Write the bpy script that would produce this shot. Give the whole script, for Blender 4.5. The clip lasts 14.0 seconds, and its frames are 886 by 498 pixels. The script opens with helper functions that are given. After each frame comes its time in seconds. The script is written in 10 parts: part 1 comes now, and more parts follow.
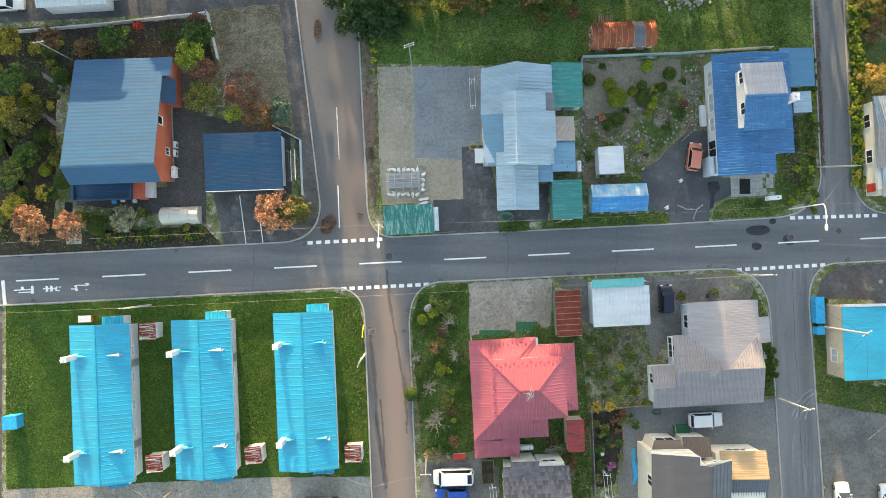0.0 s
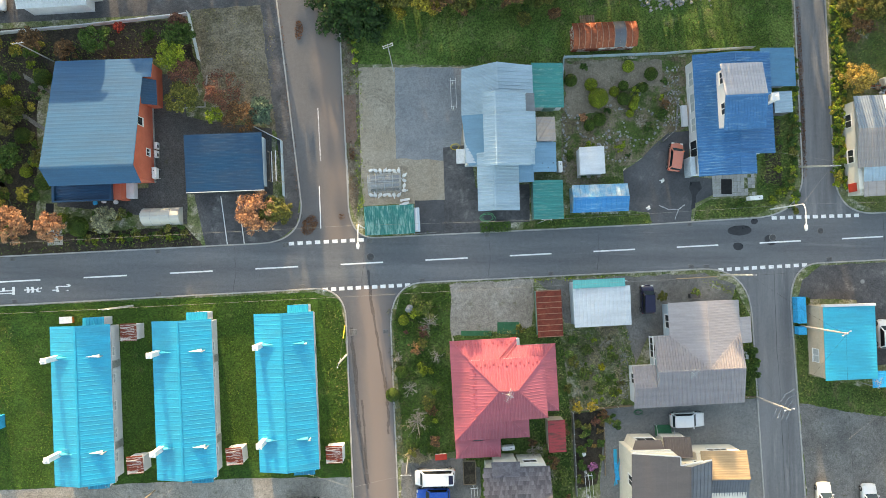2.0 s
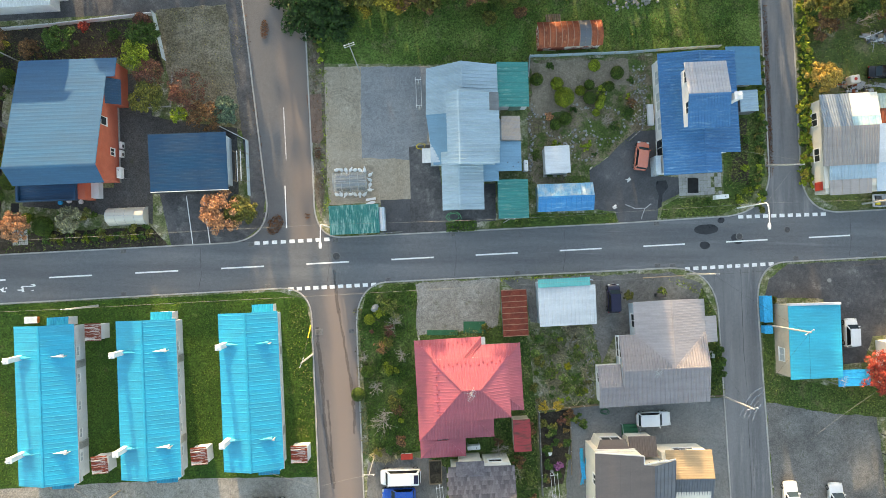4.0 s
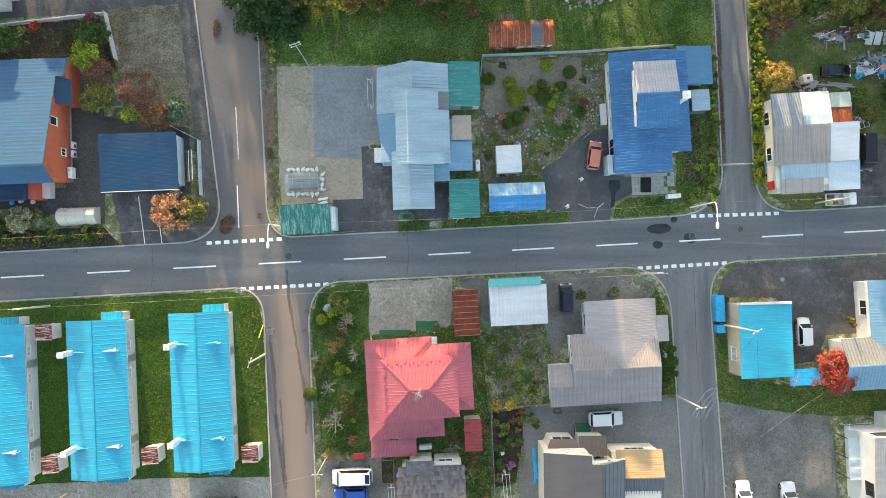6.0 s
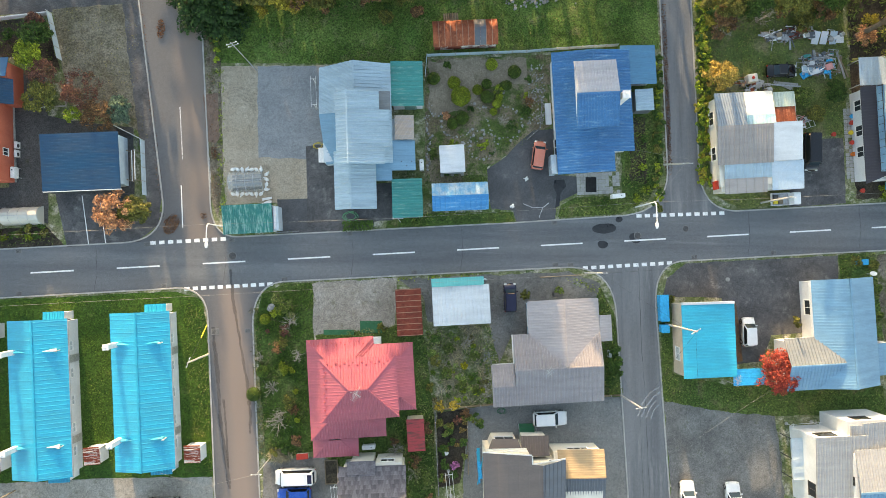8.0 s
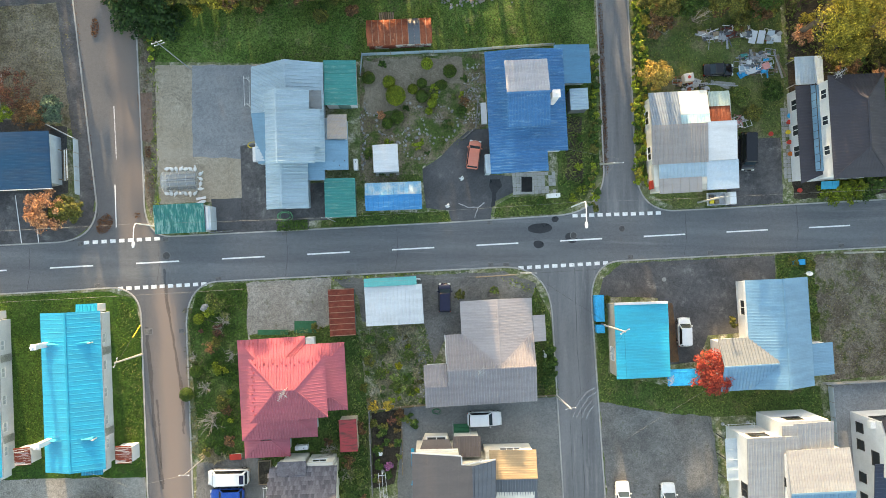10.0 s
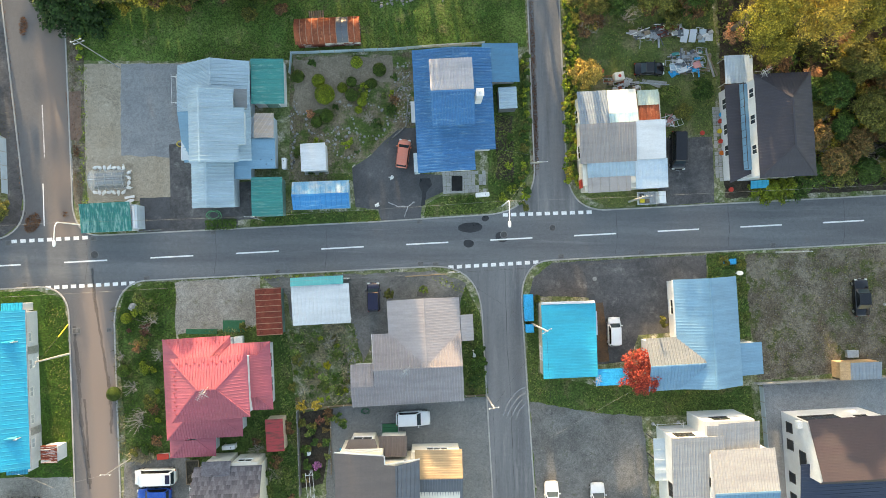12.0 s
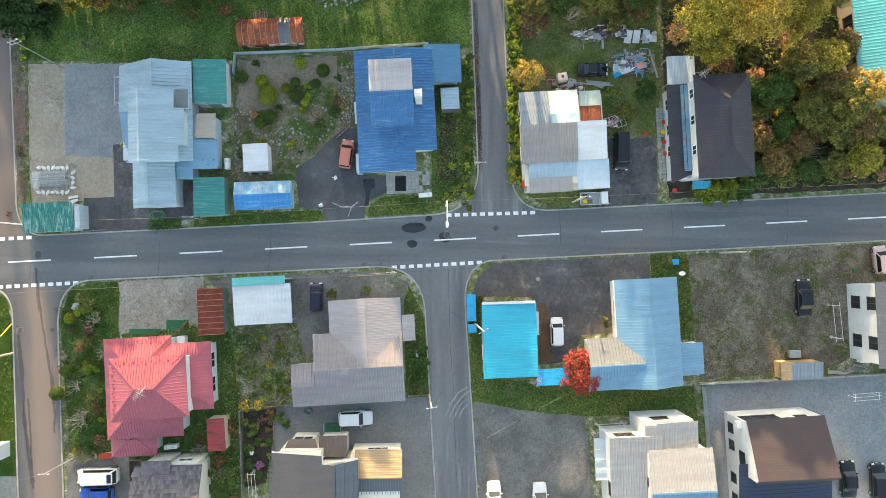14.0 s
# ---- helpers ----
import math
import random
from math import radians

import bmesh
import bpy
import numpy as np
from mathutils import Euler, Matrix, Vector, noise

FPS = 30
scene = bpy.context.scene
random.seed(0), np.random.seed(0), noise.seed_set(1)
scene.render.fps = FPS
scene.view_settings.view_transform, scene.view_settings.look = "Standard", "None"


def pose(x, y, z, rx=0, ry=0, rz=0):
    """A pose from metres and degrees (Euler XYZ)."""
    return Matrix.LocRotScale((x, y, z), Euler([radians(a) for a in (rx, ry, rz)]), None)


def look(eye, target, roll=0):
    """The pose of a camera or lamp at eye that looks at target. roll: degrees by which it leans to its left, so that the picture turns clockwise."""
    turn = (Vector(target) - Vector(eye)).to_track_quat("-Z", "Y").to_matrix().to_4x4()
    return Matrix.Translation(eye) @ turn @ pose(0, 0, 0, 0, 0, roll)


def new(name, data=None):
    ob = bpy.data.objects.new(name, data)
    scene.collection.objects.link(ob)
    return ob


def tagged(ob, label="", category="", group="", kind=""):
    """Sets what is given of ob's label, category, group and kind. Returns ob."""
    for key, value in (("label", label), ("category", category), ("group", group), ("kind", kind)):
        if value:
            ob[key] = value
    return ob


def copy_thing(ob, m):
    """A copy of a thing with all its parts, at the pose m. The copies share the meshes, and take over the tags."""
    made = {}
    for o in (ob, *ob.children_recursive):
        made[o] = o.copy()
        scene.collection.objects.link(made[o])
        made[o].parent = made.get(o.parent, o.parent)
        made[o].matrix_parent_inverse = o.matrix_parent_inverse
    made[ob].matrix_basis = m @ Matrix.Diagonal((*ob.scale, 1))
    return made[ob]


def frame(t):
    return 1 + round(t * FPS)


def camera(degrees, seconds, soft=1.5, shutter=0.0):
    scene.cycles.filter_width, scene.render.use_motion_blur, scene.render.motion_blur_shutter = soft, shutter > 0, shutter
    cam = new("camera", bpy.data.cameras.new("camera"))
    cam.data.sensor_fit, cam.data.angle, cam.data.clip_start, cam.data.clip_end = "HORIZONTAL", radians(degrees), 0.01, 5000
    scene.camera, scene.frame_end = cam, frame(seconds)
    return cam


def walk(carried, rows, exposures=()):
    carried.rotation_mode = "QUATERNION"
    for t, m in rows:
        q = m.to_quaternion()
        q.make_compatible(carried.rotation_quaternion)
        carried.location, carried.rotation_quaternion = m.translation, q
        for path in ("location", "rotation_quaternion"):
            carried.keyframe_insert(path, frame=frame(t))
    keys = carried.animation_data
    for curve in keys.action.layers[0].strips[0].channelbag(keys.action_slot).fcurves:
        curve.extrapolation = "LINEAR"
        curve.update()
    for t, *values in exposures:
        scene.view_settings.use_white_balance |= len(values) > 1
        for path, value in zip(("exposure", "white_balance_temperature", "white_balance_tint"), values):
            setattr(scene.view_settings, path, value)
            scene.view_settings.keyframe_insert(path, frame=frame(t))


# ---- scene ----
random.seed(11)
cam = camera(70, 14.0, soft=0.7)
TILT_X, TILT_Y = 1.298, -1.138
PATH = [
    (0.0, 0.000, 0.000, 74.93, 0.000), (0.5, 0.308, 0.043, 74.95, -0.020), (1.0, 0.847, 0.080, 74.96, -0.042),
    (1.5, 1.449, 0.090, 74.97, -0.065), (2.0, 2.193, 0.066, 74.97, -0.087), (4.5, 7.485, -0.036, 74.98, -0.185),
    (5.0, 8.859, -0.058, 74.99, -0.203), (5.5, 10.331, -0.063, 75.03, -0.218), (6.0, 11.850, -0.077, 75.08, -0.228),
    (6.5, 13.388, -0.092, 75.11, -0.235), (7.0, 15.007, -0.098, 75.13, -0.238), (7.5, 16.682, -0.109, 75.13, -0.237),
    (10.0, 26.137, -0.170, 75.03, -0.214), (10.5, 28.190, -0.180, 75.00, -0.209), (11.0, 30.255, -0.205, 74.98, -0.202),
    (11.5, 32.376, -0.250, 74.96, -0.192), (12.0, 34.470, -0.288, 74.97, -0.179), (12.5, 36.534, -0.312, 75.02, -0.164),
    (13.0, 38.610, -0.330, 75.08, -0.150), (13.5, 40.425, -0.325, 75.18, -0.137), (14.0, 41.182, -0.290, 75.30, -0.125),
]
walk(cam, [(t, pose(x, y, z, TILT_X, TILT_Y, r)) for t, x, y, z, r in PATH], [(0.0, 2.42, 7850, 12), (14.0, 2.5, 7850, 12)])

# ---- light: late, low sun over the top edge of the town, clear sky ----
SUN_ELEV, SUN_WAY = 8.5, (-0.15, 0.99)
world = bpy.data.worlds.new("world")
scene.world = world
world.use_nodes = True
wn = world.node_tree
sky = wn.nodes.new("ShaderNodeTexSky")
sky.sky_type = "NISHITA"
sky.sun_disc = False
sky.sun_elevation = radians(SUN_ELEV)
sky.sun_rotation = math.atan2(SUN_WAY[0], SUN_WAY[1])
wn.links.new(sky.outputs[0], wn.nodes["Background"].inputs[0])
wn.nodes["Background"].inputs[1].default_value = 0.15
sun_data = bpy.data.lights.new("sun", "SUN")
sun_data.energy, sun_data.angle, sun_data.color = 2.4, radians(0.6), (1.0, 0.79, 0.52)
sun = new("sun", sun_data)
sun.matrix_world = look((0, 0, 60), (-SUN_WAY[0] * 100, -SUN_WAY[1] * 100, 60 - 100 * math.tan(radians(SUN_ELEV))))


# ---- small builders ----
def thing(name, label, category, x=0.0, y=0.0, z=0.0, rz=0.0, group="", kind=""):
    ob = new(name)
    ob.empty_display_size = 0.3
    ob.matrix_basis = pose(x, y, z, 0, 0, rz)
    return tagged(ob, label, category, group, kind)


def part(name, bm, material, parent=None, label="", smooth=False):
    me = bpy.data.meshes.new(name)
    bmesh.ops.recalc_face_normals(bm, faces=bm.faces)
    bm.to_mesh(me)
    bm.free()
    if smooth:
        me.shade_smooth()
    me.materials.append(material)
    ob = new(name, me)
    ob.parent = parent
    if label:
        ob["label"] = label
    return ob


def raw_part(name, verts, faces, material, parent=None, label=""):
    me = bpy.data.meshes.new(name)
    me.from_pydata(verts, [], faces)
    me.materials.append(material)
    ob = new(name, me)
    ob.parent = parent
    if label:
        ob["label"] = label
    return ob


def box(bm, x0, x1, y0, y1, z0, z1):
    v = [bm.verts.new((x, y, z)) for z in (z0, z1) for x, y in ((x0, y0), (x1, y0), (x1, y1), (x0, y1))]
    for f in ((3, 2, 1, 0), (4, 5, 6, 7), (0, 1, 5, 4), (1, 2, 6, 5), (2, 3, 7, 6), (3, 0, 4, 7)):
        bm.faces.new([v[i] for i in f])
    return v


def rbox(bm, x0, x1, y0, y1, z0, z1, r=0.05, seg=1):
    t = bmesh.new()
    box(t, x0, x1, y0, y1, z0, z1)
    bmesh.ops.bevel(t, geom=t.edges[:], offset=r, segments=seg, affect="EDGES", profile=0.6)
    add_mesh(bm, t)
    t.free()


def add_mesh(bm, other, m=None):
    m = m or Matrix.Identity(4)
    at = {v: bm.verts.new(m @ v.co) for v in other.verts}
    for f in other.faces:
        bm.faces.new([at[v] for v in f.verts])


def beam(bm, p, q, w, h=None):
    """A square bar from p to q."""
    p, q = Vector(p), Vector(q)
    h = h or w
    d = (q - p).normalized()
    s = d.cross(Vector((0, 0, 1)))
    s = s.normalized() if s.length > 1e-4 else Vector((1, 0, 0))
    u = s.cross(d).normalized()
    v = [bm.verts.new(e + s * a * w / 2 + u * b * h / 2) for e in (p, q) for a, b in ((-1, -1), (1, -1), (1, 1), (-1, 1))]
    for f in ((3, 2, 1, 0), (4, 5, 6, 7), (0, 1, 5, 4), (1, 2, 6, 5), (2, 3, 7, 6), (3, 0, 4, 7)):
        bm.faces.new([v[i] for i in f])


def tube(bm, p, q, r0, r1=None, n=8):
    """A tapered round bar from p to q, closed at both ends."""
    p, q = Vector(p), Vector(q)
    r1 = r0 if r1 is None else r1
    d = (q - p).normalized()
    s = d.cross(Vector((0, 0, 1)))
    s = s.normalized() if s.length > 1e-4 else Vector((1, 0, 0))
    u = s.cross(d)
    a, b = [[bm.verts.new(e + (s * math.cos(k * 2 * math.pi / n) + u * math.sin(k * 2 * math.pi / n)) * r) for k in range(n)] for e, r in ((p, r0), (q, r1))]
    for k in range(n):
        bm.faces.new((a[k], a[(k + 1) % n], b[(k + 1) % n], b[k]))
    bm.faces.new(a[::-1])
    bm.faces.new(b)


def prism(bm, outline, z0, z1):
    a = [bm.verts.new((x, y, z0)) for x, y in outline]
    b = [bm.verts.new((x, y, z1)) for x, y in outline]
    n = len(a)
    bm.faces.new(a[::-1])
    bm.faces.new(b)
    for k in range(n):
        bm.faces.new((a[k], a[(k + 1) % n], b[(k + 1) % n], b[k]))


def ring(x, y, r, n=16, ry=None, turn=0.0):
    ry = ry or r
    c, s = math.cos(turn), math.sin(turn)
    return [(x + c * r * math.cos(a) - s * ry * math.sin(a), y + s * r * math.cos(a) + c * ry * math.sin(a)) for a in (k * 2 * math.pi / n for k in range(n))]


def inside(x, y, poly):
    hit = False
    for (x0, y0), (x1, y1) in zip(poly, poly[1:] + poly[:1]):
        if (y0 > y) != (y1 > y) and x < (x1 - x0) * (y - y0) / (y1 - y0) + x0:
            hit = not hit
    return hit


def ragged(outline, step=0.7, amount=0.25, seed=0.0):
    """The outline cut into short edges and made uneven, as the edge of a worn surface is."""
    out = []
    for (x0, y0), (x1, y1) in zip(outline, outline[1:] + outline[:1]):
        n = max(1, int(math.hypot(x1 - x0, y1 - y0) / step))
        for k in range(n):
            x, y = x0 + (x1 - x0) * k / n, y0 + (y1 - y0) * k / n
            d = noise.noise_vector(Vector((x * 0.9, y * 0.9, seed))) * amount
            out.append((x + d.x, y + d.y))
    return out


def sheet(name, outline, z, material, label="", category="", rough_edge=0.25, parent=None, kind="structure", thick=0.0):
    """A thin layer of ground surface with an uneven edge."""
    bm = bmesh.new()
    pts = ragged(outline, 0.6, rough_edge, z * 50) if rough_edge else outline
    if thick:
        prism(bm, pts, z - thick, z)
    else:
        f = bm.faces.new([bm.verts.new((x, y, z)) for x, y in pts])
        f.normal_update()
        if f.normal.z < 0:
            f.normal_flip()
    me = bpy.data.meshes.new(name)
    bmesh.ops.triangulate(bm, faces=bm.faces[:])
    bm.to_mesh(me)
    bm.free()
    me.materials.append(material)
    ob = new(name, me)
    ob.parent = parent
    return tagged(ob, label, category, "", kind) if parent is None else ob


# ---- materials ----
def ramp(tree, src, stops):
    r = tree.nodes.new("ShaderNodeValToRGB")
    els = r.color_ramp.elements
    while len(els) < len(stops):
        els.new(0.5)
    for e, (p, c) in zip(els, stops):
        e.position, e.color = p, (*c, 1) if len(c) == 3 else c
    tree.links.new(src, r.inputs[0])
    return r.outputs[0]


def grain(tree, coord, scale, detail=5.0, rough=0.6, stretch=None):
    n = tree.nodes.new("ShaderNodeTexNoise")
    n.inputs["Scale"].default_value, n.inputs["Detail"].default_value, n.inputs["Roughness"].default_value = scale, detail, rough
    if stretch:
        mp = tree.nodes.new("ShaderNodeMapping")
        mp.inputs["Scale"].default_value = stretch
        tree.links.new(coord, mp.inputs[0])
        coord = mp.outputs[0]
    tree.links.new(coord, n.inputs["Vector"])
    return n.outputs["Fac"]


def mixed(tree, fac, a, b, how="MIX"):
    m = tree.nodes.new("ShaderNodeMix")
    m.data_type, m.blend_type = "RGBA", how
    for socket, value in ((m.inputs[0], fac), (m.inputs[6], a), (m.inputs[7], b)):
        if isinstance(value, bpy.types.NodeSocket):
            tree.links.new(value, socket)
        else:
            socket.default_value = value if isinstance(value, (int, float)) else (*value, 1)
    return m.outputs[2]


def surface(name, c1, c2, c3=None, big=0.4, small=6.0, rough=0.8, metal=0.0, bump=0.2, bump_scale=None, contrast=(0.38, 0.62),
            spread=0.22, spots=(0.62, 0.72), spot_scale=1.3, stretch=None, vary=0.0, spec=0.25, island=0.0):
    """Two-scale procedural surface: c1 to c2 in broad patches, fine grain, and spots or wear of c3."""
    m = bpy.data.materials.new(name)
    m.use_nodes = True
    t = m.node_tree
    b = t.nodes["Principled BSDF"]
    co = t.nodes.new("ShaderNodeTexCoord").outputs["Object"]
    big_n = ramp(t, grain(t, co, big, 6, 0.62, stretch), [(contrast[0], (0, 0, 0)), (contrast[1], (1, 1, 1))])
    col = mixed(t, big_n, c1, c2)
    if c3:
        col = mixed(t, ramp(t, grain(t, co, spot_scale, 8, 0.7, stretch), [(spots[0], (0, 0, 0)), (spots[1], (1, 1, 1))]), col, c3)
    fine = grain(t, co, small, 4, 0.7)
    lo, hi = 1 - spread, 1 + spread
    col = mixed(t, 1.0, col, ramp(t, grain(t, co, small * 0.28, 5, 0.65), [(0.32, (1 - spread * 0.55,) * 3), (0.68, (1 + spread * 0.55,) * 3)]), "MULTIPLY")
    col = mixed(t, 1.0, col, ramp(t, fine, [(0.36, (lo, lo, lo)), (0.64, (hi, hi, hi))]), "MULTIPLY")
    if vary:
        info = t.nodes.new("ShaderNodeObjectInfo").outputs["Random"]
        col = mixed(t, 1.0, col, ramp(t, info, [(0, (1 - vary,) * 3), (1, (1 + vary,) * 3)]), "MULTIPLY")
    if island:
        geo = t.nodes.new("ShaderNodeNewGeometry").outputs["Random Per Island"]
        col = mixed(t, 1.0, col, ramp(t, geo, [(0, (1 - island,) * 3), (1, (1 + island,) * 3)]), "MULTIPLY")
    t.links.new(col, b.inputs["Base Color"])
    rr = ramp(t, big_n, [(0, (max(0.03, rough - 0.08),) * 3), (1, (min(1, rough + 0.1),) * 3)])
    t.links.new(rr, b.inputs["Roughness"])
    b.inputs["Metallic"].default_value = metal
    b.inputs["Specular IOR Level"].default_value = spec
    if bump:
        bp = t.nodes.new("ShaderNodeBump")
        bp.inputs["Strength"].default_value = bump
        bp.inputs["Distance"].default_value = 0.03
        t.links.new(grain(t, co, bump_scale or small * 1.5, 5, 0.7), bp.inputs["Height"])
        t.links.new(bp.outputs[0], b.inputs["Normal"])
    return m


def roofing(name, c, worn, wear=(0.55, 0.75), rough=0.42, streak=(0.35, 2.2, 1), spread=0.07, dirt=(0.12, 0.11, 0.1)):
    """Painted sheet metal: chalked patches and streaks that run down the slope."""
    m = surface(name, c, tuple(v * 0.82 + 0.01 for v in c), worn, big=0.5, small=9, rough=rough, bump=0.05, spread=spread, spots=wear, spot_scale=1.6, stretch=streak, vary=0.05, spec=0.35)
    return m


def leafy(name, colors, rough=0.75, patch=0.9):
    """Leaves: each leaf its own tint, with drifts of colour over the crown."""
    m = bpy.data.materials.new(name)
    m.use_nodes = True
    t = m.node_tree
    b = t.nodes["Principled BSDF"]
    geo = t.nodes.new("ShaderNodeNewGeometry").outputs["Random Per Island"]
    co = t.nodes.new("ShaderNodeTexCoord").outputs["Object"]
    n = len(colors)
    a = ramp(t, geo, [(k / max(1, n - 1), c) for k, c in enumerate(colors)])
    d = ramp(t, grain(t, co, patch, 3), [(0.32 + 0.36 * k / max(1, n - 1), c) for k, c in enumerate(colors)])
    col = mixed(t, 0.55, a, d)
    hsv = t.nodes.new("ShaderNodeHueSaturation")
    info = t.nodes.new("ShaderNodeObjectInfo").outputs["Random"]
    k = t.nodes.new("ShaderNodeMath")
    k.operation, k.inputs[1].default_value = "MULTIPLY", 13.7
    t.links.new(geo, k.inputs[0])
    fr = t.nodes.new("ShaderNodeMath")
    fr.operation = "FRACT"
    t.links.new(k.outputs[0], fr.inputs[0])
    col = mixed(t, 1.0, col, ramp(t, fr.outputs[0], [(0, (0.42,) * 3), (0.6, (0.95,) * 3), (1, (1.9, 1.8, 1.4))]), "MULTIPLY")
    mr = t.nodes.new("ShaderNodeMapRange")
    mr.inputs[3].default_value, mr.inputs[4].default_value = 0.8, 1.2
    t.links.new(info, mr.inputs[0])
    t.links.new(mr.outputs[0], hsv.inputs["Value"])
    t.links.new(col, hsv.inputs["Color"])
    t.links.new(hsv.outputs[0], b.inputs["Base Color"])
    b.inputs["Roughness"].default_value = rough
    b.inputs["Specular IOR Level"].default_value = 0.25
    return m


def plain(name, c, rough=0.5, metal=0.0, spread=0.1):
    return surface(name, c, tuple(v * 0.88 for v in c), None, big=1.2, small=14, rough=rough, metal=metal, bump=0.04, spread=spread)


def clear(name, tint, rough=0.05, alpha=0.35):
    m = bpy.data.materials.new(name)
    m.use_nodes = True
    b = m.node_tree.nodes["Principled BSDF"]
    b.inputs["Base Color"].default_value, b.inputs["Roughness"].default_value, b.inputs["Alpha"].default_value = (*tint, 1), rough, alpha
    return m


ASPHALT_MAIN = surface("main_road_asphalt", (0.112, 0.117, 0.125), (0.16, 0.165, 0.172), (0.2, 0.203, 0.21), big=0.35, small=9, rough=0.85, bump=0.15, spread=0.15, spots=(0.56, 0.74), spot_scale=0.5, stretch=(0.09, 1.3, 1))
ASPHALT_LANE = surface("lane_asphalt", (0.118, 0.123, 0.13), (0.19, 0.194, 0.2), (0.25, 0.248, 0.245), big=0.4, small=9, rough=0.85, bump=0.15, spread=0.13, spots=(0.55, 0.7), spot_scale=0.6, stretch=(1.3, 0.09, 1))
YARD_GREEN = surface("yard_grass_ground", (0.085, 0.125, 0.034), (0.145, 0.165, 0.055), (0.2, 0.175, 0.095), big=0.22, small=5, rough=0.95, bump=0.7, bump_scale=9, spread=0.4, spots=(0.5, 0.66), spot_scale=0.3)
MEADOW = surface("meadow_ground", (0.066, 0.128, 0.025), (0.118, 0.172, 0.042), (0.19, 0.168, 0.09), big=0.2, small=4.5, rough=0.95, bump=0.9, bump_scale=8, spread=0.55, spots=(0.54, 0.7), spot_scale=0.3)
ASPHALT_YARD = surface("asphalt_yard", (0.066, 0.065, 0.068), (0.118, 0.115, 0.115), (0.2, 0.195, 0.19), big=0.28, small=8, rough=0.85, bump=0.25, spread=0.26, spots=(0.56, 0.7), spot_scale=0.55)
ASPHALT_DARK = surface("asphalt_dark", (0.066, 0.068, 0.073), (0.1, 0.102, 0.107), (0.16, 0.16, 0.16), big=0.3, small=8, rough=0.8, bump=0.15, spread=0.18, spots=(0.6, 0.74), spot_scale=0.6)
GRAVEL = surface("gravel", (0.235, 0.21, 0.18), (0.31, 0.285, 0.25), (0.16, 0.15, 0.105), big=0.25, small=8, rough=0.95, bump=0.9, bump_scale=9, spread=0.36, spots=(0.56, 0.7), spot_scale=0.8)
GRAVEL_YARD = surface("gravel_yard", (0.165, 0.168, 0.165), (0.205, 0.205, 0.198), (0.25, 0.245, 0.23), big=0.3, small=11, rough=0.95, bump=0.9, bump_scale=12, spread=0.3)
GRAVEL_GREY = surface("gravel_grey", (0.215, 0.224, 0.235), (0.26, 0.268, 0.275), (0.31, 0.3, 0.28), big=0.3, small=9, rough=0.95, bump=0.9, bump_scale=11, spread=0.26)
SAND = surface("sandy_gravel", (0.32, 0.265, 0.2), (0.39, 0.335, 0.265), (0.24, 0.2, 0.15), big=0.3, small=8, rough=0.95, bump=0.9, spread=0.28, spots=(0.54, 0.68), spot_scale=0.6)
DIRT = surface("bare_dirt", (0.095, 0.075, 0.052), (0.2, 0.172, 0.132), (0.075, 0.086, 0.028), big=0.3, small=6, rough=0.95, bump=0.9, spread=0.5, spots=(0.5, 0.6), spot_scale=0.5)
DIRT_LOT = surface("dry_grass_lot", (0.205, 0.18, 0.138), (0.12, 0.106, 0.072), (0.08, 0.08, 0.04), big=0.22, small=5, rough=0.95, bump=0.9, spread=0.45, spots=(0.54, 0.68), spot_scale=0.4)
SOIL = surface("dark_soil", (0.036, 0.03, 0.023), (0.075, 0.06, 0.042), (0.05, 0.065, 0.02), big=0.5, small=6, rough=0.95, bump=0.9, spread=0.5)
GRASS_GROUND = surface("grass_ground", (0.046, 0.088, 0.018), (0.085, 0.118, 0.03), (0.15, 0.13, 0.065), big=0.25, small=4.5, rough=0.95, bump=0.9, bump_scale=8, spread=0.55, spots=(0.54, 0.7), spot_scale=0.5)
LAWN_GREEN = surface("mown_lawn_ground", (0.03, 0.076, 0.011), (0.056, 0.108, 0.018), (0.1, 0.105, 0.036), big=0.22, small=4.5, rough=0.95, bump=0.9, bump_scale=8, spread=0.5, spots=(0.58, 0.74), spot_scale=0.45)
WEED_GROUND = surface("weedy_ground", (0.085, 0.13, 0.035), (0.2, 0.2, 0.105), (0.36, 0.33, 0.26), big=0.4, small=5, rough=0.95, bump=0.8, spread=0.45, spots=(0.5, 0.64), spot_scale=0.7)
CONCRETE = surface("concrete", (0.36, 0.35, 0.33), (0.28, 0.275, 0.26), (0.2, 0.19, 0.17), big=0.8, small=10, rough=0.9, bump=0.15, spread=0.15, vary=0.12, island=0.12)
CONCRETE_DARK = surface("worn_concrete", (0.2, 0.2, 0.195), (0.15, 0.15, 0.145), (0.1, 0.095, 0.08), big=0.6, small=9, rough=0.9, bump=0.2, spread=0.2, vary=0.15, island=0.15)
ROAD_PAINT = surface("road_paint", (0.8, 0.8, 0.78), (0.7, 0.7, 0.69), (0.35, 0.35, 0.36), big=2, small=14, rough=0.7, bump=0.05, spread=0.1, spots=(0.6, 0.68), spot_scale=4)
ROAD_PAINT_WORN = surface("worn_road_paint", (0.62, 0.62, 0.62), (0.4, 0.4, 0.41), (0.16, 0.165, 0.17), big=2, small=14, rough=0.75, bump=0.05, spread=0.15, spots=(0.5, 0.58), spot_scale=5)
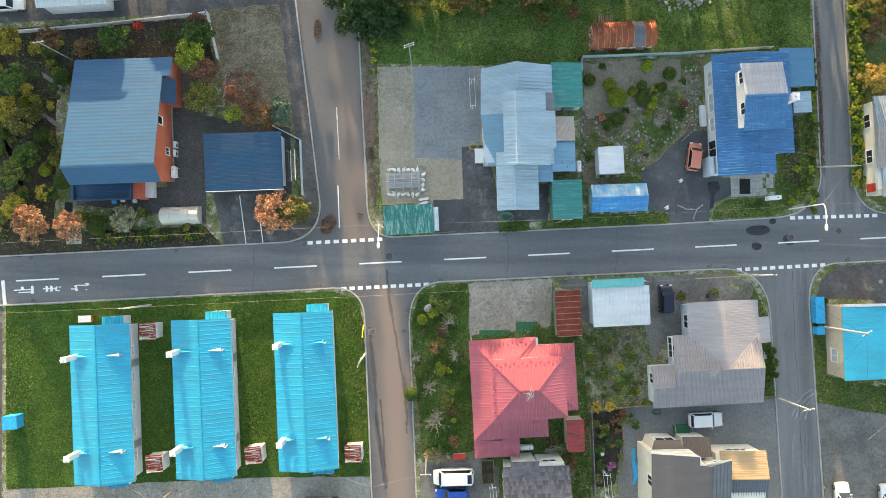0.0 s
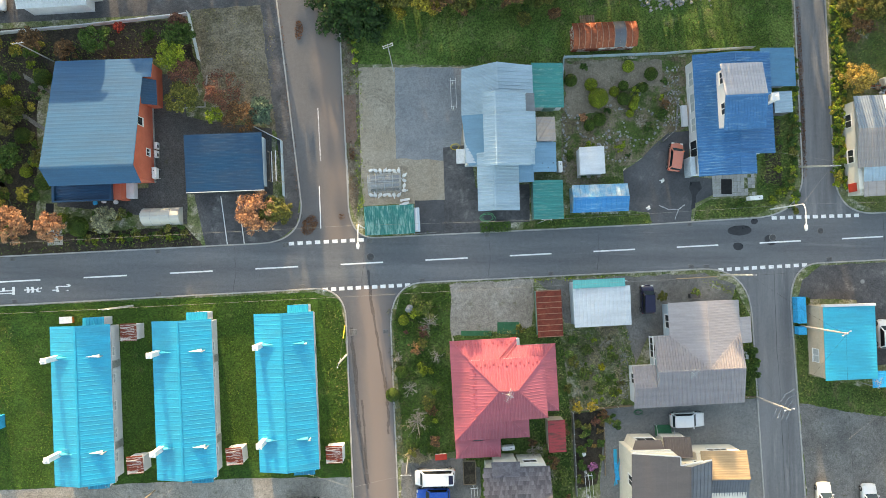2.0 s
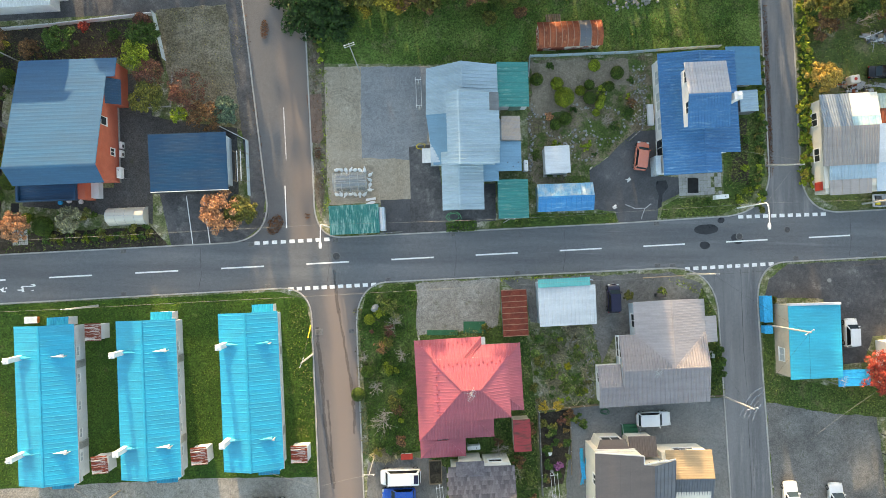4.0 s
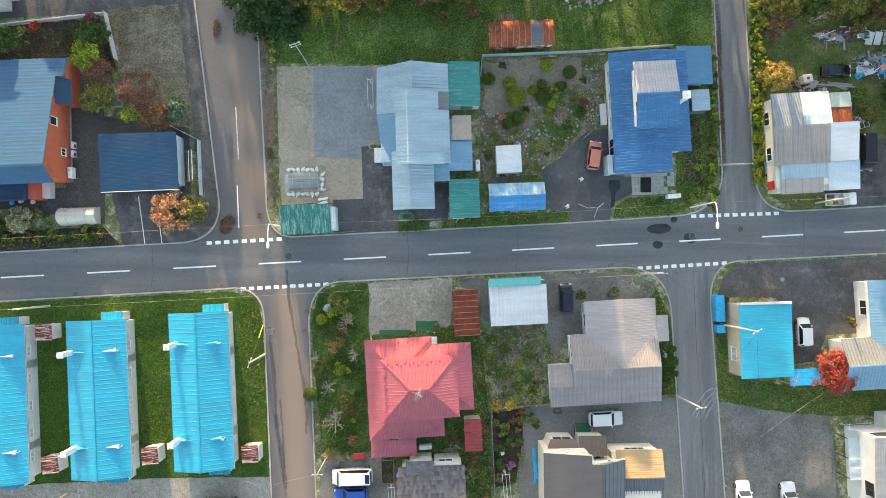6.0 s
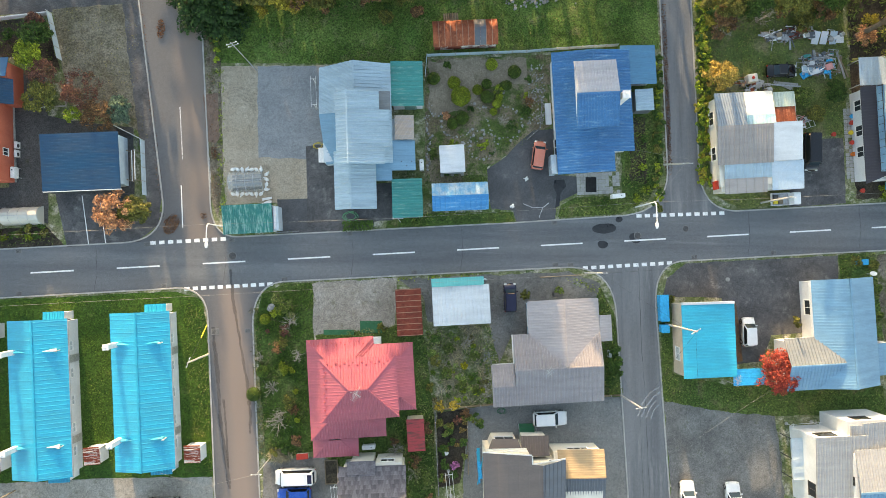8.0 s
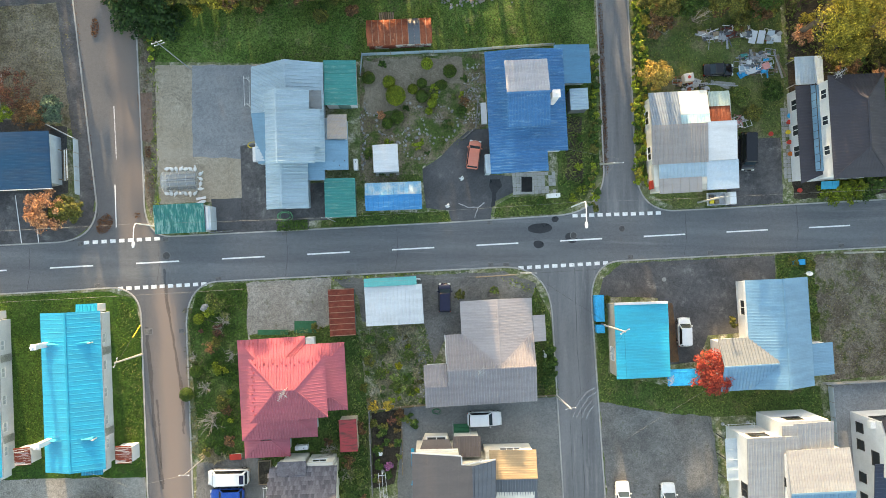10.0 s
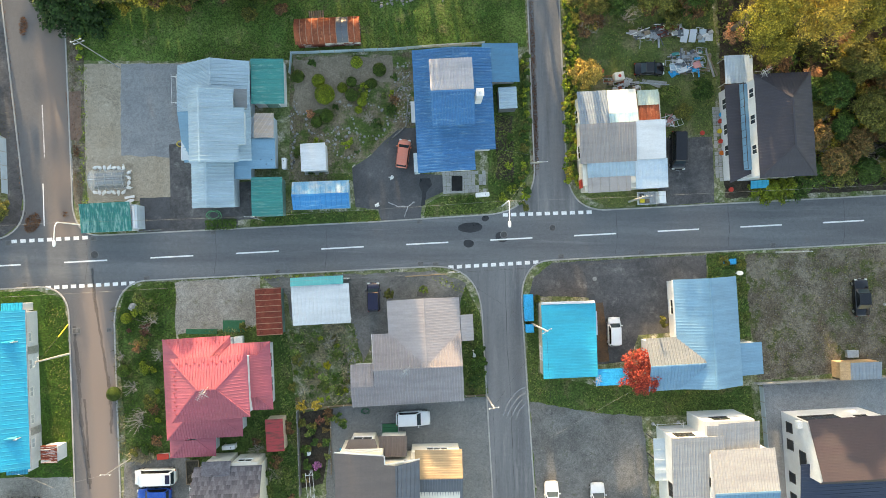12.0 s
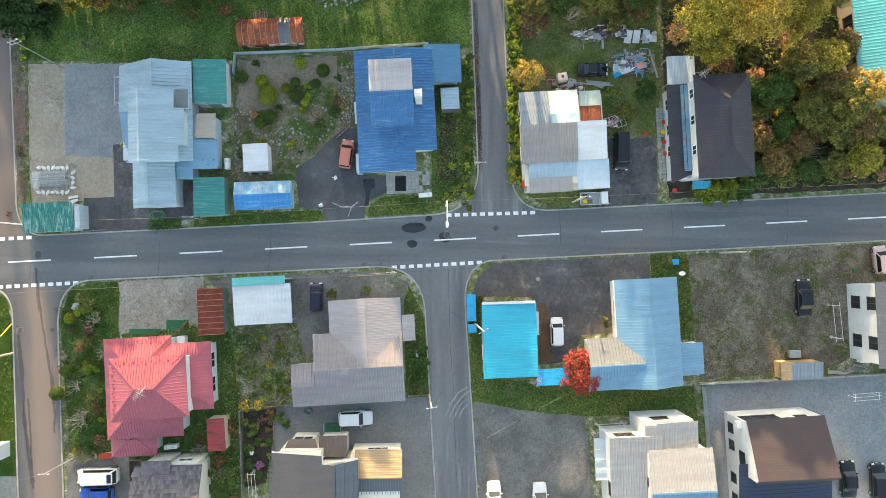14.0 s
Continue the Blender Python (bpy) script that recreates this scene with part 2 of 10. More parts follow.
IRON = surface("cast_iron", (0.07, 0.07, 0.075), (0.1, 0.095, 0.09), (0.12, 0.07, 0.045), big=3, small=20, rough=0.6, metal=0.4, bump=0.2)
WET = surface("damp_patch", (0.028, 0.03, 0.033), (0.04, 0.042, 0.046), big=1, small=9, rough=0.35, bump=0.1, spread=0.15)
TAR = surface("sealing_tar", (0.3, 0.31, 0.32), (0.4, 0.4, 0.41), big=2, small=9, rough=0.6, bump=0.1)

R_CYAN = roofing("cyan_roof", (0.005, 0.35, 0.53), (0.06, 0.43, 0.58), (0.62, 0.85))
R_LIGHTBLUE = roofing("pale_blue_roof", (0.38, 0.5, 0.575), (0.46, 0.57, 0.63), (0.6, 0.8))
R_LIGHTBLUE2 = roofing("sky_blue_roof", (0.16, 0.32, 0.45), (0.27, 0.42, 0.52), (0.6, 0.8))
R_STEEL = roofing("steel_blue_roof", (0.018, 0.095, 0.2), (0.04, 0.12, 0.2), (0.6, 0.8), rough=0.62)
R_STEEL.node_tree.nodes["Principled BSDF"].inputs["Specular IOR Level"].default_value = 0.25
R_NAVY = roofing("navy_roof", (0.008, 0.055, 0.12), (0.025, 0.085, 0.15), (0.65, 0.85))
R_NAVY2 = roofing("dark_navy_roof", (0.022, 0.035, 0.07), (0.04, 0.055, 0.09), (0.65, 0.85))
R_BLUE = roofing("blue_roof", (0.05, 0.2, 0.41), (0.2, 0.36, 0.52), (0.55, 0.7), spread=0.16)
R_TEAL = roofing("teal_roof", (0.045, 0.3, 0.275), (0.25, 0.43, 0.37), (0.54, 0.7))
R_HUT = roofing("hut_blue_roof", (0.025, 0.23, 0.5), (0.16, 0.38, 0.58), (0.52, 0.7))
R_CARPORT = roofing("teal_blue_roof", (0.07, 0.225, 0.37), (0.12, 0.28, 0.41), (0.62, 0.82))
R_TEAL_WORN = roofing("worn_teal_roof", (0.03, 0.235, 0.215), (0.26, 0.45, 0.41), (0.5, 0.6), streak=(2.2, 0.5, 1))
R_TEAL2 = roofing("bright_teal_roof", (0.1, 0.46, 0.46), (0.22, 0.52, 0.5), (0.62, 0.82))
R_RED = roofing("red_roof", (0.43, 0.108, 0.14), (0.48, 0.145, 0.16), (0.64, 0.85))
R_RED_OLD = roofing("worn_red_roof", (0.4, 0.05, 0.055), (0.13, 0.05, 0.04), (0.5, 0.62))
R_GREY = roofing("mauve_grey_roof", (0.355, 0.325, 0.33), (0.42, 0.385, 0.375), (0.6, 0.8))
R_PALE = roofing("pale_metal_roof", (0.28, 0.325, 0.365), (0.35, 0.365, 0.38), (0.55, 0.75))
R_WHITE = roofing("white_roof", (0.62, 0.645, 0.67), (0.66, 0.63, 0.6), (0.6, 0.8))
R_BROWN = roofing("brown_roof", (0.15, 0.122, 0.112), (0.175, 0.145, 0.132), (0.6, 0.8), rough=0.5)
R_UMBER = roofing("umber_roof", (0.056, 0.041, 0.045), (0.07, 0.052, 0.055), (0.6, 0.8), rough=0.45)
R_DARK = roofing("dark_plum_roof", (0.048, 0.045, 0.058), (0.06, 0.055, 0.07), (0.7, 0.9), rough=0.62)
R_CREAM_LIT = roofing("sunlit_cream_roof", (0.5, 0.4, 0.33), (0.42, 0.37, 0.35), (0.45, 0.6))
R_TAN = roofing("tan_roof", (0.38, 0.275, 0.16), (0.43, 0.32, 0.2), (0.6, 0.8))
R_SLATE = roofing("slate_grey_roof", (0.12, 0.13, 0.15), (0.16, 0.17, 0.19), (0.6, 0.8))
R_CYAN2 = roofing("light_cyan_roof", (0.005, 0.4, 0.55), (0.1, 0.5, 0.62), (0.6, 0.8))
R_PALE_LILAC = roofing("pale_lilac_roof", (0.42, 0.42, 0.45), (0.47, 0.46, 0.475), (0.5, 0.75))
R_GREY_LIT = roofing("grey_and_lit_slope_roof", (0.19, 0.21, 0.225), (0.235, 0.245, 0.255), (0.5, 0.75))
R_SILVER = roofing("silver_grey_roof", (0.36, 0.365, 0.37), (0.42, 0.415, 0.4), (0.55, 0.75))
R_WARMGREY = roofing("warm_grey_roof", (0.36, 0.325, 0.31), (0.42, 0.385, 0.36), (0.6, 0.8))
RUST_PALE = plain("pale_rusted_batten", (0.36, 0.2, 0.14), 0.8)
R_RUST = surface("rusty_sheet", (0.34, 0.095, 0.045), (0.2, 0.06, 0.035), (0.44, 0.17, 0.09), big=1.2, small=12, rough=0.85, bump=0.15, spread=0.2, spots=(0.55, 0.68), spot_scale=2.5, stretch=(1, 0.3, 1), vary=0.1)
R_RUSTDARK = surface("dark_rusty_sheet", (0.23, 0.05, 0.03), (0.16, 0.04, 0.028), (0.3, 0.09, 0.055), big=1.2, small=12, rough=0.85, bump=0.15, spread=0.2, spots=(0.55, 0.68), spot_scale=2, vary=0.1)
R_RUSTWHITE = surface("white_sheet_with_rust", (0.62, 0.58, 0.54), (0.5, 0.44, 0.4), (0.2, 0.05, 0.03), big=1.5, small=12, rough=0.75, bump=0.1, spread=0.12, spots=(0.46, 0.5), spot_scale=1.1, stretch=(0.5, 3, 1))
R_SHABBY = surface("peeling_blue_sheet", (0.14, 0.36, 0.53), (0.22, 0.43, 0.57), (0.5, 0.55, 0.56), big=0.8, small=10, rough=0.6, bump=0.1, spread=0.12, spots=(0.44, 0.66), spot_scale=0.9)
PVC = surface("translucent_sheet", (0.5, 0.58, 0.64), (0.42, 0.52, 0.6), (0.62, 0.66, 0.68), big=0.8, small=10, rough=0.3, bump=0.05, spread=0.1, stretch=(0.4, 2, 1))
PVC_GREEN = surface("pale_green_sheet", (0.5, 0.56, 0.48), (0.42, 0.5, 0.44), (0.55, 0.58, 0.52), big=0.8, small=10, rough=0.4, bump=0.05, spread=0.12, stretch=(0.4, 2, 1))
PVC_AQUA = surface("faded_aqua_sheet", (0.55, 0.64, 0.62), (0.3, 0.55, 0.6), (0.14, 0.45, 0.52), big=0.7, small=10, rough=0.45, bump=0.05, spread=0.12, spots=(0.58, 0.68), spot_scale=0.9)
PVC_CREAM = surface("cream_sheet", (0.74, 0.71, 0.62), (0.68, 0.67, 0.6), (0.6, 0.66, 0.62), big=0.6, small=10, rough=0.4, bump=0.05, spread=0.1, spots=(0.56, 0.62), spot_scale=0.9)
SHINGLE = surface("weathered_shingle", (0.14, 0.133, 0.15), (0.095, 0.09, 0.102), (0.18, 0.172, 0.185), big=1.6, small=9, rough=0.85, bump=0.2, spread=0.2, vary=0.35)

W_WHITE = surface("white_wall", (0.66, 0.67, 0.69), (0.59, 0.6, 0.615), (0.5, 0.49, 0.47), big=0.5, small=8, rough=0.85, bump=0.08, spread=0.06, spots=(0.66, 0.8), spot_scale=1)
W_RED = surface("brick_red_siding", (0.5, 0.13, 0.08), (0.44, 0.11, 0.07), None, big=0.5, small=8, rough=0.8, bump=0.08, spread=0.08)
W_BEIGE = surface("beige_wall", (0.55, 0.45, 0.35), (0.48, 0.4, 0.31), (0.35, 0.3, 0.24), big=0.5, small=8, rough=0.85, bump=0.08, spread=0.08, spots=(0.64, 0.78))
W_CREAM = surface("cream_wall", (0.68, 0.64, 0.56), (0.62, 0.585, 0.51), None, big=0.5, small=8, rough=0.85, bump=0.08, spread=0.06)
W_GREYBLUE = surface("pale_blue_wall", (0.5, 0.58, 0.63), (0.43, 0.5, 0.56), None, big=0.5, small=8, rough=0.85, bump=0.08, spread=0.06)
W_DARK = surface("dark_siding", (0.09, 0.08, 0.08), (0.07, 0.062, 0.06), None, big=0.5, small=8, rough=0.8, bump=0.08)
W_GREEN = surface("dull_green_wall", (0.16, 0.27, 0.24), (0.13, 0.22, 0.2), (0.2, 0.12, 0.07), big=0.5, small=8, rough=0.8, bump=0.08, spots=(0.62, 0.74))
FRAME = plain("window_frame_white", (0.75, 0.75, 0.74), 0.5)
FRAME_DARK = plain("window_frame_dark", (0.05, 0.048, 0.045), 0.5)
FROSTED = plain("frosted_glass", (0.42, 0.46, 0.48), 0.3)
GLASS = plain("dark_window_glass", (0.03, 0.036, 0.042), 0.08, spread=0.02)
CHROME = plain("bright_metal", (0.6, 0.6, 0.6), 0.3, 0.9)
GALV = surface("galvanised_steel", (0.45, 0.46, 0.47), (0.38, 0.39, 0.4), (0.3, 0.29, 0.27), big=1, small=12, rough=0.5, metal=0.5, bump=0.05)
POLE_CONC = surface("pole_concrete", (0.42, 0.41, 0.39), (0.36, 0.35, 0.33), None, big=1.5, small=10, rough=0.9, bump=0.1)
WHITE = plain("white_enamel", (0.78, 0.78, 0.77), 0.4)
WOOD = surface("weathered_wood", (0.2, 0.15, 0.1), (0.27, 0.21, 0.15), (0.12, 0.09, 0.06), big=1.5, small=12, rough=0.85, bump=0.2, stretch=(0.3, 3, 1), vary=0.25, island=0.2)
WOOD_PALE = surface("pale_timber", (0.48, 0.33, 0.19), (0.4, 0.27, 0.15), None, big=1.5, small=12, rough=0.8, bump=0.1, stretch=(0.3, 3, 1))
RUBBER = plain("black_rubber", (0.022, 0.022, 0.023), 0.8)
BLUE_PLASTIC = surface("blue_plastic", (0.01, 0.37, 0.68), (0.01, 0.32, 0.6), None, big=1.5, small=9, rough=0.45, bump=0.05)
RED_PLASTIC = plain("red_plastic", (0.55, 0.06, 0.04), 0.5)
ORANGE_PAINT = plain("orange_paint", (0.62, 0.16, 0.03), 0.5)
YELLOW_PAINT = plain("yellow_paint", (0.75, 0.55, 0.05), 0.5)
GREEN_PAINT = plain("green_paint", (0.03, 0.14, 0.07), 0.7)
PINK_PLASTIC = plain("pink_plastic", (0.65, 0.3, 0.28), 0.5)
STONE = surface("garden_stone", (0.31, 0.3, 0.29), (0.22, 0.215, 0.21), (0.44, 0.43, 0.41), big=2, small=10, rough=0.9, bump=0.4, vary=0.2, island=0.35)
BARK = surface("bark", (0.1, 0.075, 0.055), (0.15, 0.12, 0.095), None, big=2, small=12, rough=0.95, bump=0.5, stretch=(2, 2, 0.4))
PALE_BARK = surface("pale_bark", (0.4, 0.36, 0.31), (0.3, 0.26, 0.22), None, big=2, small=12, rough=0.95, bump=0.3)
POLYTUNNEL = clear("clear_film", (0.75, 0.8, 0.82), 0.15, 0.27)
FILM_OLD = clear("clouded_film", (0.62, 0.6, 0.54), 0.3, 0.8)
DARK_FILM = clear("dark_film", (0.035, 0.035, 0.038), 0.8, 0.14)
CHALK = clear("pale_scuff_film", (0.6, 0.6, 0.6), 0.8, 0.16)
WIRE = plain("cable_black", (0.04, 0.04, 0.042), 0.6)
WIRE_PALE = plain("cable_grey", (0.3, 0.29, 0.27), 0.6)

L_GREEN = leafy("green_leaves", [(0.028, 0.06, 0.012), (0.05, 0.1, 0.02), (0.085, 0.14, 0.03)])
L_DARK = leafy("dark_needles", [(0.014, 0.038, 0.011), (0.026, 0.062, 0.017), (0.044, 0.09, 0.024)])
L_TOPIARY = leafy("clipped_yew", [(0.07, 0.11, 0.01), (0.135, 0.175, 0.015), (0.22, 0.24, 0.022)])
L_TOPIARY_D = leafy("clipped_dark_yew", [(0.025, 0.055, 0.01), (0.055, 0.1, 0.015), (0.1, 0.14, 0.022)])
L_YELLOW = leafy("yellow_green_leaves", [(0.1, 0.115, 0.02), (0.27, 0.23, 0.035), (0.46, 0.35, 0.055)])
L_OLIVE = leafy("olive_leaves", [(0.05, 0.07, 0.018), (0.12, 0.125, 0.03), (0.25, 0.21, 0.05)])
L_GOLD = leafy("golden_leaves", [(0.17, 0.15, 0.03), (0.42, 0.3, 0.05), (0.64, 0.42, 0.085)])
L_ORANGE = leafy("orange_leaves", [(0.22, 0.1, 0.055), (0.42, 0.2, 0.11), (0.55, 0.32, 0.18)])
L_RED = leafy("red_maple_leaves", [(0.2, 0.02, 0.02), (0.34, 0.05, 0.035), (0.44, 0.1, 0.06)])
L_RUSSET = leafy("russet_leaves", [(0.075, 0.052, 0.03), (0.16, 0.088, 0.045), (0.3, 0.16, 0.075)])
L_RUSTMIX = leafy("rusty_mixed_leaves", [(0.06, 0.07, 0.022), (0.15, 0.11, 0.04), (0.4, 0.2, 0.075)], patch=1.4)
L_DULLRED = leafy("dull_red_leaves", [(0.1, 0.05, 0.04), (0.19, 0.075, 0.06), (0.1, 0.09, 0.035)])
L_BLUEGREEN = leafy("blue_green_needles", [(0.05, 0.09, 0.06), (0.09, 0.14, 0.1), (0.14, 0.19, 0.14)])
L_LIME = leafy("lime_leaves", [(0.1, 0.16, 0.02), (0.19, 0.25, 0.025), (0.32, 0.34, 0.03)])
L_PEACH = leafy("peach_gold_leaves", [(0.2, 0.18, 0.035), (0.46, 0.31, 0.07), (0.62, 0.4, 0.12)])
L_SILVER = leafy("silvery_leaves", [(0.16, 0.17, 0.1), (0.25, 0.25, 0.16), (0.4, 0.38, 0.26)])
L_GRASS = leafy("grass_blades", [(0.029, 0.08, 0.009), (0.054, 0.115, 0.014), (0.1, 0.15, 0.025)], patch=0.25)
L_YELLOWGREEN = leafy("yellow_green_blades", [(0.07, 0.145, 0.012), (0.095, 0.17, 0.015), (0.125, 0.195, 0.018)], patch=0.3)
L_GRASS_DRY = leafy("dry_grass_blades", [(0.09, 0.11, 0.03), (0.18, 0.16, 0.065), (0.3, 0.24, 0.13)], patch=0.3)
L_PLOT = leafy("plot_weeds", [(0.085, 0.16, 0.03), (0.16, 0.225, 0.055), (0.3, 0.3, 0.15)], patch=0.5)
L_STRAW = leafy("straw_blades", [(0.22, 0.19, 0.12), (0.32, 0.28, 0.19), (0.44, 0.39, 0.29)], patch=0.5)
L_WEED = leafy("weeds", [(0.05, 0.1, 0.018), (0.11, 0.16, 0.035), (0.24, 0.22, 0.09)], patch=0.4)
L_FLOWER = leafy("yellow_weeds", [(0.1, 0.15, 0.02), (0.35, 0.3, 0.02), (0.6, 0.48, 0.03)], patch=0.5)
L_PINK = leafy("pink_flowers", [(0.1, 0.1, 0.05), (0.4, 0.12, 0.35), (0.5, 0.25, 0.5)])
L_FALLEN = leafy("fallen_leaves", [(0.06, 0.03, 0.018), (0.12, 0.055, 0.03), (0.2, 0.09, 0.04)], patch=2)

# ---- ground and roads ----
bm = bmesh.new()
bmesh.ops.create_grid(bm, x_segments=24, y_segments=24, size=700)
ground = part("ground", bm, WEED_GROUND)
tagged(ground, "weedy uneven ground between the plots, spreading to the horizon", "ground", "", "structure")


def bend(a, c, b, n=9):
    return [((1 - t) ** 2 * a[0] + 2 * t * (1 - t) * c[0] + t * t * b[0], (1 - t) ** 2 * a[1] + 2 * t * (1 - t) * c[1] + t * t * b[1]) for t in (k / n for k in range(n + 1))]


def main_y(x, side=0.0):
    """The main road's centre line, or a line beside it."""
    return 0.5 + 0.05 * x + side


EDGE = 2.83
# kerb lines, with rounded street corners
K_NW = [(-62, main_y(-62, EDGE)), (-18.6, main_y(-18.6, EDGE))] + bend((-17.6, main_y(-17.6, EDGE)), (-13.0, 2.75), (-13.05, 7.0)) + [(-16.4, 34)]
K_N = [(-8.9, 34), (-7.55, 8.0)] + bend((-7.5, 6.8), (-7.2, 3.1), (-4.4, main_y(-4.4, EDGE))) + [(28, main_y(28, 2.75)), (40.2, main_y(40.2, 2.9))] + bend((40.6, main_y(40.6, 2.9)), (46.6, 5.6), (46.9, 10.5)) + [(46.1, 34)]
K_NE = [(49.9, 34), (50.7, 12)] + bend((50.8, 10.5), (51.1, 6.1), (55.2, main_y(55.2, 2.75))) + [(112, main_y(112, 2.8))]
K_SW = [(-62, main_y(-62, -EDGE)), (-49.9, main_y(-49.9, -2.9)), (-12, main_y(-12, -2.85))] + bend((-11.4, main_y(-11.4, -2.83)), (-7.9, -2.9), (-7.75, -6.6)) + [(-6.6, -33)]
K_S = [(-1.4, -33), (-2.45, -8.2)] + bend((-2.5, -7.2), (-2.5, -2.6), (1.0, main_y(1.0, -2.75))) + [(34.8, main_y(34.8, -2.9))] + bend((35.4, main_y(35.4, -2.95)), (40.2, -0.9), (40.55, -6.2)) + [(42.0, -33)]
K_SE = [(47.0, -33), (45.35, -6.2)] + bend((45.3, -5.2), (45.1, -0.3), (48.6, main_y(48.6, -2.9))) + [(112, main_y(112, -3.0))]

road_main = sheet("road", [(-62, main_y(-62, -EDGE)), (112, main_y(112, -EDGE - 0.1)), (112, main_y(112, EDGE)), (-62, main_y(-62, EDGE))], 0.022, ASPHALT_MAIN, "grey worn asphalt village road with a dashed white centre line", "road", 0)


def stained(name, base, stain, centre, width, amount):
    """Asphalt with a rust-brown stain, as spring water leaves it, and painted-in sun, along a lane of the road's own
    length.
    """
    m = surface(name, base, tuple(v * 1.2 for v in base), None, big=0.15, small=9, rough=0.85, bump=0.15, spread=0.12)
    t = m.node_tree
    b = t.nodes["Principled BSDF"]
    old = b.inputs["Base Color"].links[0].from_socket
    co = t.nodes.new("ShaderNodeTexCoord").outputs["Object"]
    sep = t.nodes.new("ShaderNodeSeparateXYZ")
    t.links.new(co, sep.inputs[0])
    off = t.nodes.new("ShaderNodeMath")
    off.operation, off.inputs[1].default_value = "SUBTRACT", centre
    t.links.new(sep.outputs["X"], off.inputs[0])
    ab = t.nodes.new("ShaderNodeMath")
    ab.operation = "ABSOLUTE"
    t.links.new(off.outputs[0], ab.inputs[0])
    wob = t.nodes.new("ShaderNodeMath")
    wob.operation = "MULTIPLY_ADD"
    wob.inputs[1].default_value, wob.inputs[2].default_value = 1.6, -0.8
    t.links.new(grain(t, co, 0.35, 5, 0.6, (1.0, 0.25, 1)), wob.inputs[0])
    add = t.nodes.new("ShaderNodeMath")
    t.links.new(ab.outputs[0], add.inputs[0])
    t.links.new(wob.outputs[0], add.inputs[1])
    mask = ramp(t, add.outputs[0], [(0.0, (amount,) * 3), (1.0, (0, 0, 0))])
    mp = t.nodes.new("ShaderNodeMapRange")
    mp.inputs[1].default_value, mp.inputs[2].default_value, mp.inputs[3].default_value, mp.inputs[4].default_value = 0.2 * width, width, amount, 0.0
    t.links.new(add.outputs[0], mp.inputs[0])
    t.links.new(mixed(t, mp.outputs[0], old, stain), b.inputs["Base Color"])
    return m


ASPHALT_N = stained("stained_sunlit_asphalt", (0.112, 0.112, 0.116), (0.212, 0.165, 0.138), 1.6, 2.5, 0.7)
ASPHALT_S = stained("rusty_sunlit_asphalt", (0.104, 0.106, 0.113), (0.24, 0.188, 0.16), 0.45, 2.75, 0.88)


def side_road(label, x, y, rz, outline, z, material):
    c, s = math.cos(radians(rz)), math.sin(radians(rz))
    local = [((px - x) * c + (py - y) * s, -(px - x) * s + (py - y) * c) for px, py in outline]
    ob = sheet("road", local, z, material, label, "road", 0)
    ob.matrix_basis = pose(x, y, 0, 0, 0, rz)
    return ob


road_n = side_road("asphalt side street with rust-brown staining, painted-in sun and white edge lines", -11, 18, 4, K_NW[3:] + K_N[:11] + [(-4.0, main_y(-4, 2.6)), (-18, main_y(-18, 2.6))], 0.016, ASPHALT_N)
road_s = side_road("narrow side street with rust stain and painted-in sun along the middle", -4.6, -17, 2.6, K_SW[3:] + K_S[:12] + [(1.2, main_y(1.2, -2.6)), (-11.8, main_y(-11.8, -2.6))], 0.016, ASPHALT_S)
road_ne = sheet("road", K_N[-11:] + K_NE[:12] + [(55.4, main_y(55.4, 2.5)), (40.2, main_y(40.2, 2.5))], 0.016, ASPHALT_LANE, "narrow grey asphalt side street", "road", 0)
road_se = sheet("road", K_S[-11:] + K_SE[:12] + [(48.8, main_y(48.8, -2.5)), (35, main_y(35, -2.5))], 0.016, ASPHALT_LANE, "narrow grey asphalt lane with faint tyre marks", "road", 0)
road_w = sheet("road", [(-62, -33), (-49.6, -33), (-49.8, -12), (-49.9, main_y(-49.9, -2.7)), (-62, main_y(-62, -2.7))], 0.014, ASPHALT_YARD, "grey asphalt side street along the lawn", "road", 0)


STONE_MESH = bpy.data.meshes.new("kerbstone")
bm = bmesh.new()
rbox(bm, -0.5, 0.5, -0.085, 0.085, 0.0, 0.1, 0.012)
bm.to_mesh(STONE_MESH)
bm.free()
STONE_MESH.materials.append(CONCRETE)


def kerb(line, label, size=0.9, wide=0.17, high=0.1):
    """Kerbstones laid end to end along a line, on a narrow mortar bed."""
    bm = bmesh.new()
    for (x0, y0), (x1, y1) in zip(line, line[1:]):
        beam(bm, (x0, y0, 0.02), (x1, y1, 0.02), wide * 0.9, 0.04)
    bed = tagged(part("kerb", bm, CONCRETE_DARK), label, "kerb", "", "structure")
    for (x0, y0), (x1, y1) in zip(line, line[1:]):
        d = math.hypot(x1 - x0, y1 - y0)
        n = max(1, round(d / size))
        turn = math.degrees(math.atan2(y1 - y0, x1 - x0))
        for k in range(n):
            t = (k + 0.5) / n
            s = new("kerbstone", STONE_MESH)
            s.parent = bed
            h = 1.0 + 0.12 * noise.noise(Vector((x0 + t * 3, y0, k)))
            s.matrix_basis = pose(x0 + (x1 - x0) * t, y0 + (y1 - y0) * t, 0, 0, 0, turn) @ Matrix.Diagonal((d / n - 0.016, 1, h, 1))
    return bed


for line in (K_NW, K_N, K_NE, K_SW, K_S, K_SE):
    kerb(line, "low weathered concrete kerb along the road")

# painted lines: centre dashes, edge lines, dotted give-way lines


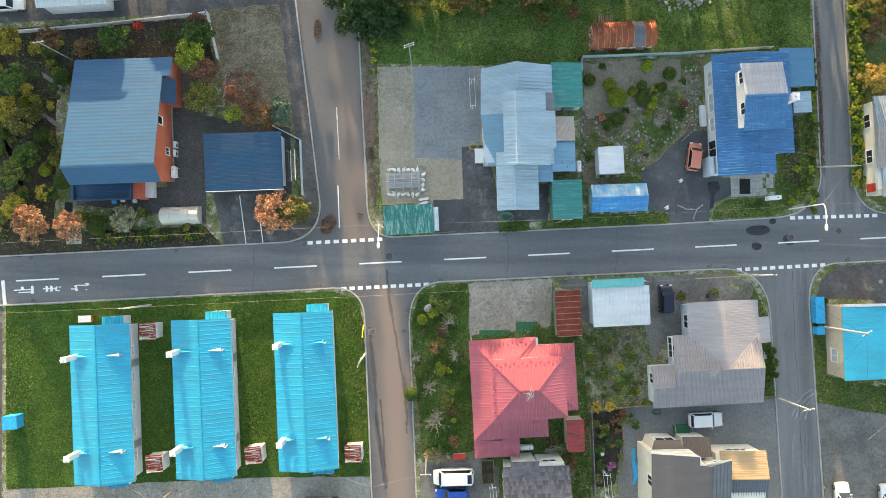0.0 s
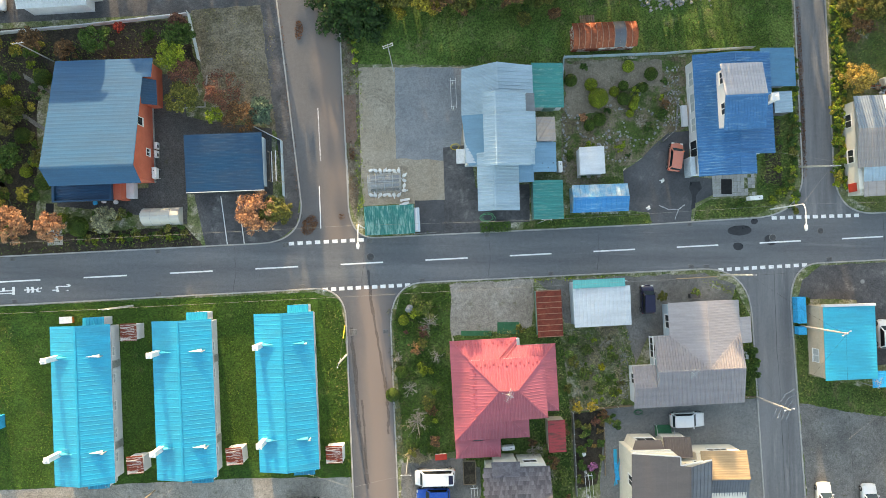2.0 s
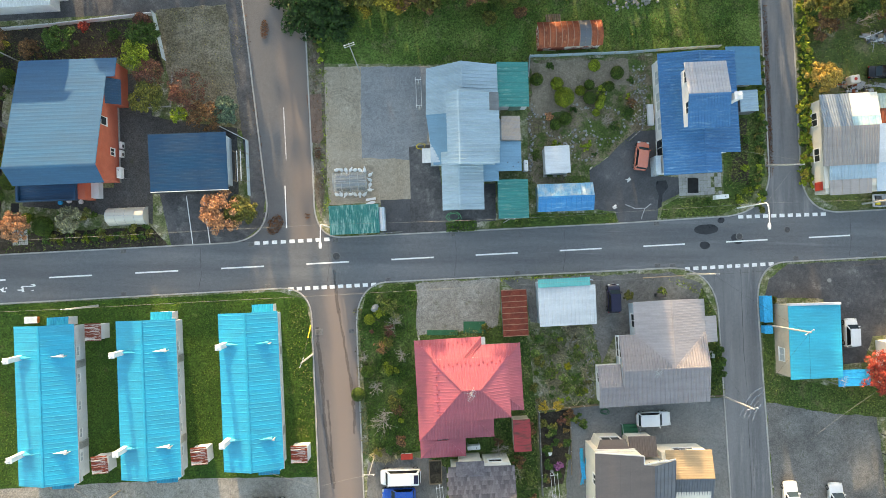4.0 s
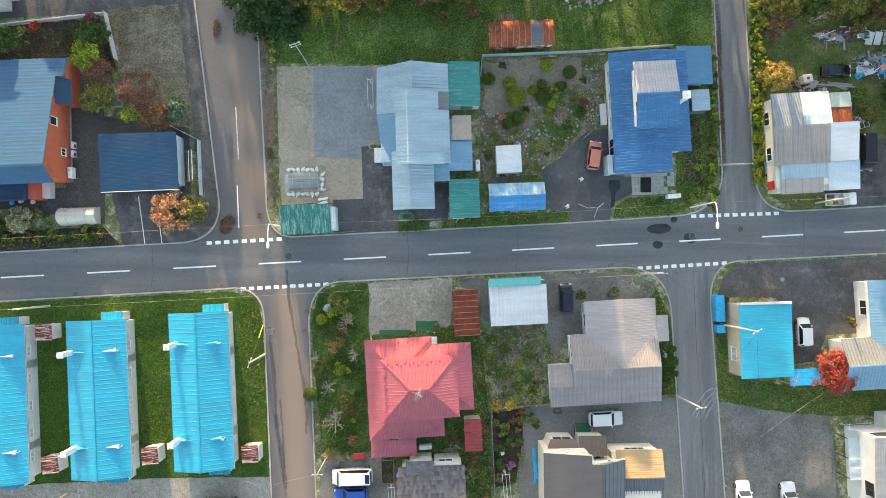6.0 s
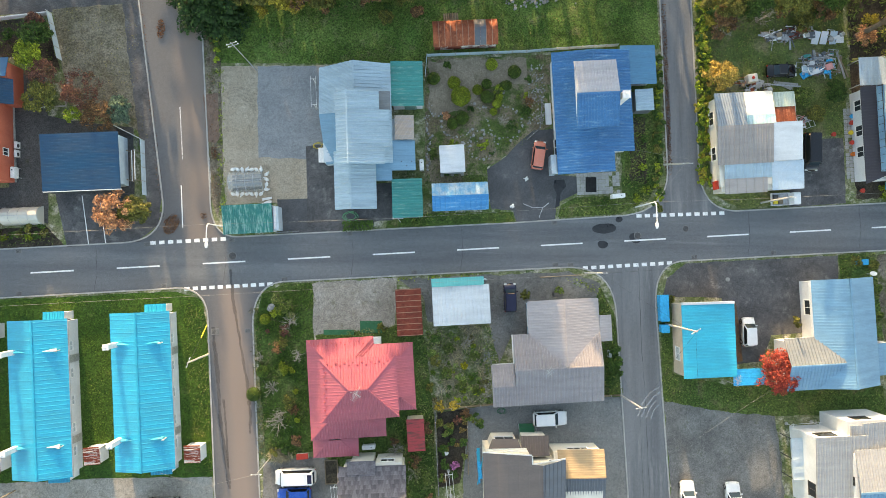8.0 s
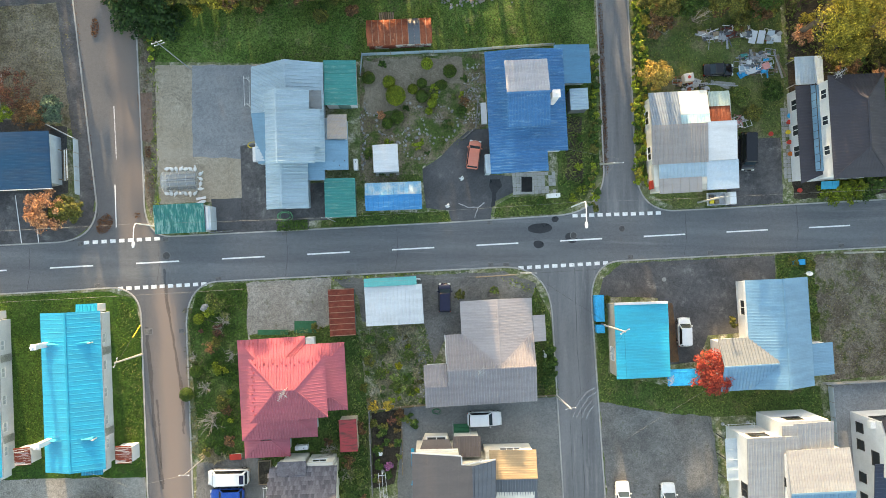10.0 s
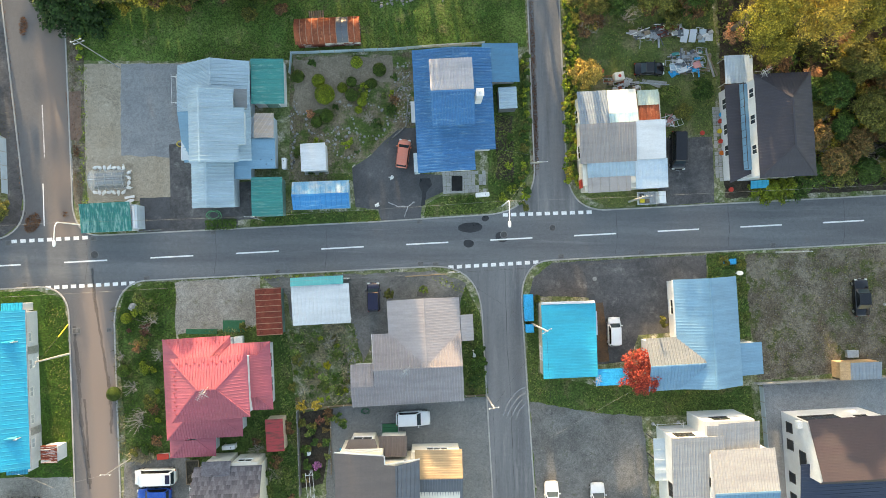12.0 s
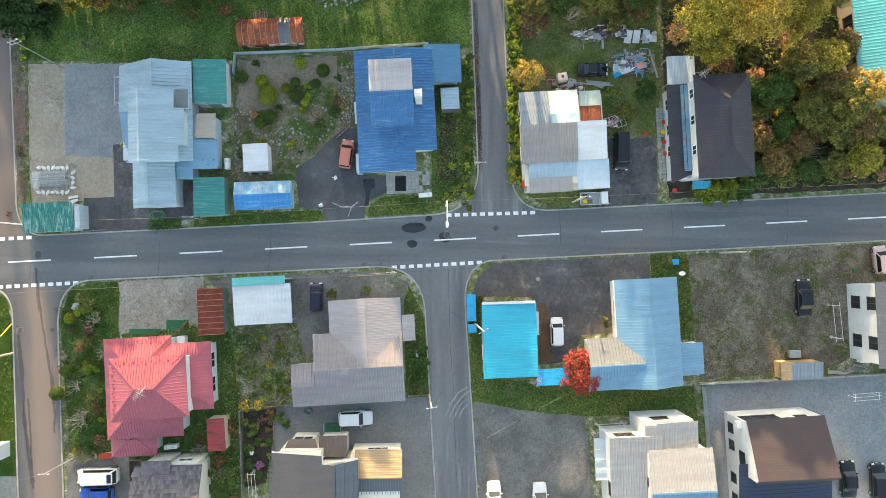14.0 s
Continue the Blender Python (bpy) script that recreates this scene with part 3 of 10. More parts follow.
def paint(poly, z, parent, material=ROAD_PAINT, name="road_marking"):
    bm = bmesh.new()
    inv = parent.matrix_basis.inverted()
    prism(bm, [(inv @ Vector((x, y, 0))).to_2d() for x, y in poly], z - 0.003, z)
    return part(name, bm, material, parent)


def stripe(x0, y0, x1, y1, wide):
    d = math.hypot(x1 - x0, y1 - y0)
    nx, ny = -(y1 - y0) / d * wide / 2, (x1 - x0) / d * wide / 2
    return [(x0 + nx, y0 + ny), (x0 - nx, y0 - ny), (x1 - nx, y1 - ny), (x1 + nx, y1 + ny)]


DASH_FIRST, DASH_STEP = -58.4, 10.0
for k in range(17):
    x = DASH_FIRST + DASH_STEP * k
    paint(stripe(x, main_y(x, -0.13), x + 5.0, main_y(x + 5.0, -0.13), 0.17), 0.03, road_main)


def dots(x0, y0, x1, y1, n, wide=0.42, long=0.62, parent=road_main, worn=False):
    for k in range(n):
        t = k / (n - 1)
        x, y = x0 + (x1 - x0) * t, y0 + (y1 - y0) * t
        a = math.atan2(y1 - y0, x1 - x0)
        paint(stripe(x - math.cos(a) * long / 2, y - math.sin(a) * long / 2, x + math.cos(a) * long / 2, y + math.sin(a) * long / 2, wide), 0.03, parent, ROAD_PAINT_WORN if worn else ROAD_PAINT)


dots(-14.2, 2.42, -6.0, 2.85, 9)
dots(-10.2, -3.0, -0.5, -2.5, 11)
dots(43.4, 5.45, 53.4, 5.75, 11)
dots(36.9, -0.75, 47.0, -0.2, 11)

# ---- house building kit ----
def facet(parent, pts, material, rib=0.42, name="roof_panel", thick=0.07, rib_h=0.034, rib_w=0.1, along=None, label=""):
    """One roof plane: a thick sheet with raised seams that run down its slope."""
    p = [Vector(q) for q in pts]
    n = (p[1] - p[0]).cross(p[2] - p[0]).normalized()
    if n.z < 0:
        p.reverse()
        n = -n
    down = Vector(along) if along else Vector((n.x, n.y, 0))
    down = down - n * down.dot(n)
    if down.length < 1e-3:
        down = Vector((0, 1, 0)) - n * n.y
    down.normalize()
    side = n.cross(down).normalized()
    if rib and rib_h == 0.034:
        across = abs(side.y) > 0.7
        if material in (R_STEEL, R_NAVY, R_NAVY2, R_UMBER, R_DARK, PVC, R_TEAL2):
            rib_h, rib_w = 0.025, 0.07
        elif material in (R_LIGHTBLUE, R_TEAL, R_TEAL_WORN, R_BLUE, R_WARMGREY, R_PALE):
            rib_h, rib_w = 0.085, 0.11
        else:
            rib_h, rib_w = (0.012, 0.09) if across else (0.06, 0.1)
            if material == R_GREY:
                rib_h, rib_w = (0.007, 0.09) if across else (0.1, 0.1)
    bm = bmesh.new()
    bm.faces.new([bm.verts.new(q) for q in p])
    if rib:
        v = [q.dot(side) for q in p]
        lo, hi = min(v), max(v)
        m = max(1, round((hi - lo) / rib))
        at = [lo + (hi - lo) * (j + 0.5) / m for j in range(m)]
        for c in at:
            for e in (c - rib_w / 2, c + rib_w / 2):
                bmesh.ops.bisect_plane(bm, geom=bm.verts[:] + bm.edges[:] + bm.faces[:], plane_co=side * e, plane_no=side)
        raised = []
        for f in bm.faces:
            mid = f.calc_center_median().dot(side)
            if min(abs(mid - c) for c in at) < rib_w * 0.3 and f.calc_area() > 0.004:
                raised.append(f)
        grown = bmesh.ops.extrude_face_region(bm, geom=raised)["geom"]
        for q in grown:
            if isinstance(q, bmesh.types.BMVert):
                c = min(at, key=lambda c: abs(q.co.dot(side) - c))
                q.co += n * rib_h - side * (q.co.dot(side) - c) * 0.6
        bmesh.ops.delete(bm, geom=raised, context="FACES")
    rim = [e for e in bm.edges if e.is_boundary]
    grown = bmesh.ops.extrude_edge_only(bm, edges=rim)["geom"]
    drop = [q for q in grown if isinstance(q, bmesh.types.BMVert)]
    for q in drop:
        q.co -= n * (thick + max(0.0, (q.co - p[0]).dot(n)))
    bmesh.ops.holes_fill(bm, edges=[e for e in bm.edges if e.is_boundary], sides=0)
    return part(name, bm, material, parent, label)


def cap(parent, p, q, material, w=0.22):
    bm = bmesh.new()
    p, q = Vector(p) + Vector((0, 0, 0.03)), Vector(q) + Vector((0, 0, 0.03))
    beam(bm, p, q, w, 0.07)
    return part("ridge_cap", bm, material, parent)


def gable(parent, x0, x1, y0, y1, ze, zr, material, axis="y", rib=0.42, at=0.5, ze2=None, mat2=None, caps=True):
    """Two planes over a ridge along the axis; at: where the ridge lies across; ze2: the other eave's height."""
    ze2 = ze if ze2 is None else ze2
    if axis == "y":
        r = x0 + (x1 - x0) * at
        facet(parent, [(x0, y0, ze), (r, y0, zr), (r, y1, zr), (x0, y1, ze)], material, rib)
        facet(parent, [(x1, y0, ze2), (x1, y1, ze2), (r, y1, zr), (r, y0, zr)], mat2 or material, rib)
        if caps:
            cap(parent, (r, y0, zr), (r, y1, zr), material)
    else:
        r = y0 + (y1 - y0) * at
        facet(parent, [(x0, y0, ze), (x1, y0, ze), (x1, r, zr), (x0, r, zr)], material, rib)
        facet(parent, [(x0, y1, ze2), (x0, r, zr), (x1, r, zr), (x1, y1, ze2)], mat2 or material, rib)
        if caps:
            cap(parent, (x0, r, zr), (x1, r, zr), material)


def hip(parent, x0, x1, y0, y1, ze, zr, ra, rb, material, rib=0.42):
    """Four planes up to a ridge from ra to rb."""
    a, b = (*ra, zr), (*rb, zr)
    c = [(x0, y0, ze), (x1, y0, ze), (x1, y1, ze), (x0, y1, ze)]
    if abs(ra[0] - rb[0]) >= abs(ra[1] - rb[1]):
        facet(parent, [c[0], c[1], b, a], material, rib)
        facet(parent, [c[2], c[3], a, b], material, rib)
        facet(parent, [c[1], c[2], b], material, rib)
        facet(parent, [c[3], c[0], a], material, rib)
        ends = ((c[0], a), (c[3], a), (c[1], b), (c[2], b))
    else:
        facet(parent, [c[0], c[1], a], material, rib)
        facet(parent, [c[2], c[3], b], material, rib)
        facet(parent, [c[1], c[2], b, a], material, rib)
        facet(parent, [c[3], c[0], a, b], material, rib)
        ends = ((c[0], a), (c[1], a), (c[2], b), (c[3], b))
    cap(parent, a, b, material)
    for p, q in ends:
        cap(parent, p, q, material, 0.16)


def mono(parent, x0, x1, y0, y1, z00, z10, z11, z01, material, rib=0.42, name="roof_panel", along=None, thick=0.07, label=""):
    """One plane; heights at the corners (x0,y0), (x1,y0), (x1,y1), (x0,y1)."""
    return facet(parent, [(x0, y0, z00), (x1, y0, z10), (x1, y1, z11), (x0, y1, z01)], material, rib, name, thick, along=along, label=label)


def walls(parent, x0, x1, y0, y1, z0, z1, material, name="wall", ridge=None):
    """The outer walls of a block; ridge: ('y', position, height) gives it gable ends."""
    bm = bmesh.new()
    if ridge is None:
        box(bm, x0, x1, y0, y1, z0, z1)
    elif ridge[0] == "y":
        r, h = ridge[1], ridge[2]
        pro = [(x0, z0), (x1, z0), (x1, z1), (r, h), (x0, z1)]
        a, b = [[bm.verts.new((x, y, z)) for x, z in pro] for y in (y0, y1)]
        bm.faces.new(a)
        bm.faces.new(b[::-1])
        for k in range(5):
            bm.faces.new((a[k], b[k], b[(k + 1) % 5], a[(k + 1) % 5]))
    else:
        r, h = ridge[1], ridge[2]
        pro = [(y0, z0), (y1, z0), (y1, z1), (r, h), (y0, z1)]
        a, b = [[bm.verts.new((x, y, z)) for y, z in pro] for x in (x0, x1)]
        bm.faces.new(a[::-1])
        bm.faces.new(b)
        for k in range(5):
            bm.faces.new((a[k], a[(k + 1) % 5], b[(k + 1) % 5], b[k]))
    return part(name, bm, material, parent)


def window(parent, x, y, z, wide, high, face, frame_mat=FRAME, name="window", sashes=2, proud=0.05, glass=GLASS):
    """A window on a wall that faces n, s, e or w; x, y on the wall, z its sill."""
    turn = {"s": 0, "e": 90, "n": 180, "w": 270}[face]
    bm = bmesh.new()
    f = 0.07
    for a, b, c, d in ((-wide / 2, wide / 2, 0, f), (-wide / 2, wide / 2, high - f, high), (-wide / 2, -wide / 2 + f, f, high - f), (wide / 2 - f, wide / 2, f, high - f)):
        box(bm, a, b, -proud, 0.06, c, d)
    for k in range(1, sashes):
        c = -wide / 2 + wide * k / sashes
        box(bm, c - 0.03, c + 0.03, -proud * 0.8, 0.06, f, high - f)
    ob = part(name, bm, frame_mat, parent)
    ob.matrix_basis = pose(x, y, z, 0, 0, turn)
    bm = bmesh.new()
    box(bm, -wide / 2 + f, wide / 2 - f, -0.018, 0.04, f, high - f)
    part("pane", bm, glass, ob)
    bm = bmesh.new()
    box(bm, -wide / 2 - 0.04, wide / 2 + 0.04, -proud - 0.05, 0.03, -0.05, 0)
    part("sill", bm, frame_mat, ob)
    return ob


def door(parent, x, y, z, wide, high, face, material, name="door"):
    turn = {"s": 0, "e": 90, "n": 180, "w": 270}[face]
    bm = bmesh.new()
    box(bm, -wide / 2, wide / 2, -0.04, 0.05, 0, high)
    ob = part(name, bm, material, parent)
    ob.matrix_basis = pose(x, y, z, 0, 0, turn)
    bm = bmesh.new()
    box(bm, wide / 2 - 0.16, wide / 2 - 0.12, -0.1, -0.03, high * 0.42, high * 0.52)
    part("handle", bm, CHROME, ob)
    return ob


def chimney(parent, x, y, z0, z1, w=0.55, material=W_WHITE, tip=True):
    bm = bmesh.new()
    rbox(bm, x - w / 2, x + w / 2, y - w / 2, y + w / 2, z0, z1, 0.02)
    rbox(bm, x - w / 2 - 0.05, x + w / 2 + 0.05, y - w / 2 - 0.05, y + w / 2 + 0.05, z1 - 0.12, z1 + 0.03, 0.02)
    ob = part("chimney", bm, material, parent)
    if tip:
        bm = bmesh.new()
        tube(bm, (x, y, z1), (x, y, z1 + 0.3), 0.1)
        tube(bm, (x - 0.16, y, z1 + 0.33), (x + 0.16, y, z1 + 0.33), 0.09)
        part("flue", bm, WHITE, ob)
    return ob


def antenna(x, y, z, high=2.2, turn=0.0, label="thin aluminium television aerial on the roof"):
    ob = thing("tv_antenna", label, "antenna", x, y, z, turn)
    bm = bmesh.new()
    tube(bm, (0, 0, 0), (0, 0, high), 0.03)
    for k in range(3):
        beam(bm, (0, 0, 0.8), (0.7 * math.cos(k * 2.1), 0.7 * math.sin(k * 2.1), 0), 0.025)
    part("mast", bm, GALV, ob)
    rods = [((-0.7, 0, high), (0.7, 0, high), 0.04), ((0, 0.25, high - 0.5), (0, -0.6, high - 0.5), 0.04)]
    rods += [((-0.65 + k * 0.2, -0.3, high + 0.02), (-0.65 + k * 0.2, 0.3, high + 0.02), 0.02) for k in range(7)]
    rods += [((-0.45, 0.15 - k * 0.25, high - 0.48), (0.45, 0.15 - k * 0.25, high - 0.48), 0.022) for k in range(3)]
    for p, q, w2 in rods:
        bm = bmesh.new()
        beam(bm, p, q, w2)
        part("boom" if w2 == 0.04 else "element", bm, GALV, ob)
    return ob


R = 2.8   # most houses stand square to the main road


# ---- three long row houses with cyan roofs ----
def row_house(x, y, flip):
    h = thing("row_house", "long low row house with ribbed cyan metal roof and white walls", "house", x, y, 0, 2.6, "row houses")
    gable(h, -3.35, 3.35, -8.9, 8.9, 2.75, 3.75, R_CYAN, "y", 0.5, at=0.49)
    walls(h, -3.05, 3.05, -8.6, 8.6, 0, 2.68, W_WHITE, "wall", ("y", -0.07, 3.62))
    bm = bmesh.new()
    box(bm, 3.2, 3.42, -8.9, 8.9, 2.62, 2.74)
    part("gutter", bm, GALV, h)
    for yy in (-6.3, -3.6, -0.5, 2.6, 5.7):
        window(h, 3.05, yy, 1.3, 1.1, 0.6, "e", glass=FROSTED)
        window(h, -3.05, yy, 0.9, 1.5, 1.1, "w")
    for yy in (-5.0, 4.2):
        door(h, 3.05, yy, 0, 0.85, 1.95, "e", GALV)
    for yy in (-5.3, 5.4):
        chimney(h, -2.6, yy, 2.7, 5.4, 0.55)
        bm = bmesh.new()
        v = [bm.verts.new(q) for q in ((-2.3, yy - 0.25, 3.14), (-2.3, yy + 0.25, 3.14), (-0.9, yy, 3.56), (-2.3, yy, 3.52))]
        for f in ((0, 2, 3), (1, 3, 2), (0, 3, 1)):
            bm.faces.new([v[i] for i in f])
        part("cricket", bm, R_CYAN, h)
        bm = bmesh.new()
        v = [bm.verts.new(q) for q in ((2.3, yy - 0.2, 3.1), (2.3, yy + 0.22, 3.1), (0.9, yy, 3.5), (2.3, yy, 3.5))]
        for f in ((0, 2, 3), (1, 3, 2), (0, 3, 1)):
            bm.faces.new([v[i] for i in f])
        part("cricket", bm, R_WHITE if x < -20 else R_CYAN, h)
        bm = bmesh.new()
        tube(bm, (2.55, yy, 2.9), (2.55, yy, 4.0), 0.07)
        tube(bm, (2.45, yy, 4.0), (2.75, yy, 4.0), 0.06)
        part("stovepipe", bm, GALV, h)
    for yy, s in ((9.6, 1), (-9.5, -1)):
        xo = 1.0 if flip else 1.3
        bm = bmesh.new()
        box(bm, xo - 0.8, xo + 1.3, min(yy, yy - 0.9 * s), max(yy, yy - 0.9 * s), 0, 2.15)
        part("porch", bm, W_WHITE, h)
        mono(h, xo - 0.95, xo + 1.45, min(yy + 0.1 * s, yy - s), max(yy + 0.1 * s, yy - s), 2.3, 2.3, 2.2, 2.2, R_CYAN, 0.3)
    return h


row_house(-36.9, -15.75, True)
row_house(-25.55, -15.2, False)
row_house(-14.1, -14.4, False)


# ---- red-walled house with the long steel-blue roof, and its garage ----
h = thing("house", "two-storey house with brick-red siding and long steel-blue metal roof", "house", -35.0, 16.3, 0, 2.2)
facet(h, [(-5.0, 6.9, 3.0), (5.0, 6.9, 3.0), (5.0, -5.8, 6.5), (-5.0, -5.8, 6.5)], R_STEEL, 0.45, rib_h=0.006, rib_w=0.24, along=(1, 0, 0))
facet(h, [(4.98, 6.9, 3.0), (5.95, 6.9, 3.0), (5.95, 4.6, 3.634), (4.98, 4.6, 3.634)], R_STEEL, 0.45, rib_h=0.006, rib_w=0.24, along=(1, 0, 0))
facet(h, [(-5.0, -5.8, 6.5), (5.0, -5.8, 6.5), (5.0, -7.5, 4.7), (-5.0, -7.5, 4.7)], R_STEEL, 0.3, rib_h=0.012, along=(1, 0, 0))
cap(h, (-5, -5.8, 6.5), (5, -5.8, 6.5), R_STEEL)
bm = bmesh.new()
pro = [(-6.9, 0), (6.3, 0), (6.3, 3.0), (-5.8, 6.35), (-6.9, 5.1)]
a, b = [[bm.verts.new((x, y, z)) for y, z in pro] for x in (-4.6, 4.6)]
bm.faces.new(a)
bm.faces.new(b)
for k in range(5):
    bm.faces.new((a[k], b[k], b[(k + 1) % 5], a[(k + 1) % 5]))
part("wall", bm, W_RED, h)
bm = bmesh.new()
box(bm, 4.6, 4.66, -6.9, 6.3, 0.0, 0.35)
part("plinth", bm, CONCRETE, h)
walls(h, 4.6, 5.75, 4.6, 6.4, 0, 2.95, W_RED)
walls(h, 4.6, 5.75, 1.9, 4.6, 0, 2.2, W_RED)
mono(h, 4.62, 6.0, 1.7, 4.58, 3.2, 2.3, 2.3, 3.6, R_NAVY, 0.3, name="entry_roof")
window(h, 4.6, -0.4, 3.0, 1.0, 1.3, "e", sashes=1)
window(h, 4.6, -3.6, 1.4, 0.9, 0.9, "e", sashes=2)
window(h, -1.5, -6.9, 1.0, 1.8, 1.3, "s")
walls(h, -5.6, 0.4, -8.7, -6.9, 0, 2.2, W_RED)
mono(h, -5.7, 0.5, -8.9, -6.6, 2.3, 2.3, 2.42, 2.42, R_NAVY, 0.3, name="porch_roof", along=(1, 0, 0))
for x0, x1, y0, y1 in ((-5.95, -5.7, -9.05, -5.0), (-5.7, 0.75, -9.05, -8.9), (0.5, 0.75, -8.9, -6.95)):
    bm = bmesh.new()
    box(bm, x0, x1, y0, y1, 2.2, 2.75)
    part("parapet", bm, R_NAVY, h)
walls(h, 0.76, 1.6, -8.9, -6.9, 0, 2.3, W_RED, "porch_wall")
walls(h, 1.6, 2.5, -8.7, -6.9, 0, 1.0, W_WHITE, "step_wall")

g = thing("garage", "open-fronted garage with dark navy ribbed roof", "garage", -21.3, 11.6, 0, 2.2)
facet(g, [(-4.4, -3.25, 2.6), (4.4, -3.25, 2.6), (4.4, 3.25, 2.9), (-4.4, 3.25, 2.9)], R_NAVY, 0.3, rib_h=0.005, rib_w=0.05, along=(1, 0, 0))
walls(g, -4.15, 4.15, -2.6, 3.0, 0, 2.5, W_GREYBLUE)
bm = bmesh.new()
box(bm, -4.4, 4.4, -3.32, -3.26, 2.32, 2.6)
part("fascia", bm, WHITE, g)
for xx in (-2.0, 2.0):
    bm = bmesh.new()
    box(bm, xx - 1.8, xx + 1.8, -2.68, -2.6, 0, 2.2)
    part("shutter", bm, GALV, g)


# ---- pale blue house with stacked roofs ----
h = thing("house", "two-storey house with several stacked pale blue ribbed metal roofs", "house", 10.2, 15.2, 0, 1.5)
walls(h, -4.0, 3.6, -3.6, 7.3, 0, 2.9, W_GREYBLUE, "wall", ("y", -0.3, 3.7))
facet(h, [(-4.4, 1.9, 2.95), (-0.25, 1.9, 3.95), (-0.25, 7.7, 3.95), (-4.25, 7.2, 2.95)], R_LIGHTBLUE, 0.36, along=(-1, 0.55, 0))
facet(h, [(-3.7, -3.9, 2.9), (-0.25, -3.9, 3.9), (-0.25, 1.9, 3.9), (-4.4, 1.9, 2.9)], R_LIGHTBLUE2, 0.4)
facet(h, [(3.9, -3.9, 2.95), (3.9, 7.5, 2.95), (-0.25, 7.7, 3.95), (-0.25, -3.9, 3.95)], R_LIGHTBLUE, 0.4)
cap(h, (-0.25, -3.9, 3.95), (-0.25, 7.7, 3.95), R_LIGHTBLUE, 0.16)
walls(h, -1.7, 2.4, -3.9, 3.4, 2.9, 5.0, W_GREYBLUE, "upper_wall", ("y", -0.85, 5.95))
walls(h, 2.4, 3.4, -2.1, 1.5, 2.9, 4.9, W_GREYBLUE, "upper_wall")
facet(h, [(-2.15, -4.35, 5.6), (-0.85, -4.35, 6.15), (-0.85, 3.85, 6.15), (-2.15, 3.85, 5.6)], R_LIGHTBLUE, 0.4)
facet(h, [(-0.85, -4.35, 6.15), (3.1, -4.35, 5.16), (3.1, -2.4, 5.16), (3.75, -2.4, 5.0), (3.75, 1.7, 5.0), (2.65, 1.7, 5.275), (2.65, 3.85, 5.275), (-0.85, 3.85, 6.15)], R_LIGHTBLUE, 0.4)
cap(h, (-0.85, -4.35, 6.15), (-0.85, 3.85, 6.15), R_LIGHTBLUE, 0.15)
mono(h, 2.5, 3.85, 1.9, 4.0, 4.3, 4.1, 4.1, 4.3, R_GREY_LIT, 0.4, name="dormer_roof")
walls(h, 2.4, 3.6, 2.0, 3.9, 2.9, 4.1, W_GREYBLUE, "dormer_wall")
walls(h, -2.5, 1.6, -8.8, -3.6, 0, 3.1, W_GREYBLUE, "wing_wall", ("y", -0.9, 4.0))
gable(h, -2.8, 1.95, -9.15, -2.5, 3.25, 4.1, R_LIGHTBLUE, "y", 0.4, at=0.4)
mono(h, 1.9, 3.75, -5.9, -3.4, 2.9, 2.7, 2.7, 2.9, R_LIGHTBLUE2, 0.4, name="side_roof")
walls(h, 1.6, 3.4, -5.6, -3.6, 0, 2.6, W_GREYBLUE, "side_wall")
walls(h, 3.6, 6.2, -4.4, 1.3, 0, 2.3, W_GREYBLUE, "lean_to_wall")
mono(h, 3.6, 6.45, -4.75, -1.3, 2.75, 2.45, 2.45, 2.75, R_LIGHTBLUE2, 0.4, name="lean_to_roof")
# north-facing lean-to sheet: sunlit cream put into its base colour
mono(h, 4.2, 6.4, -1.25, 1.6, 3.0, 2.85, 2.55, 2.7, R_CREAM_LIT, 0.5, name="lean_to_roof", label="mottled roof sheet in painted sunlit cream")
for yy in (-8.0, -6.2):
    window(h, -2.5, yy, 0.9, 1.4, 1.1, "w")
for yy in (0.0, 3.0, 6.0):
    window(h, -4.0, yy, 0.9, 1.5, 1.2, "w")
window(h, -0.2, -8.8, 0.9, 1.8, 1.2, "s")
door(h, -4.0, -2.3, 0, 0.9, 2.0, "w", FRAME)
bm = bmesh.new()
box(bm, -5.0, -4.0, -3.2, -1.5, 0, 0.45)
part("porch_step", bm, WHITE, h)
for k in range(4):
    bm = bmesh.new()
    box(bm, 4.2 + k * 0.6, 4.3 + k * 0.6, -4.3 + (k % 2) * 0.5, -4.2 + (k % 2) * 0.5, 2.45, 2.66)
    part("snow_guard", bm, IRON, h)


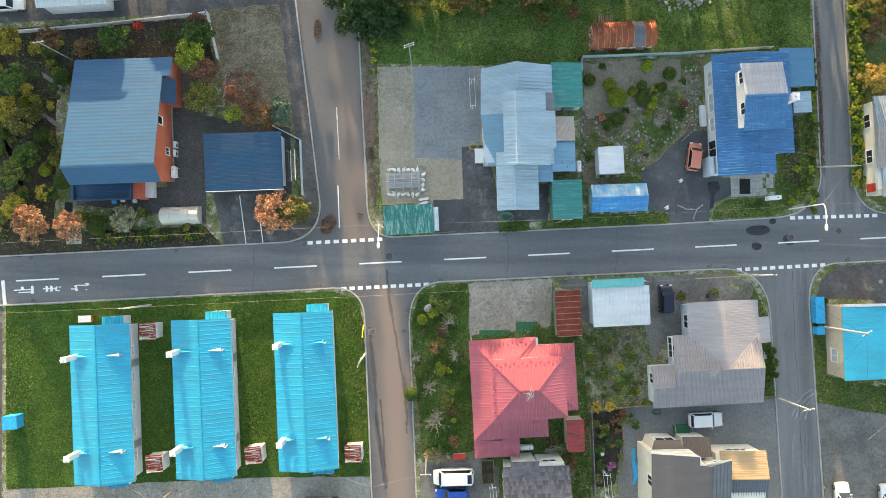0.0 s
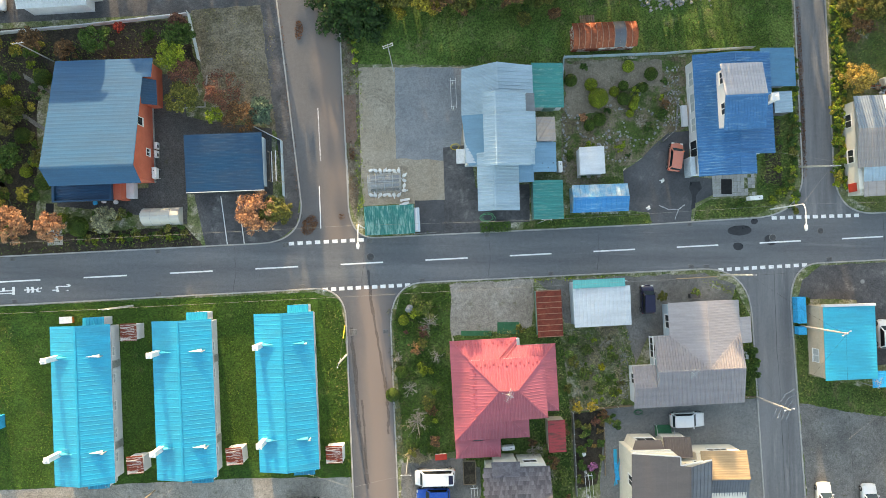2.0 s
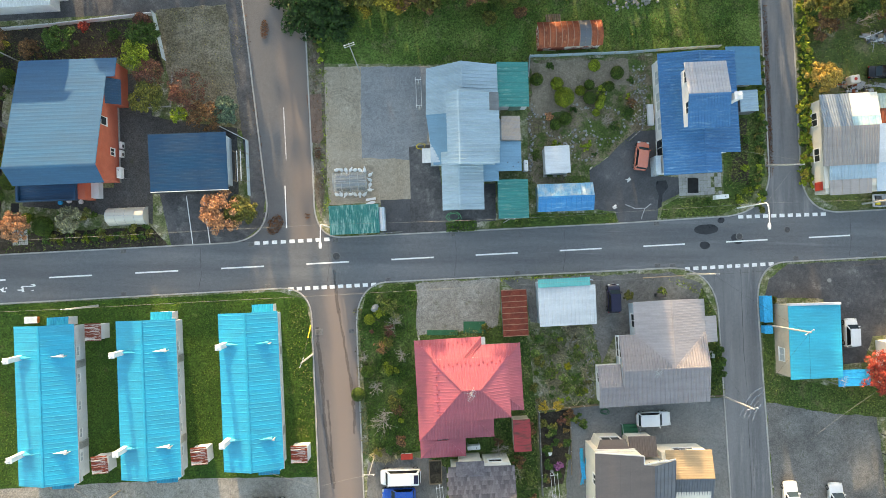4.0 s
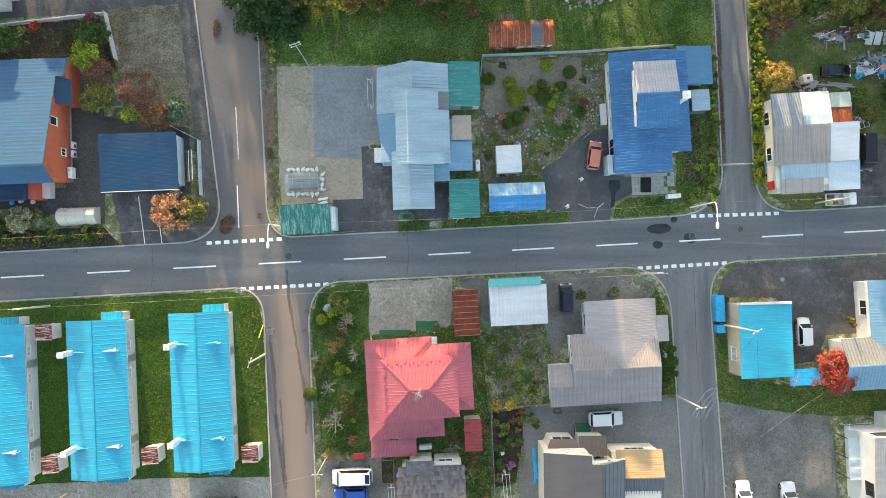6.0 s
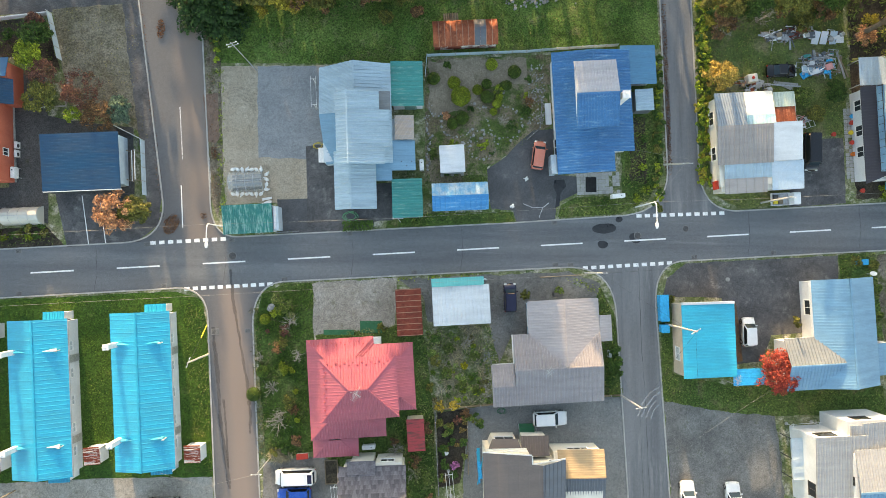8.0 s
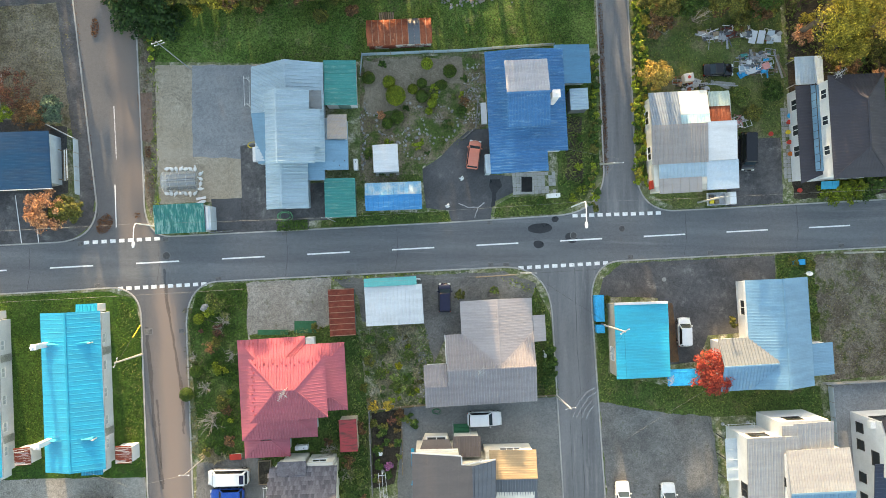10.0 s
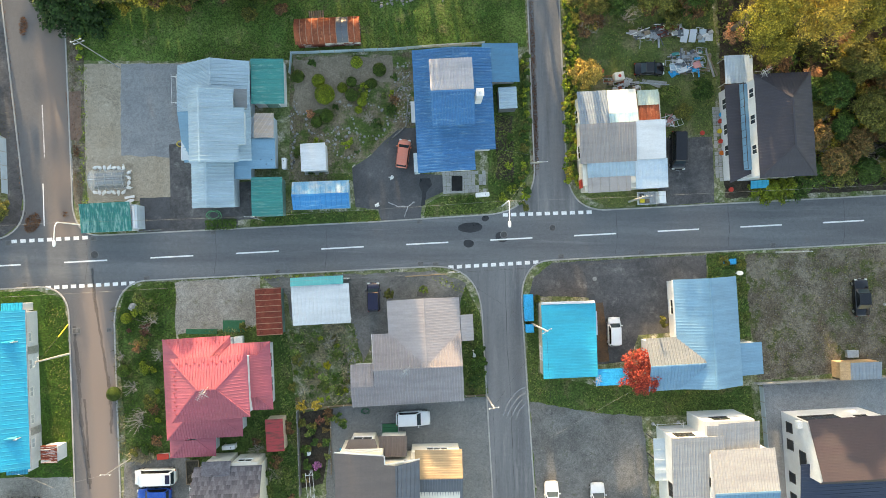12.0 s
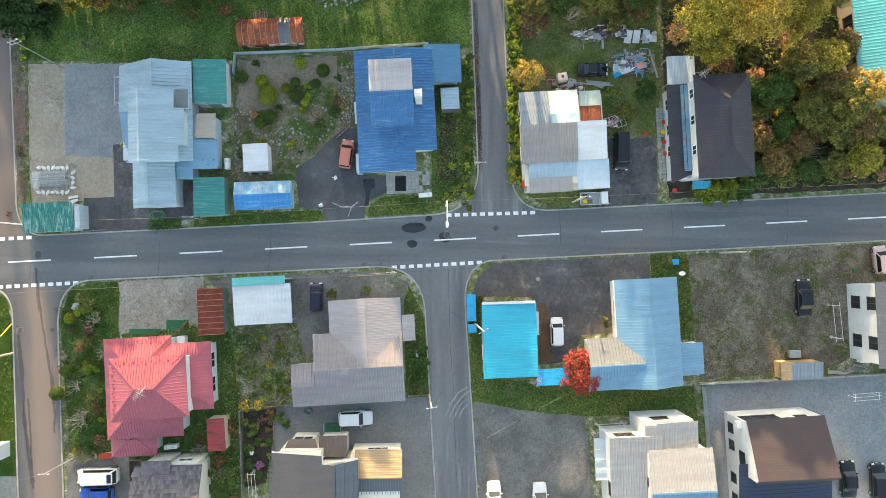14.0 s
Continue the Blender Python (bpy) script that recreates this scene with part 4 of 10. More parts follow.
def simple_shed(name, label, x, y, rz, w, d, z_eave, z_ridge, roof_mat, wall_mat, axis="x", kind="gable", rib=0.35, cat="shed", over=0.15, at=0.5, mat2=None):
    s = thing(name, label, cat, x, y, 0, rz)
    i = over
    if kind == "gable":
        if axis == "x":
            walls(s, -w / 2 + i, w / 2 - i, -d / 2 + i, d / 2 - i, 0, z_eave - 0.05, wall_mat, "wall", ("x", -d / 2 + d * at, z_ridge - 0.1))
            gable(s, -w / 2, w / 2, -d / 2, d / 2, z_eave, z_ridge, roof_mat, "x", rib, at=at, mat2=mat2)
        else:
            walls(s, -w / 2 + i, w / 2 - i, -d / 2 + i, d / 2 - i, 0, z_eave - 0.05, wall_mat, "wall", ("y", -w / 2 + w * at, z_ridge - 0.1))
            gable(s, -w / 2, w / 2, -d / 2, d / 2, z_eave, z_ridge, roof_mat, "y", rib, at=at, mat2=mat2)
    else:
        walls(s, -w / 2 + i, w / 2 - i, -d / 2 + i, d / 2 - i, 0, min(z_eave, z_ridge) - 0.08, wall_mat)
        if axis == "x":
            mono(s, -w / 2, w / 2, -d / 2, d / 2, z_eave, z_ridge, z_ridge, z_eave, roof_mat, rib)
        else:
            mono(s, -w / 2, w / 2, -d / 2, d / 2, z_eave, z_eave, z_ridge, z_ridge, roof_mat, rib)
    return s


s = simple_shed("shed", "shed with teal ribbed roof and pale side wall", 15.8, 20.7, 1.5, 3.7, 5.2, 2.5, 2.2, R_TEAL, W_WHITE, "x", "mono", 0.42)
door(s, 0.3, -2.47, 0, 1.4, 1.8, "s", W_GREEN)
s = simple_shed("shed", "small shed with faded teal roof beside the pale blue house", 15.8, 7.4, 1.5, 3.5, 4.5, 2.45, 2.3, R_TEAL, W_GREEN, "x", "mono", 0.3)
s = simple_shed("shed", "roadside shed with ribbed teal roof and white end", -2.5, 5.05, 2.8, 5.7, 3.3, 2.2, 2.55, R_TEAL_WORN, W_WHITE, "y", "mono", 0.22)
walls(s, 2.85, 3.45, -1.4, 1.3, 0, 2.05, W_GREYBLUE, "side_cabinet")
bm = bmesh.new()
box(bm, 2.95, 3.2, -1.3, 1.2, 2.05, 2.12)
part("cabinet_top", bm, W_WHITE, s)
s = thing("storage_hut", "low hut with rusty barrel roof and one grey sheet", "shed", 22.6, 26.8, 0, 2.8)
walls(s, -3.65, 3.65, -1.3, 1.3, 0, 1.85, R_RUSTWHITE)
ARC = [(-1.5 + 3.0 * k / 8, 1.85 + 0.75 * math.sin(math.pi * k / 8) ** 0.8) for k in range(9)]
for end in (-3.65, 3.6):
    bm = bmesh.new()
    a, b = [[bm.verts.new((x, y * 0.88, z - 0.06)) for y, z in ARC] for x in (end, end + 0.05)]
    bm.faces.new(a)
    bm.faces.new(b)
    for k in range(9):
        bm.faces.new((a[k], a[(k + 1) % 9], b[(k + 1) % 9], b[k]))
    part("gable_end", bm, W_GREYBLUE, s)
for k in range(11):
    x0, x1 = -3.8 + k * 0.69, -3.8 + (k + 1) * 0.69
    bm = bmesh.new()
    for dz in (0.0, -0.04):
        r = [[bm.verts.new((x, y, z + dz)) for y, z in ARC] for x in (x0 + 0.01, x1 - 0.01)]
        for q in range(8):
            bm.faces.new((r[0][q], r[0][q + 1], r[1][q + 1], r[1][q]))
    part("roof_sheet", bm, R_SLATE if k in (7, 8) else R_RUST, s, "plain grey replacement sheet" if k in (7, 8) else "")
    if k not in (0, 8):
        bm = bmesh.new()
        for (y0, z0), (y1, z1) in zip(ARC, ARC[1:]):
            beam(bm, (x0, y0, z0 + 0.02), (x0, y1, z1 + 0.02), 0.07, 0.05)
        part("roof_batten", bm, RUST_PALE, s)
s = simple_shed("storage_shed", "small white steel storage shed on blocks", 21.0, 12.0, 2.8, 2.9, 3.2, 2.05, 2.15, R_WHITE, W_WHITE, "x", "mono", 0.38, over=0.1)
for xx in (-1.2, 0, 1.2):
    bm = bmesh.new()
    box(bm, xx - 0.2, xx + 0.2, -1.75, -1.4, 0, 0.15)
    part("block", bm, CONCRETE, s)
s = simple_shed("shed", "old shed with peeling blue painted roof", 21.9, 7.6, 2.0, 6.5, 3.2, 2.15, 2.75, R_HUT, R_SHABBY, "x", "gable", 0.6, mat2=R_SHABBY)
s = simple_shed("storage_hut", "narrow hut with dark rust-red banded roof", 15.95, -5.75, 2.8, 2.95, 5.4, 2.05, 1.95, R_RUSTDARK, W_GREEN, "x", "mono", 0.0)
for k in range(9):
    bm = bmesh.new()
    yy = -2.65 + k * 0.66
    beam(bm, (-1.45, yy, 2.1), (1.45, yy, 2.0), 0.07, 0.06)
    part("roof_batten", bm, RUST_PALE, s)
s = simple_shed("shed", "small shed with worn flat red roof", 16.7, -19.8, 3, 2.0, 3.7, 2.1, 2.25, R_RED_OLD, W_BEIGE, "y", "mono", 0.0, over=0.08)
c = thing("carport", "carport with pale sheet roof and turquoise back strip", "carport", 21.95, -4.6, 0, 2.8)
mono(c, -3.3, 3.3, -2.6, 1.95, 2.35, 2.35, 2.6, 2.6, R_WHITE, 0.45)
mono(c, -3.3, 2.7, 1.9, 2.85, 2.75, 2.75, 2.65, 2.65, R_TEAL2, 0.4, name="back_roof", label="turquoise roof strip")
for xx in (-3.1, 3.1):
    for yy in (-2.3, 2.4):
        bm = bmesh.new()
        beam(bm, (xx, yy, 0), (xx, yy, 2.4), 0.1)
        part("post", bm, GALV, c)
bm = bmesh.new()
box(bm, -3.2, -3.1, -2.3, 2.5, 0.1, 2.2)
box(bm, -3.1, 3.1, 2.45, 2.52, 0.1, 2.3)
part("side_wall", bm, W_GREYBLUE, c)


# ---- blue house with a small upper storey ----
h = thing("house", "white-walled house with scuffed blue ribbed roof and small upper storey", "house", 37.2, 17.1, 0, R)
walls(h, -4.05, 4.1, -4.2, 6.8, 0, 3.0, W_WHITE, "wall", ("y", 0.2, 3.6))
facet(h, [(-4.45, -6.9, 3.05), (0.2, -6.9, 3.75), (0.2, 7.2, 3.75), (-4.45, 7.2, 3.05)], R_BLUE, 0.33)
facet(h, [(4.55, -4.6, 3.1), (4.55, 7.2, 3.1), (0.2, 7.2, 3.75), (0.2, -4.6, 3.75)], R_BLUE, 0.33)
facet(h, [(2.1, -6.9, 3.47), (2.1, -4.6, 3.47), (0.2, -4.6, 3.75), (0.2, -6.9, 3.75)], R_BLUE, 0.33)
cap(h, (0.2, -6.9, 3.75), (0.2, 7.2, 3.75), R_BLUE, 0.15)
walls(h, -4.05, 1.8, -6.45, -4.2, 0, 2.95, W_WHITE, "wing_wall")
walls(h, -2.0, 1.8, -1.55, 4.8, 3.0, 5.8, W_WHITE, "upper_wall", ("x", 1.5, 6.5))
# upper gable: blue south slope, pale lilac-grey north slope
gable(h, -2.6, 2.15, -2.2, 5.2, 5.9, 6.7, R_BLUE, "x", 0.33, at=0.48, mat2=R_PALE_LILAC)
for yy in (3.9, 0.4):
    window(h, -2.0, yy, 4.3, 1.4, 1.0, "w")
for yy, ww in ((4.8, 1.7), (2.0, 2.2), (-0.6, 1.6)):
    window(h, -4.05, yy, 0.9, ww, 1.2, "w", glass=FROSTED)
window(h, -4.05, -3.4, 0.2, 2.0, 1.9, "w")
window(h, 0, -6.45, 0.8, 2.2, 1.5, "s")
mono(h, 3.6, 7.8, 3.2, 7.7, 2.95, 2.5, 2.55, 2.95, R_CARPORT, 0.6, name="carport_roof")
walls(h, 4.2, 7.4, 3.7, 7.3, 0, 2.4, W_WHITE, "store_wall")
chimney(h, 2.75, 1.0, 3.2, 7.0, 0.75, W_WHITE)
bm = bmesh.new()
box(bm, -4.95, -4.3, -0.5, 2.0, 0, 0.5)
part("step", bm, W_WHITE, h)
bm = bmesh.new()
box(bm, -4.9, -4.3, -6.6, -4.4, 0, 1.9)
part("glazed_porch", bm, PVC, h)
s = simple_shed("storage_shed", "grey steel storage shed with pale roof", 43.5, 18.9, 3, 2.1, 2.5, 2.15, 2.2, R_LIGHTBLUE, R_SLATE, "x", "mono", 0.3, over=0.06)


# ---- red house with two tiers of hipped roof ----
def guards(parent, at, n, p, q, up):
    """A staggered row of small snow guards from p to q on a roof plane."""
    p, q = Vector(p), Vector(q)
    for k in range(n):
        c = p.lerp(q, k / (n - 1)) + Vector(up) * (k % 2) * 0.5
        bm = bmesh.new()
        for sx in (-1, 1):
            beam(bm, c + Vector((sx * 0.08, 0.05, 0.06)), c + Vector((0, -0.08, 0.06)), 0.035, 0.08)
        part("snow_guard", bm, at, parent)


h = thing("house", "house with two-tiered hipped raspberry-red metal roof", "house", 10.6, -13.4, 0, 2.6)
walls(h, -5.5, 5.5, -3.1, 3.7, 0, 3.1, W_WHITE, "wall")
walls(h, -5.5, 1.1, 3.7, 4.5, 0, 3.0, W_WHITE, "porch_wall")
walls(h, -5.5, 2.1, -5.9, -3.1, 0, 3.1, W_WHITE, "wing_wall")
walls(h, -5.5, -1.15, -8.1, -5.9, 0, 2.5, W_WHITE, "wing_wall")
walls(h, -3.7, 3.75, -3.4, 2.75, 3.1, 5.85, W_WHITE, "upper_wall")
# lower tier: north slope with the porch before it, then east, south and west
facet(h, [(1.56, 4.08, 3.1), (5.95, 4.1, 3.1), (4.55, 2.7, 3.55), (0.18, 2.7, 3.55)], R_RED, 0.3)
facet(h, [(-6.05, 4.9, 3.1), (1.55, 5.0, 3.1), (-0.76, 2.7, 3.84), (-3.8, 2.7, 3.84)], R_RED, 0.3)
facet(h, [(1.55, 5.0, 3.1), (1.56, 4.08, 3.1), (0.18, 2.7, 3.55), (-0.76, 2.7, 3.84)], R_RED, 0.42, along=(-1, -1, 0))
facet(h, [(5.95, 4.1, 3.1), (6.03, -3.5, 3.1), (4.3, -2.0, 3.6), (3.7, -2.0, 3.8), (3.7, 2.7, 3.8), (4.55, 2.7, 3.55)], R_RED, 0.36)
facet(h, [(6.03, -3.5, 3.1), (3.6, -3.5, 3.1), (3.6, -2.0, 3.6), (4.3, -2.0, 3.6)], R_RED, 0.3)
facet(h, [(-5.95, -6.36, 3.1), (2.52, -6.31, 3.1), (0.6, -4.4, 3.71), (0.6, -3.4, 4.03), (-3.0, -3.4, 4.03)], R_RED, 0.3)
facet(h, [(2.52, -6.31, 3.1), (2.55, -3.5, 3.1), (0.6, -3.5, 3.71), (0.6, -4.4, 3.71)], R_RED, 0.36)
facet(h, [(-6.05, 4.9, 3.1), (-3.8, 2.7, 3.84), (-3.7, -4.1, 3.84), (-5.95, -6.36, 3.1)], R_RED, 0.36)
facet(h, [(-5.9, -8.5, 2.5), (-0.77, -8.53, 2.5), (-2.8, -6.5, 3.05), (-3.9, -6.5, 3.05)], R_RED, 0.3)
facet(h, [(-0.77, -8.53, 2.5), (-0.72, -6.3, 2.5), (-2.6, -6.3, 3.05), (-2.8, -6.5, 3.05)], R_RED, 0.36)
facet(h, [(-5.9, -8.5, 2.5), (-3.9, -6.5, 3.05), (-3.9, -6.3, 3.05), (-5.9, -6.3, 2.5)], R_RED, 0.36)
for p, q in (((5.95, 4.1, 3.1), (4.55, 2.7, 3.55)), ((-6.05, 4.9, 3.1), (-3.8, 2.7, 3.84)), ((1.55, 5.0, 3.1), (-0.76, 2.7, 3.84)), ((6.03, -3.5, 3.1), (4.3, -2.0, 3.6)),
             ((2.52, -6.31, 3.1), (0.6, -4.4, 3.71)), ((-5.95, -6.36, 3.1), (-3.0, -3.4, 4.03)), ((-0.77, -8.53, 2.5), (-2.8, -6.5, 3.05)), ((-5.9, -8.5, 2.5), (-3.9, -6.5, 3.05))):
    cap(h, p, q, R_RED, 0.13)
# upper tier
UP = [(-4.1, 3.05, 5.9), (4.15, 3.14, 5.9), (4.24, -3.56, 5.9), (-4.15, -3.8, 5.9)]
RA, RB = (-0.98, -0.23, 6.92), (0.96, -0.24, 6.92)
facet(h, [UP[0], UP[1], RB, RA], R_RED, 0.3)
facet(h, [UP[1], UP[2], RB], R_RED, 0.36)
facet(h, [UP[2], UP[3], RA, RB], R_RED, 0.3)
facet(h, [UP[3], UP[0], RA], R_RED, 0.36)
cap(h, RA, RB, R_RED, 0.15)
for p, q in ((UP[0], RA), (UP[3], RA), (UP[1], RB), (UP[2], RB)):
    cap(h, p, q, R_RED, 0.13)
guards(h, R_RED_OLD, 15, (-3.3, 2.55, 6.05), (3.3, 2.65, 6.05), (0, -0.5, 0.15))
guards(h, R_RED_OLD, 13, (-5.2, 4.5, 3.25), (0.9, 4.55, 3.25), (0, -0.5, 0.15))
guards(h, R_RED_OLD, 12, (-3.7, 2.1, 6.02), (-3.75, -2.9, 6.02), (0.4, 0, 0.12))
for x0, x1, y0, y1 in ((5.62, 5.74, -3.2, 3.9), (3.82, 3.92, -3.3, 2.8)):
    bm = bmesh.new()
    box(bm, x0, x1, y0, y1, (3.0 if x0 > 5 else 5.72), (3.1 if x0 > 5 else 5.82))
    part("gutter", bm, WHITE, h)
for yy in (-1.0, 1.8):
    window(h, 5.5, yy, 0.8, 1.8, 1.3, "e")
window(h, -5.5, 0.5, 0.6, 2.6, 1.6, "w")
window(h, -2.5, 4.5, 1.0, 1.8, 1.1, "n")
bm = bmesh.new()
rbox(bm, 1.2, 2.2, 3.75, 4.6, 0, 0.9, 0.04)
part("boiler", bm, WHITE, h)

# ---- mauve-grey house ----
h = thing("house", "low house with mauve-grey ribbed cross-gabled roof", "house", 33.0, -10.2, 0, 2.8)
walls(h, -4.8, 4.7, -5.6, 1.8, 0, 2.5, W_GREYBLUE, "wall", ("x", -1.87, 3.3))
walls(h, -3.0, 4.7, 1.8, 5.5, 0, 2.45, W_GREYBLUE, "wing_wall", ("y", 0.95, 3.3))
walls(h, -7.4, -4.8, -5.6, -1.5, 0, 2.5, W_WHITE, "side_wall", ("x", -3.66, 2.95))
facet(h, [(-5.1, 2.1, 2.6), (-3.25, 2.1, 2.6), (0.95, -1.87, 3.46), (-5.1, -1.87, 3.46)], R_GREY, 0.3)
facet(h, [(-3.25, 5.8, 2.6), (0.95, 5.92, 3.46), (0.95, -1.87, 3.46), (-3.25, 2.1, 2.6)], R_GREY, 0.3)
facet(h, [(5.0, 5.78, 2.6), (0.95, 5.92, 3.46), (0.95, -1.87, 3.46), (5.0, 1.95, 2.6)], R_GREY, 0.3)
facet(h, [(5.0, 1.95, 2.6), (0.95, -1.87, 3.46), (5.02, -1.9, 3.46)], R_GREY, 0.3)
facet(h, [(-5.05, -6.02, 2.6), (5.02, -6.0, 2.6), (5.02, -1.87, 3.46), (-5.05, -1.87, 3.46)], R_GREY, 0.3)
facet(h, [(-7.76, -6.03, 2.58), (-5.05, -6.02, 2.58), (-5.05, -3.66, 3.07), (-7.76, -3.66, 3.07)], R_GREY, 0.3)
facet(h, [(-7.76, -3.66, 3.07), (-5.08, -3.66, 3.07), (-5.05, -1.2, 2.6), (-7.76, -1.2, 2.6)], R_GREY, 0.3, "side_roof")
cap(h, (-5.1, -1.87, 3.46), (5.0, -1.87, 3.46), R_GREY, 0.14)
cap(h, (0.95, 5.9, 3.46), (0.95, -1.87, 3.46), R_GREY, 0.16)
cap(h, (-7.76, -3.66, 3.07), (-5.1, -3.66, 3.07), R_GREY, 0.12)
for p in ((-3.25, 2.1, 2.58), (5.0, 1.95, 2.58)):
    cap(h, p, (0.95, -1.87, 3.44), R_GREY, 0.2)
mono(h, 5.05, 6.5, 0.75, 3.75, 2.5, 2.15, 2.15, 2.5, R_GREY, 0.3, name="porch_roof")
walls(h, 4.7, 6.3, 0.95, 3.55, 0, 2.1, W_DARK, "porch_wall")
window(h, -4.8, 0.6, 0.4, 2.4, 1.8, "w", sashes=3)
window(h, -3.0, 3.6, 0.9, 1.6, 1.2, "w")
window(h, -7.4, -2.8, 0.9, 1.2, 1.2, "w")
window(h, 2.6, 5.5, 0.9, 1.8, 1.1, "n")
bm = bmesh.new()
box(bm, -5.2, -5.1, -1.8, 2.1, 2.42, 2.54)
part("gutter", bm, WHITE, h)
bm = bmesh.new()
rbox(bm, 0.2, 1.3, 6.1, 6.55, 0, 0.9, 0.03)
part("heater_box", bm, IRON, h)

# ---- cyan-roofed house on the corner ----
h = thing("house", "beige-walled box house with bright cyan single-pitch roof", "house", 50.2, -9.0, 0, 1.5)
walls(h, -2.9, 2.95, -4.1, 4.1, 0, 3.1, W_BEIGE)
mono(h, -3.1, 3.15, -4.3, 4.05, 3.5, 3.15, 3.15, 3.5, R_CYAN2, 0.32)
bm = bmesh.new()
box(bm, -3.0, 3.0, 4.08, 4.34, 3.0, 3.55)
part("parapet", bm, W_WHITE, h)
window(h, -2.9, -1.7, 0.9, 1.6, 1.2, "w", glass=FROSTED)
door(h, 2.95, 2.2, 0, 1.6, 2.0, "e", GALV)
mono(h, 3.1, 6.9, -5.5, -3.6, 2.35, 2.3, 2.3, 2.35, BLUE_PLASTIC, 0.6, name="canopy_roof", label="bright blue canopy sheet")
for xx in (3.4, 6.7):
    bm = bmesh.new()
    beam(bm, (xx, -5.4, 0), (xx, -5.4, 2.25), 0.09)
    beam(bm, (xx, -3.8, 0), (xx, -3.8, 2.25), 0.09)
    part("post", bm, GALV, h)
bm = bmesh.new()
box(bm, 3.0, 3.6, 0.3, 3.0, 1.9, 2.0)
part("door_canopy", bm, PVC, h)


# ---- blue-grey L-shaped house ----
h = thing("house", "L-shaped house with sky-blue ribbed metal roof", "house", 66.2, -8.3, 0, 3.0)
walls(h, -3.3, 3.3, -6.0, 6.0, 0, 3.0, W_WHITE, "wall", ("y", 0, 4.3))
gable(h, -3.65, 3.65, -6.25, 6.25, 3.0, 4.5, R_LIGHTBLUE2, "y", 0.36)
walls(h, -6.8, -2.5, -6.0, -0.7, 0, 2.9, W_WHITE, "wing_wall", ("x", -3.3, 4.1))
# north slope of the blue roof: sunlit paleness put into the colour
facet(h, [(-7.2, -0.3, 2.95), (-0.9, -0.3, 2.95), (-0.9, -3.3, 4.25), (-7.2, -3.3, 4.25)], R_GREY_LIT, 0.36)
facet(h, [(-7.2, -6.3, 2.95), (-4.3, -3.3, 4.25), (-7.2, -3.3, 4.25)], R_LIGHTBLUE2, 0.36, along=(0, -1, 0))
facet(h, [(-7.2, -6.3, 2.95), (-0.9, -6.3, 2.95), (-0.9, -3.3, 4.25), (-4.3, -3.3, 4.25)], R_LIGHTBLUE2, 0.36)
cap(h, (-7.2, -3.3, 4.25), (-0.9, -3.3, 4.25), R_LIGHTBLUE2, 0.14)
cap(h, (-7.2, -6.3, 2.95), (-4.3, -3.3, 4.25), R_LIGHTBLUE2, 0.12)
mono(h, 3.55, 6.4, -5.2, -1.5, 2.85, 2.45, 2.45, 2.85, R_LIGHTBLUE2, 0.36, name="lean_to_roof")
walls(h, 3.3, 6.2, -5.0, -1.7, 0, 2.4, W_WHITE, "lean_to_wall")
window(h, -3.3, 3.0, 0.9, 1.8, 1.2, "w")
window(h, -4.6, -0.7, 0.9, 1.8, 1.2, "n")
bm = bmesh.new()
box(bm, -3.72, -3.3, -0.2, 6.2, 2.6, 2.85)
part("gutter", bm, WHITE, h)


# ---- patchwork-roofed house on the corner ----
h = thing("house", "low house roofed with a patchwork of mismatched metal sheets", "house", 56.8, 13.9, 0, 3.2)
walls(h, -4.9, 4.6, -5.0, 5.3, 0, 2.4, W_CREAM)
mono(h, -5.1, -1.7, 1.9, 5.8, 3.35, 3.4, 2.85, 2.85, R_PALE, 0.3)
mono(h, -1.65, 1.7, 3.0, 5.8, 3.21, 3.21, 2.85, 2.85, PVC_CREAM, 0.0)
mono(h, -1.65, 1.7, 1.8, 3.0, 3.32, 3.32, 3.2, 3.2, PVC_AQUA, 0.4, label="faded turquoise and white sheet")
mono(h, 2.0, 4.4, 2.1, 5.6, 2.75, 2.75, 2.5, 2.5, R_RUST, 0.35, label="rusty lower half, pale upper half")
mono(h, 1.95, 4.45, 3.9, 5.65, 2.7, 2.7, 2.57, 2.57, PVC_GREEN, 0.35)
mono(h, -5.2, 1.35, -2.55, 1.9, 2.85, 2.85, 3.45, 3.45, R_WARMGREY, 0.3)
mono(h, 1.3, 4.75, -2.4, 2.0, 2.85, 2.85, 3.4, 3.4, R_WHITE, 0.0)
mono(h, -4.4, 1.15, -4.2, -2.5, 2.55, 2.55, 2.8, 2.8, R_LIGHTBLUE, 0.4)
mono(h, -4.4, 0.6, -5.9, -4.15, 2.4, 2.4, 2.6, 2.6, R_WARMGREY, 1.0)
mono(h, 1.2, 4.95, -5.75, -2.4, 2.4, 2.4, 2.7, 2.7, PVC, 0.45)
walls(h, -4.7, 4.6, -5.6, -5.0, 0, 2.2, W_CREAM, "front_wall")
window(h, -4.9, 3.2, 0.8, 1.6, 1.1, "w")
window(h, -4.9, -1.0, 0.8, 1.6, 1.1, "w")
bm = bmesh.new()
box(bm, -4.98, -4.9, -5.2, -4.2, 0.6, 2.0)
part("sign_board", bm, RED_PLASTIC, h, "red and white sign")


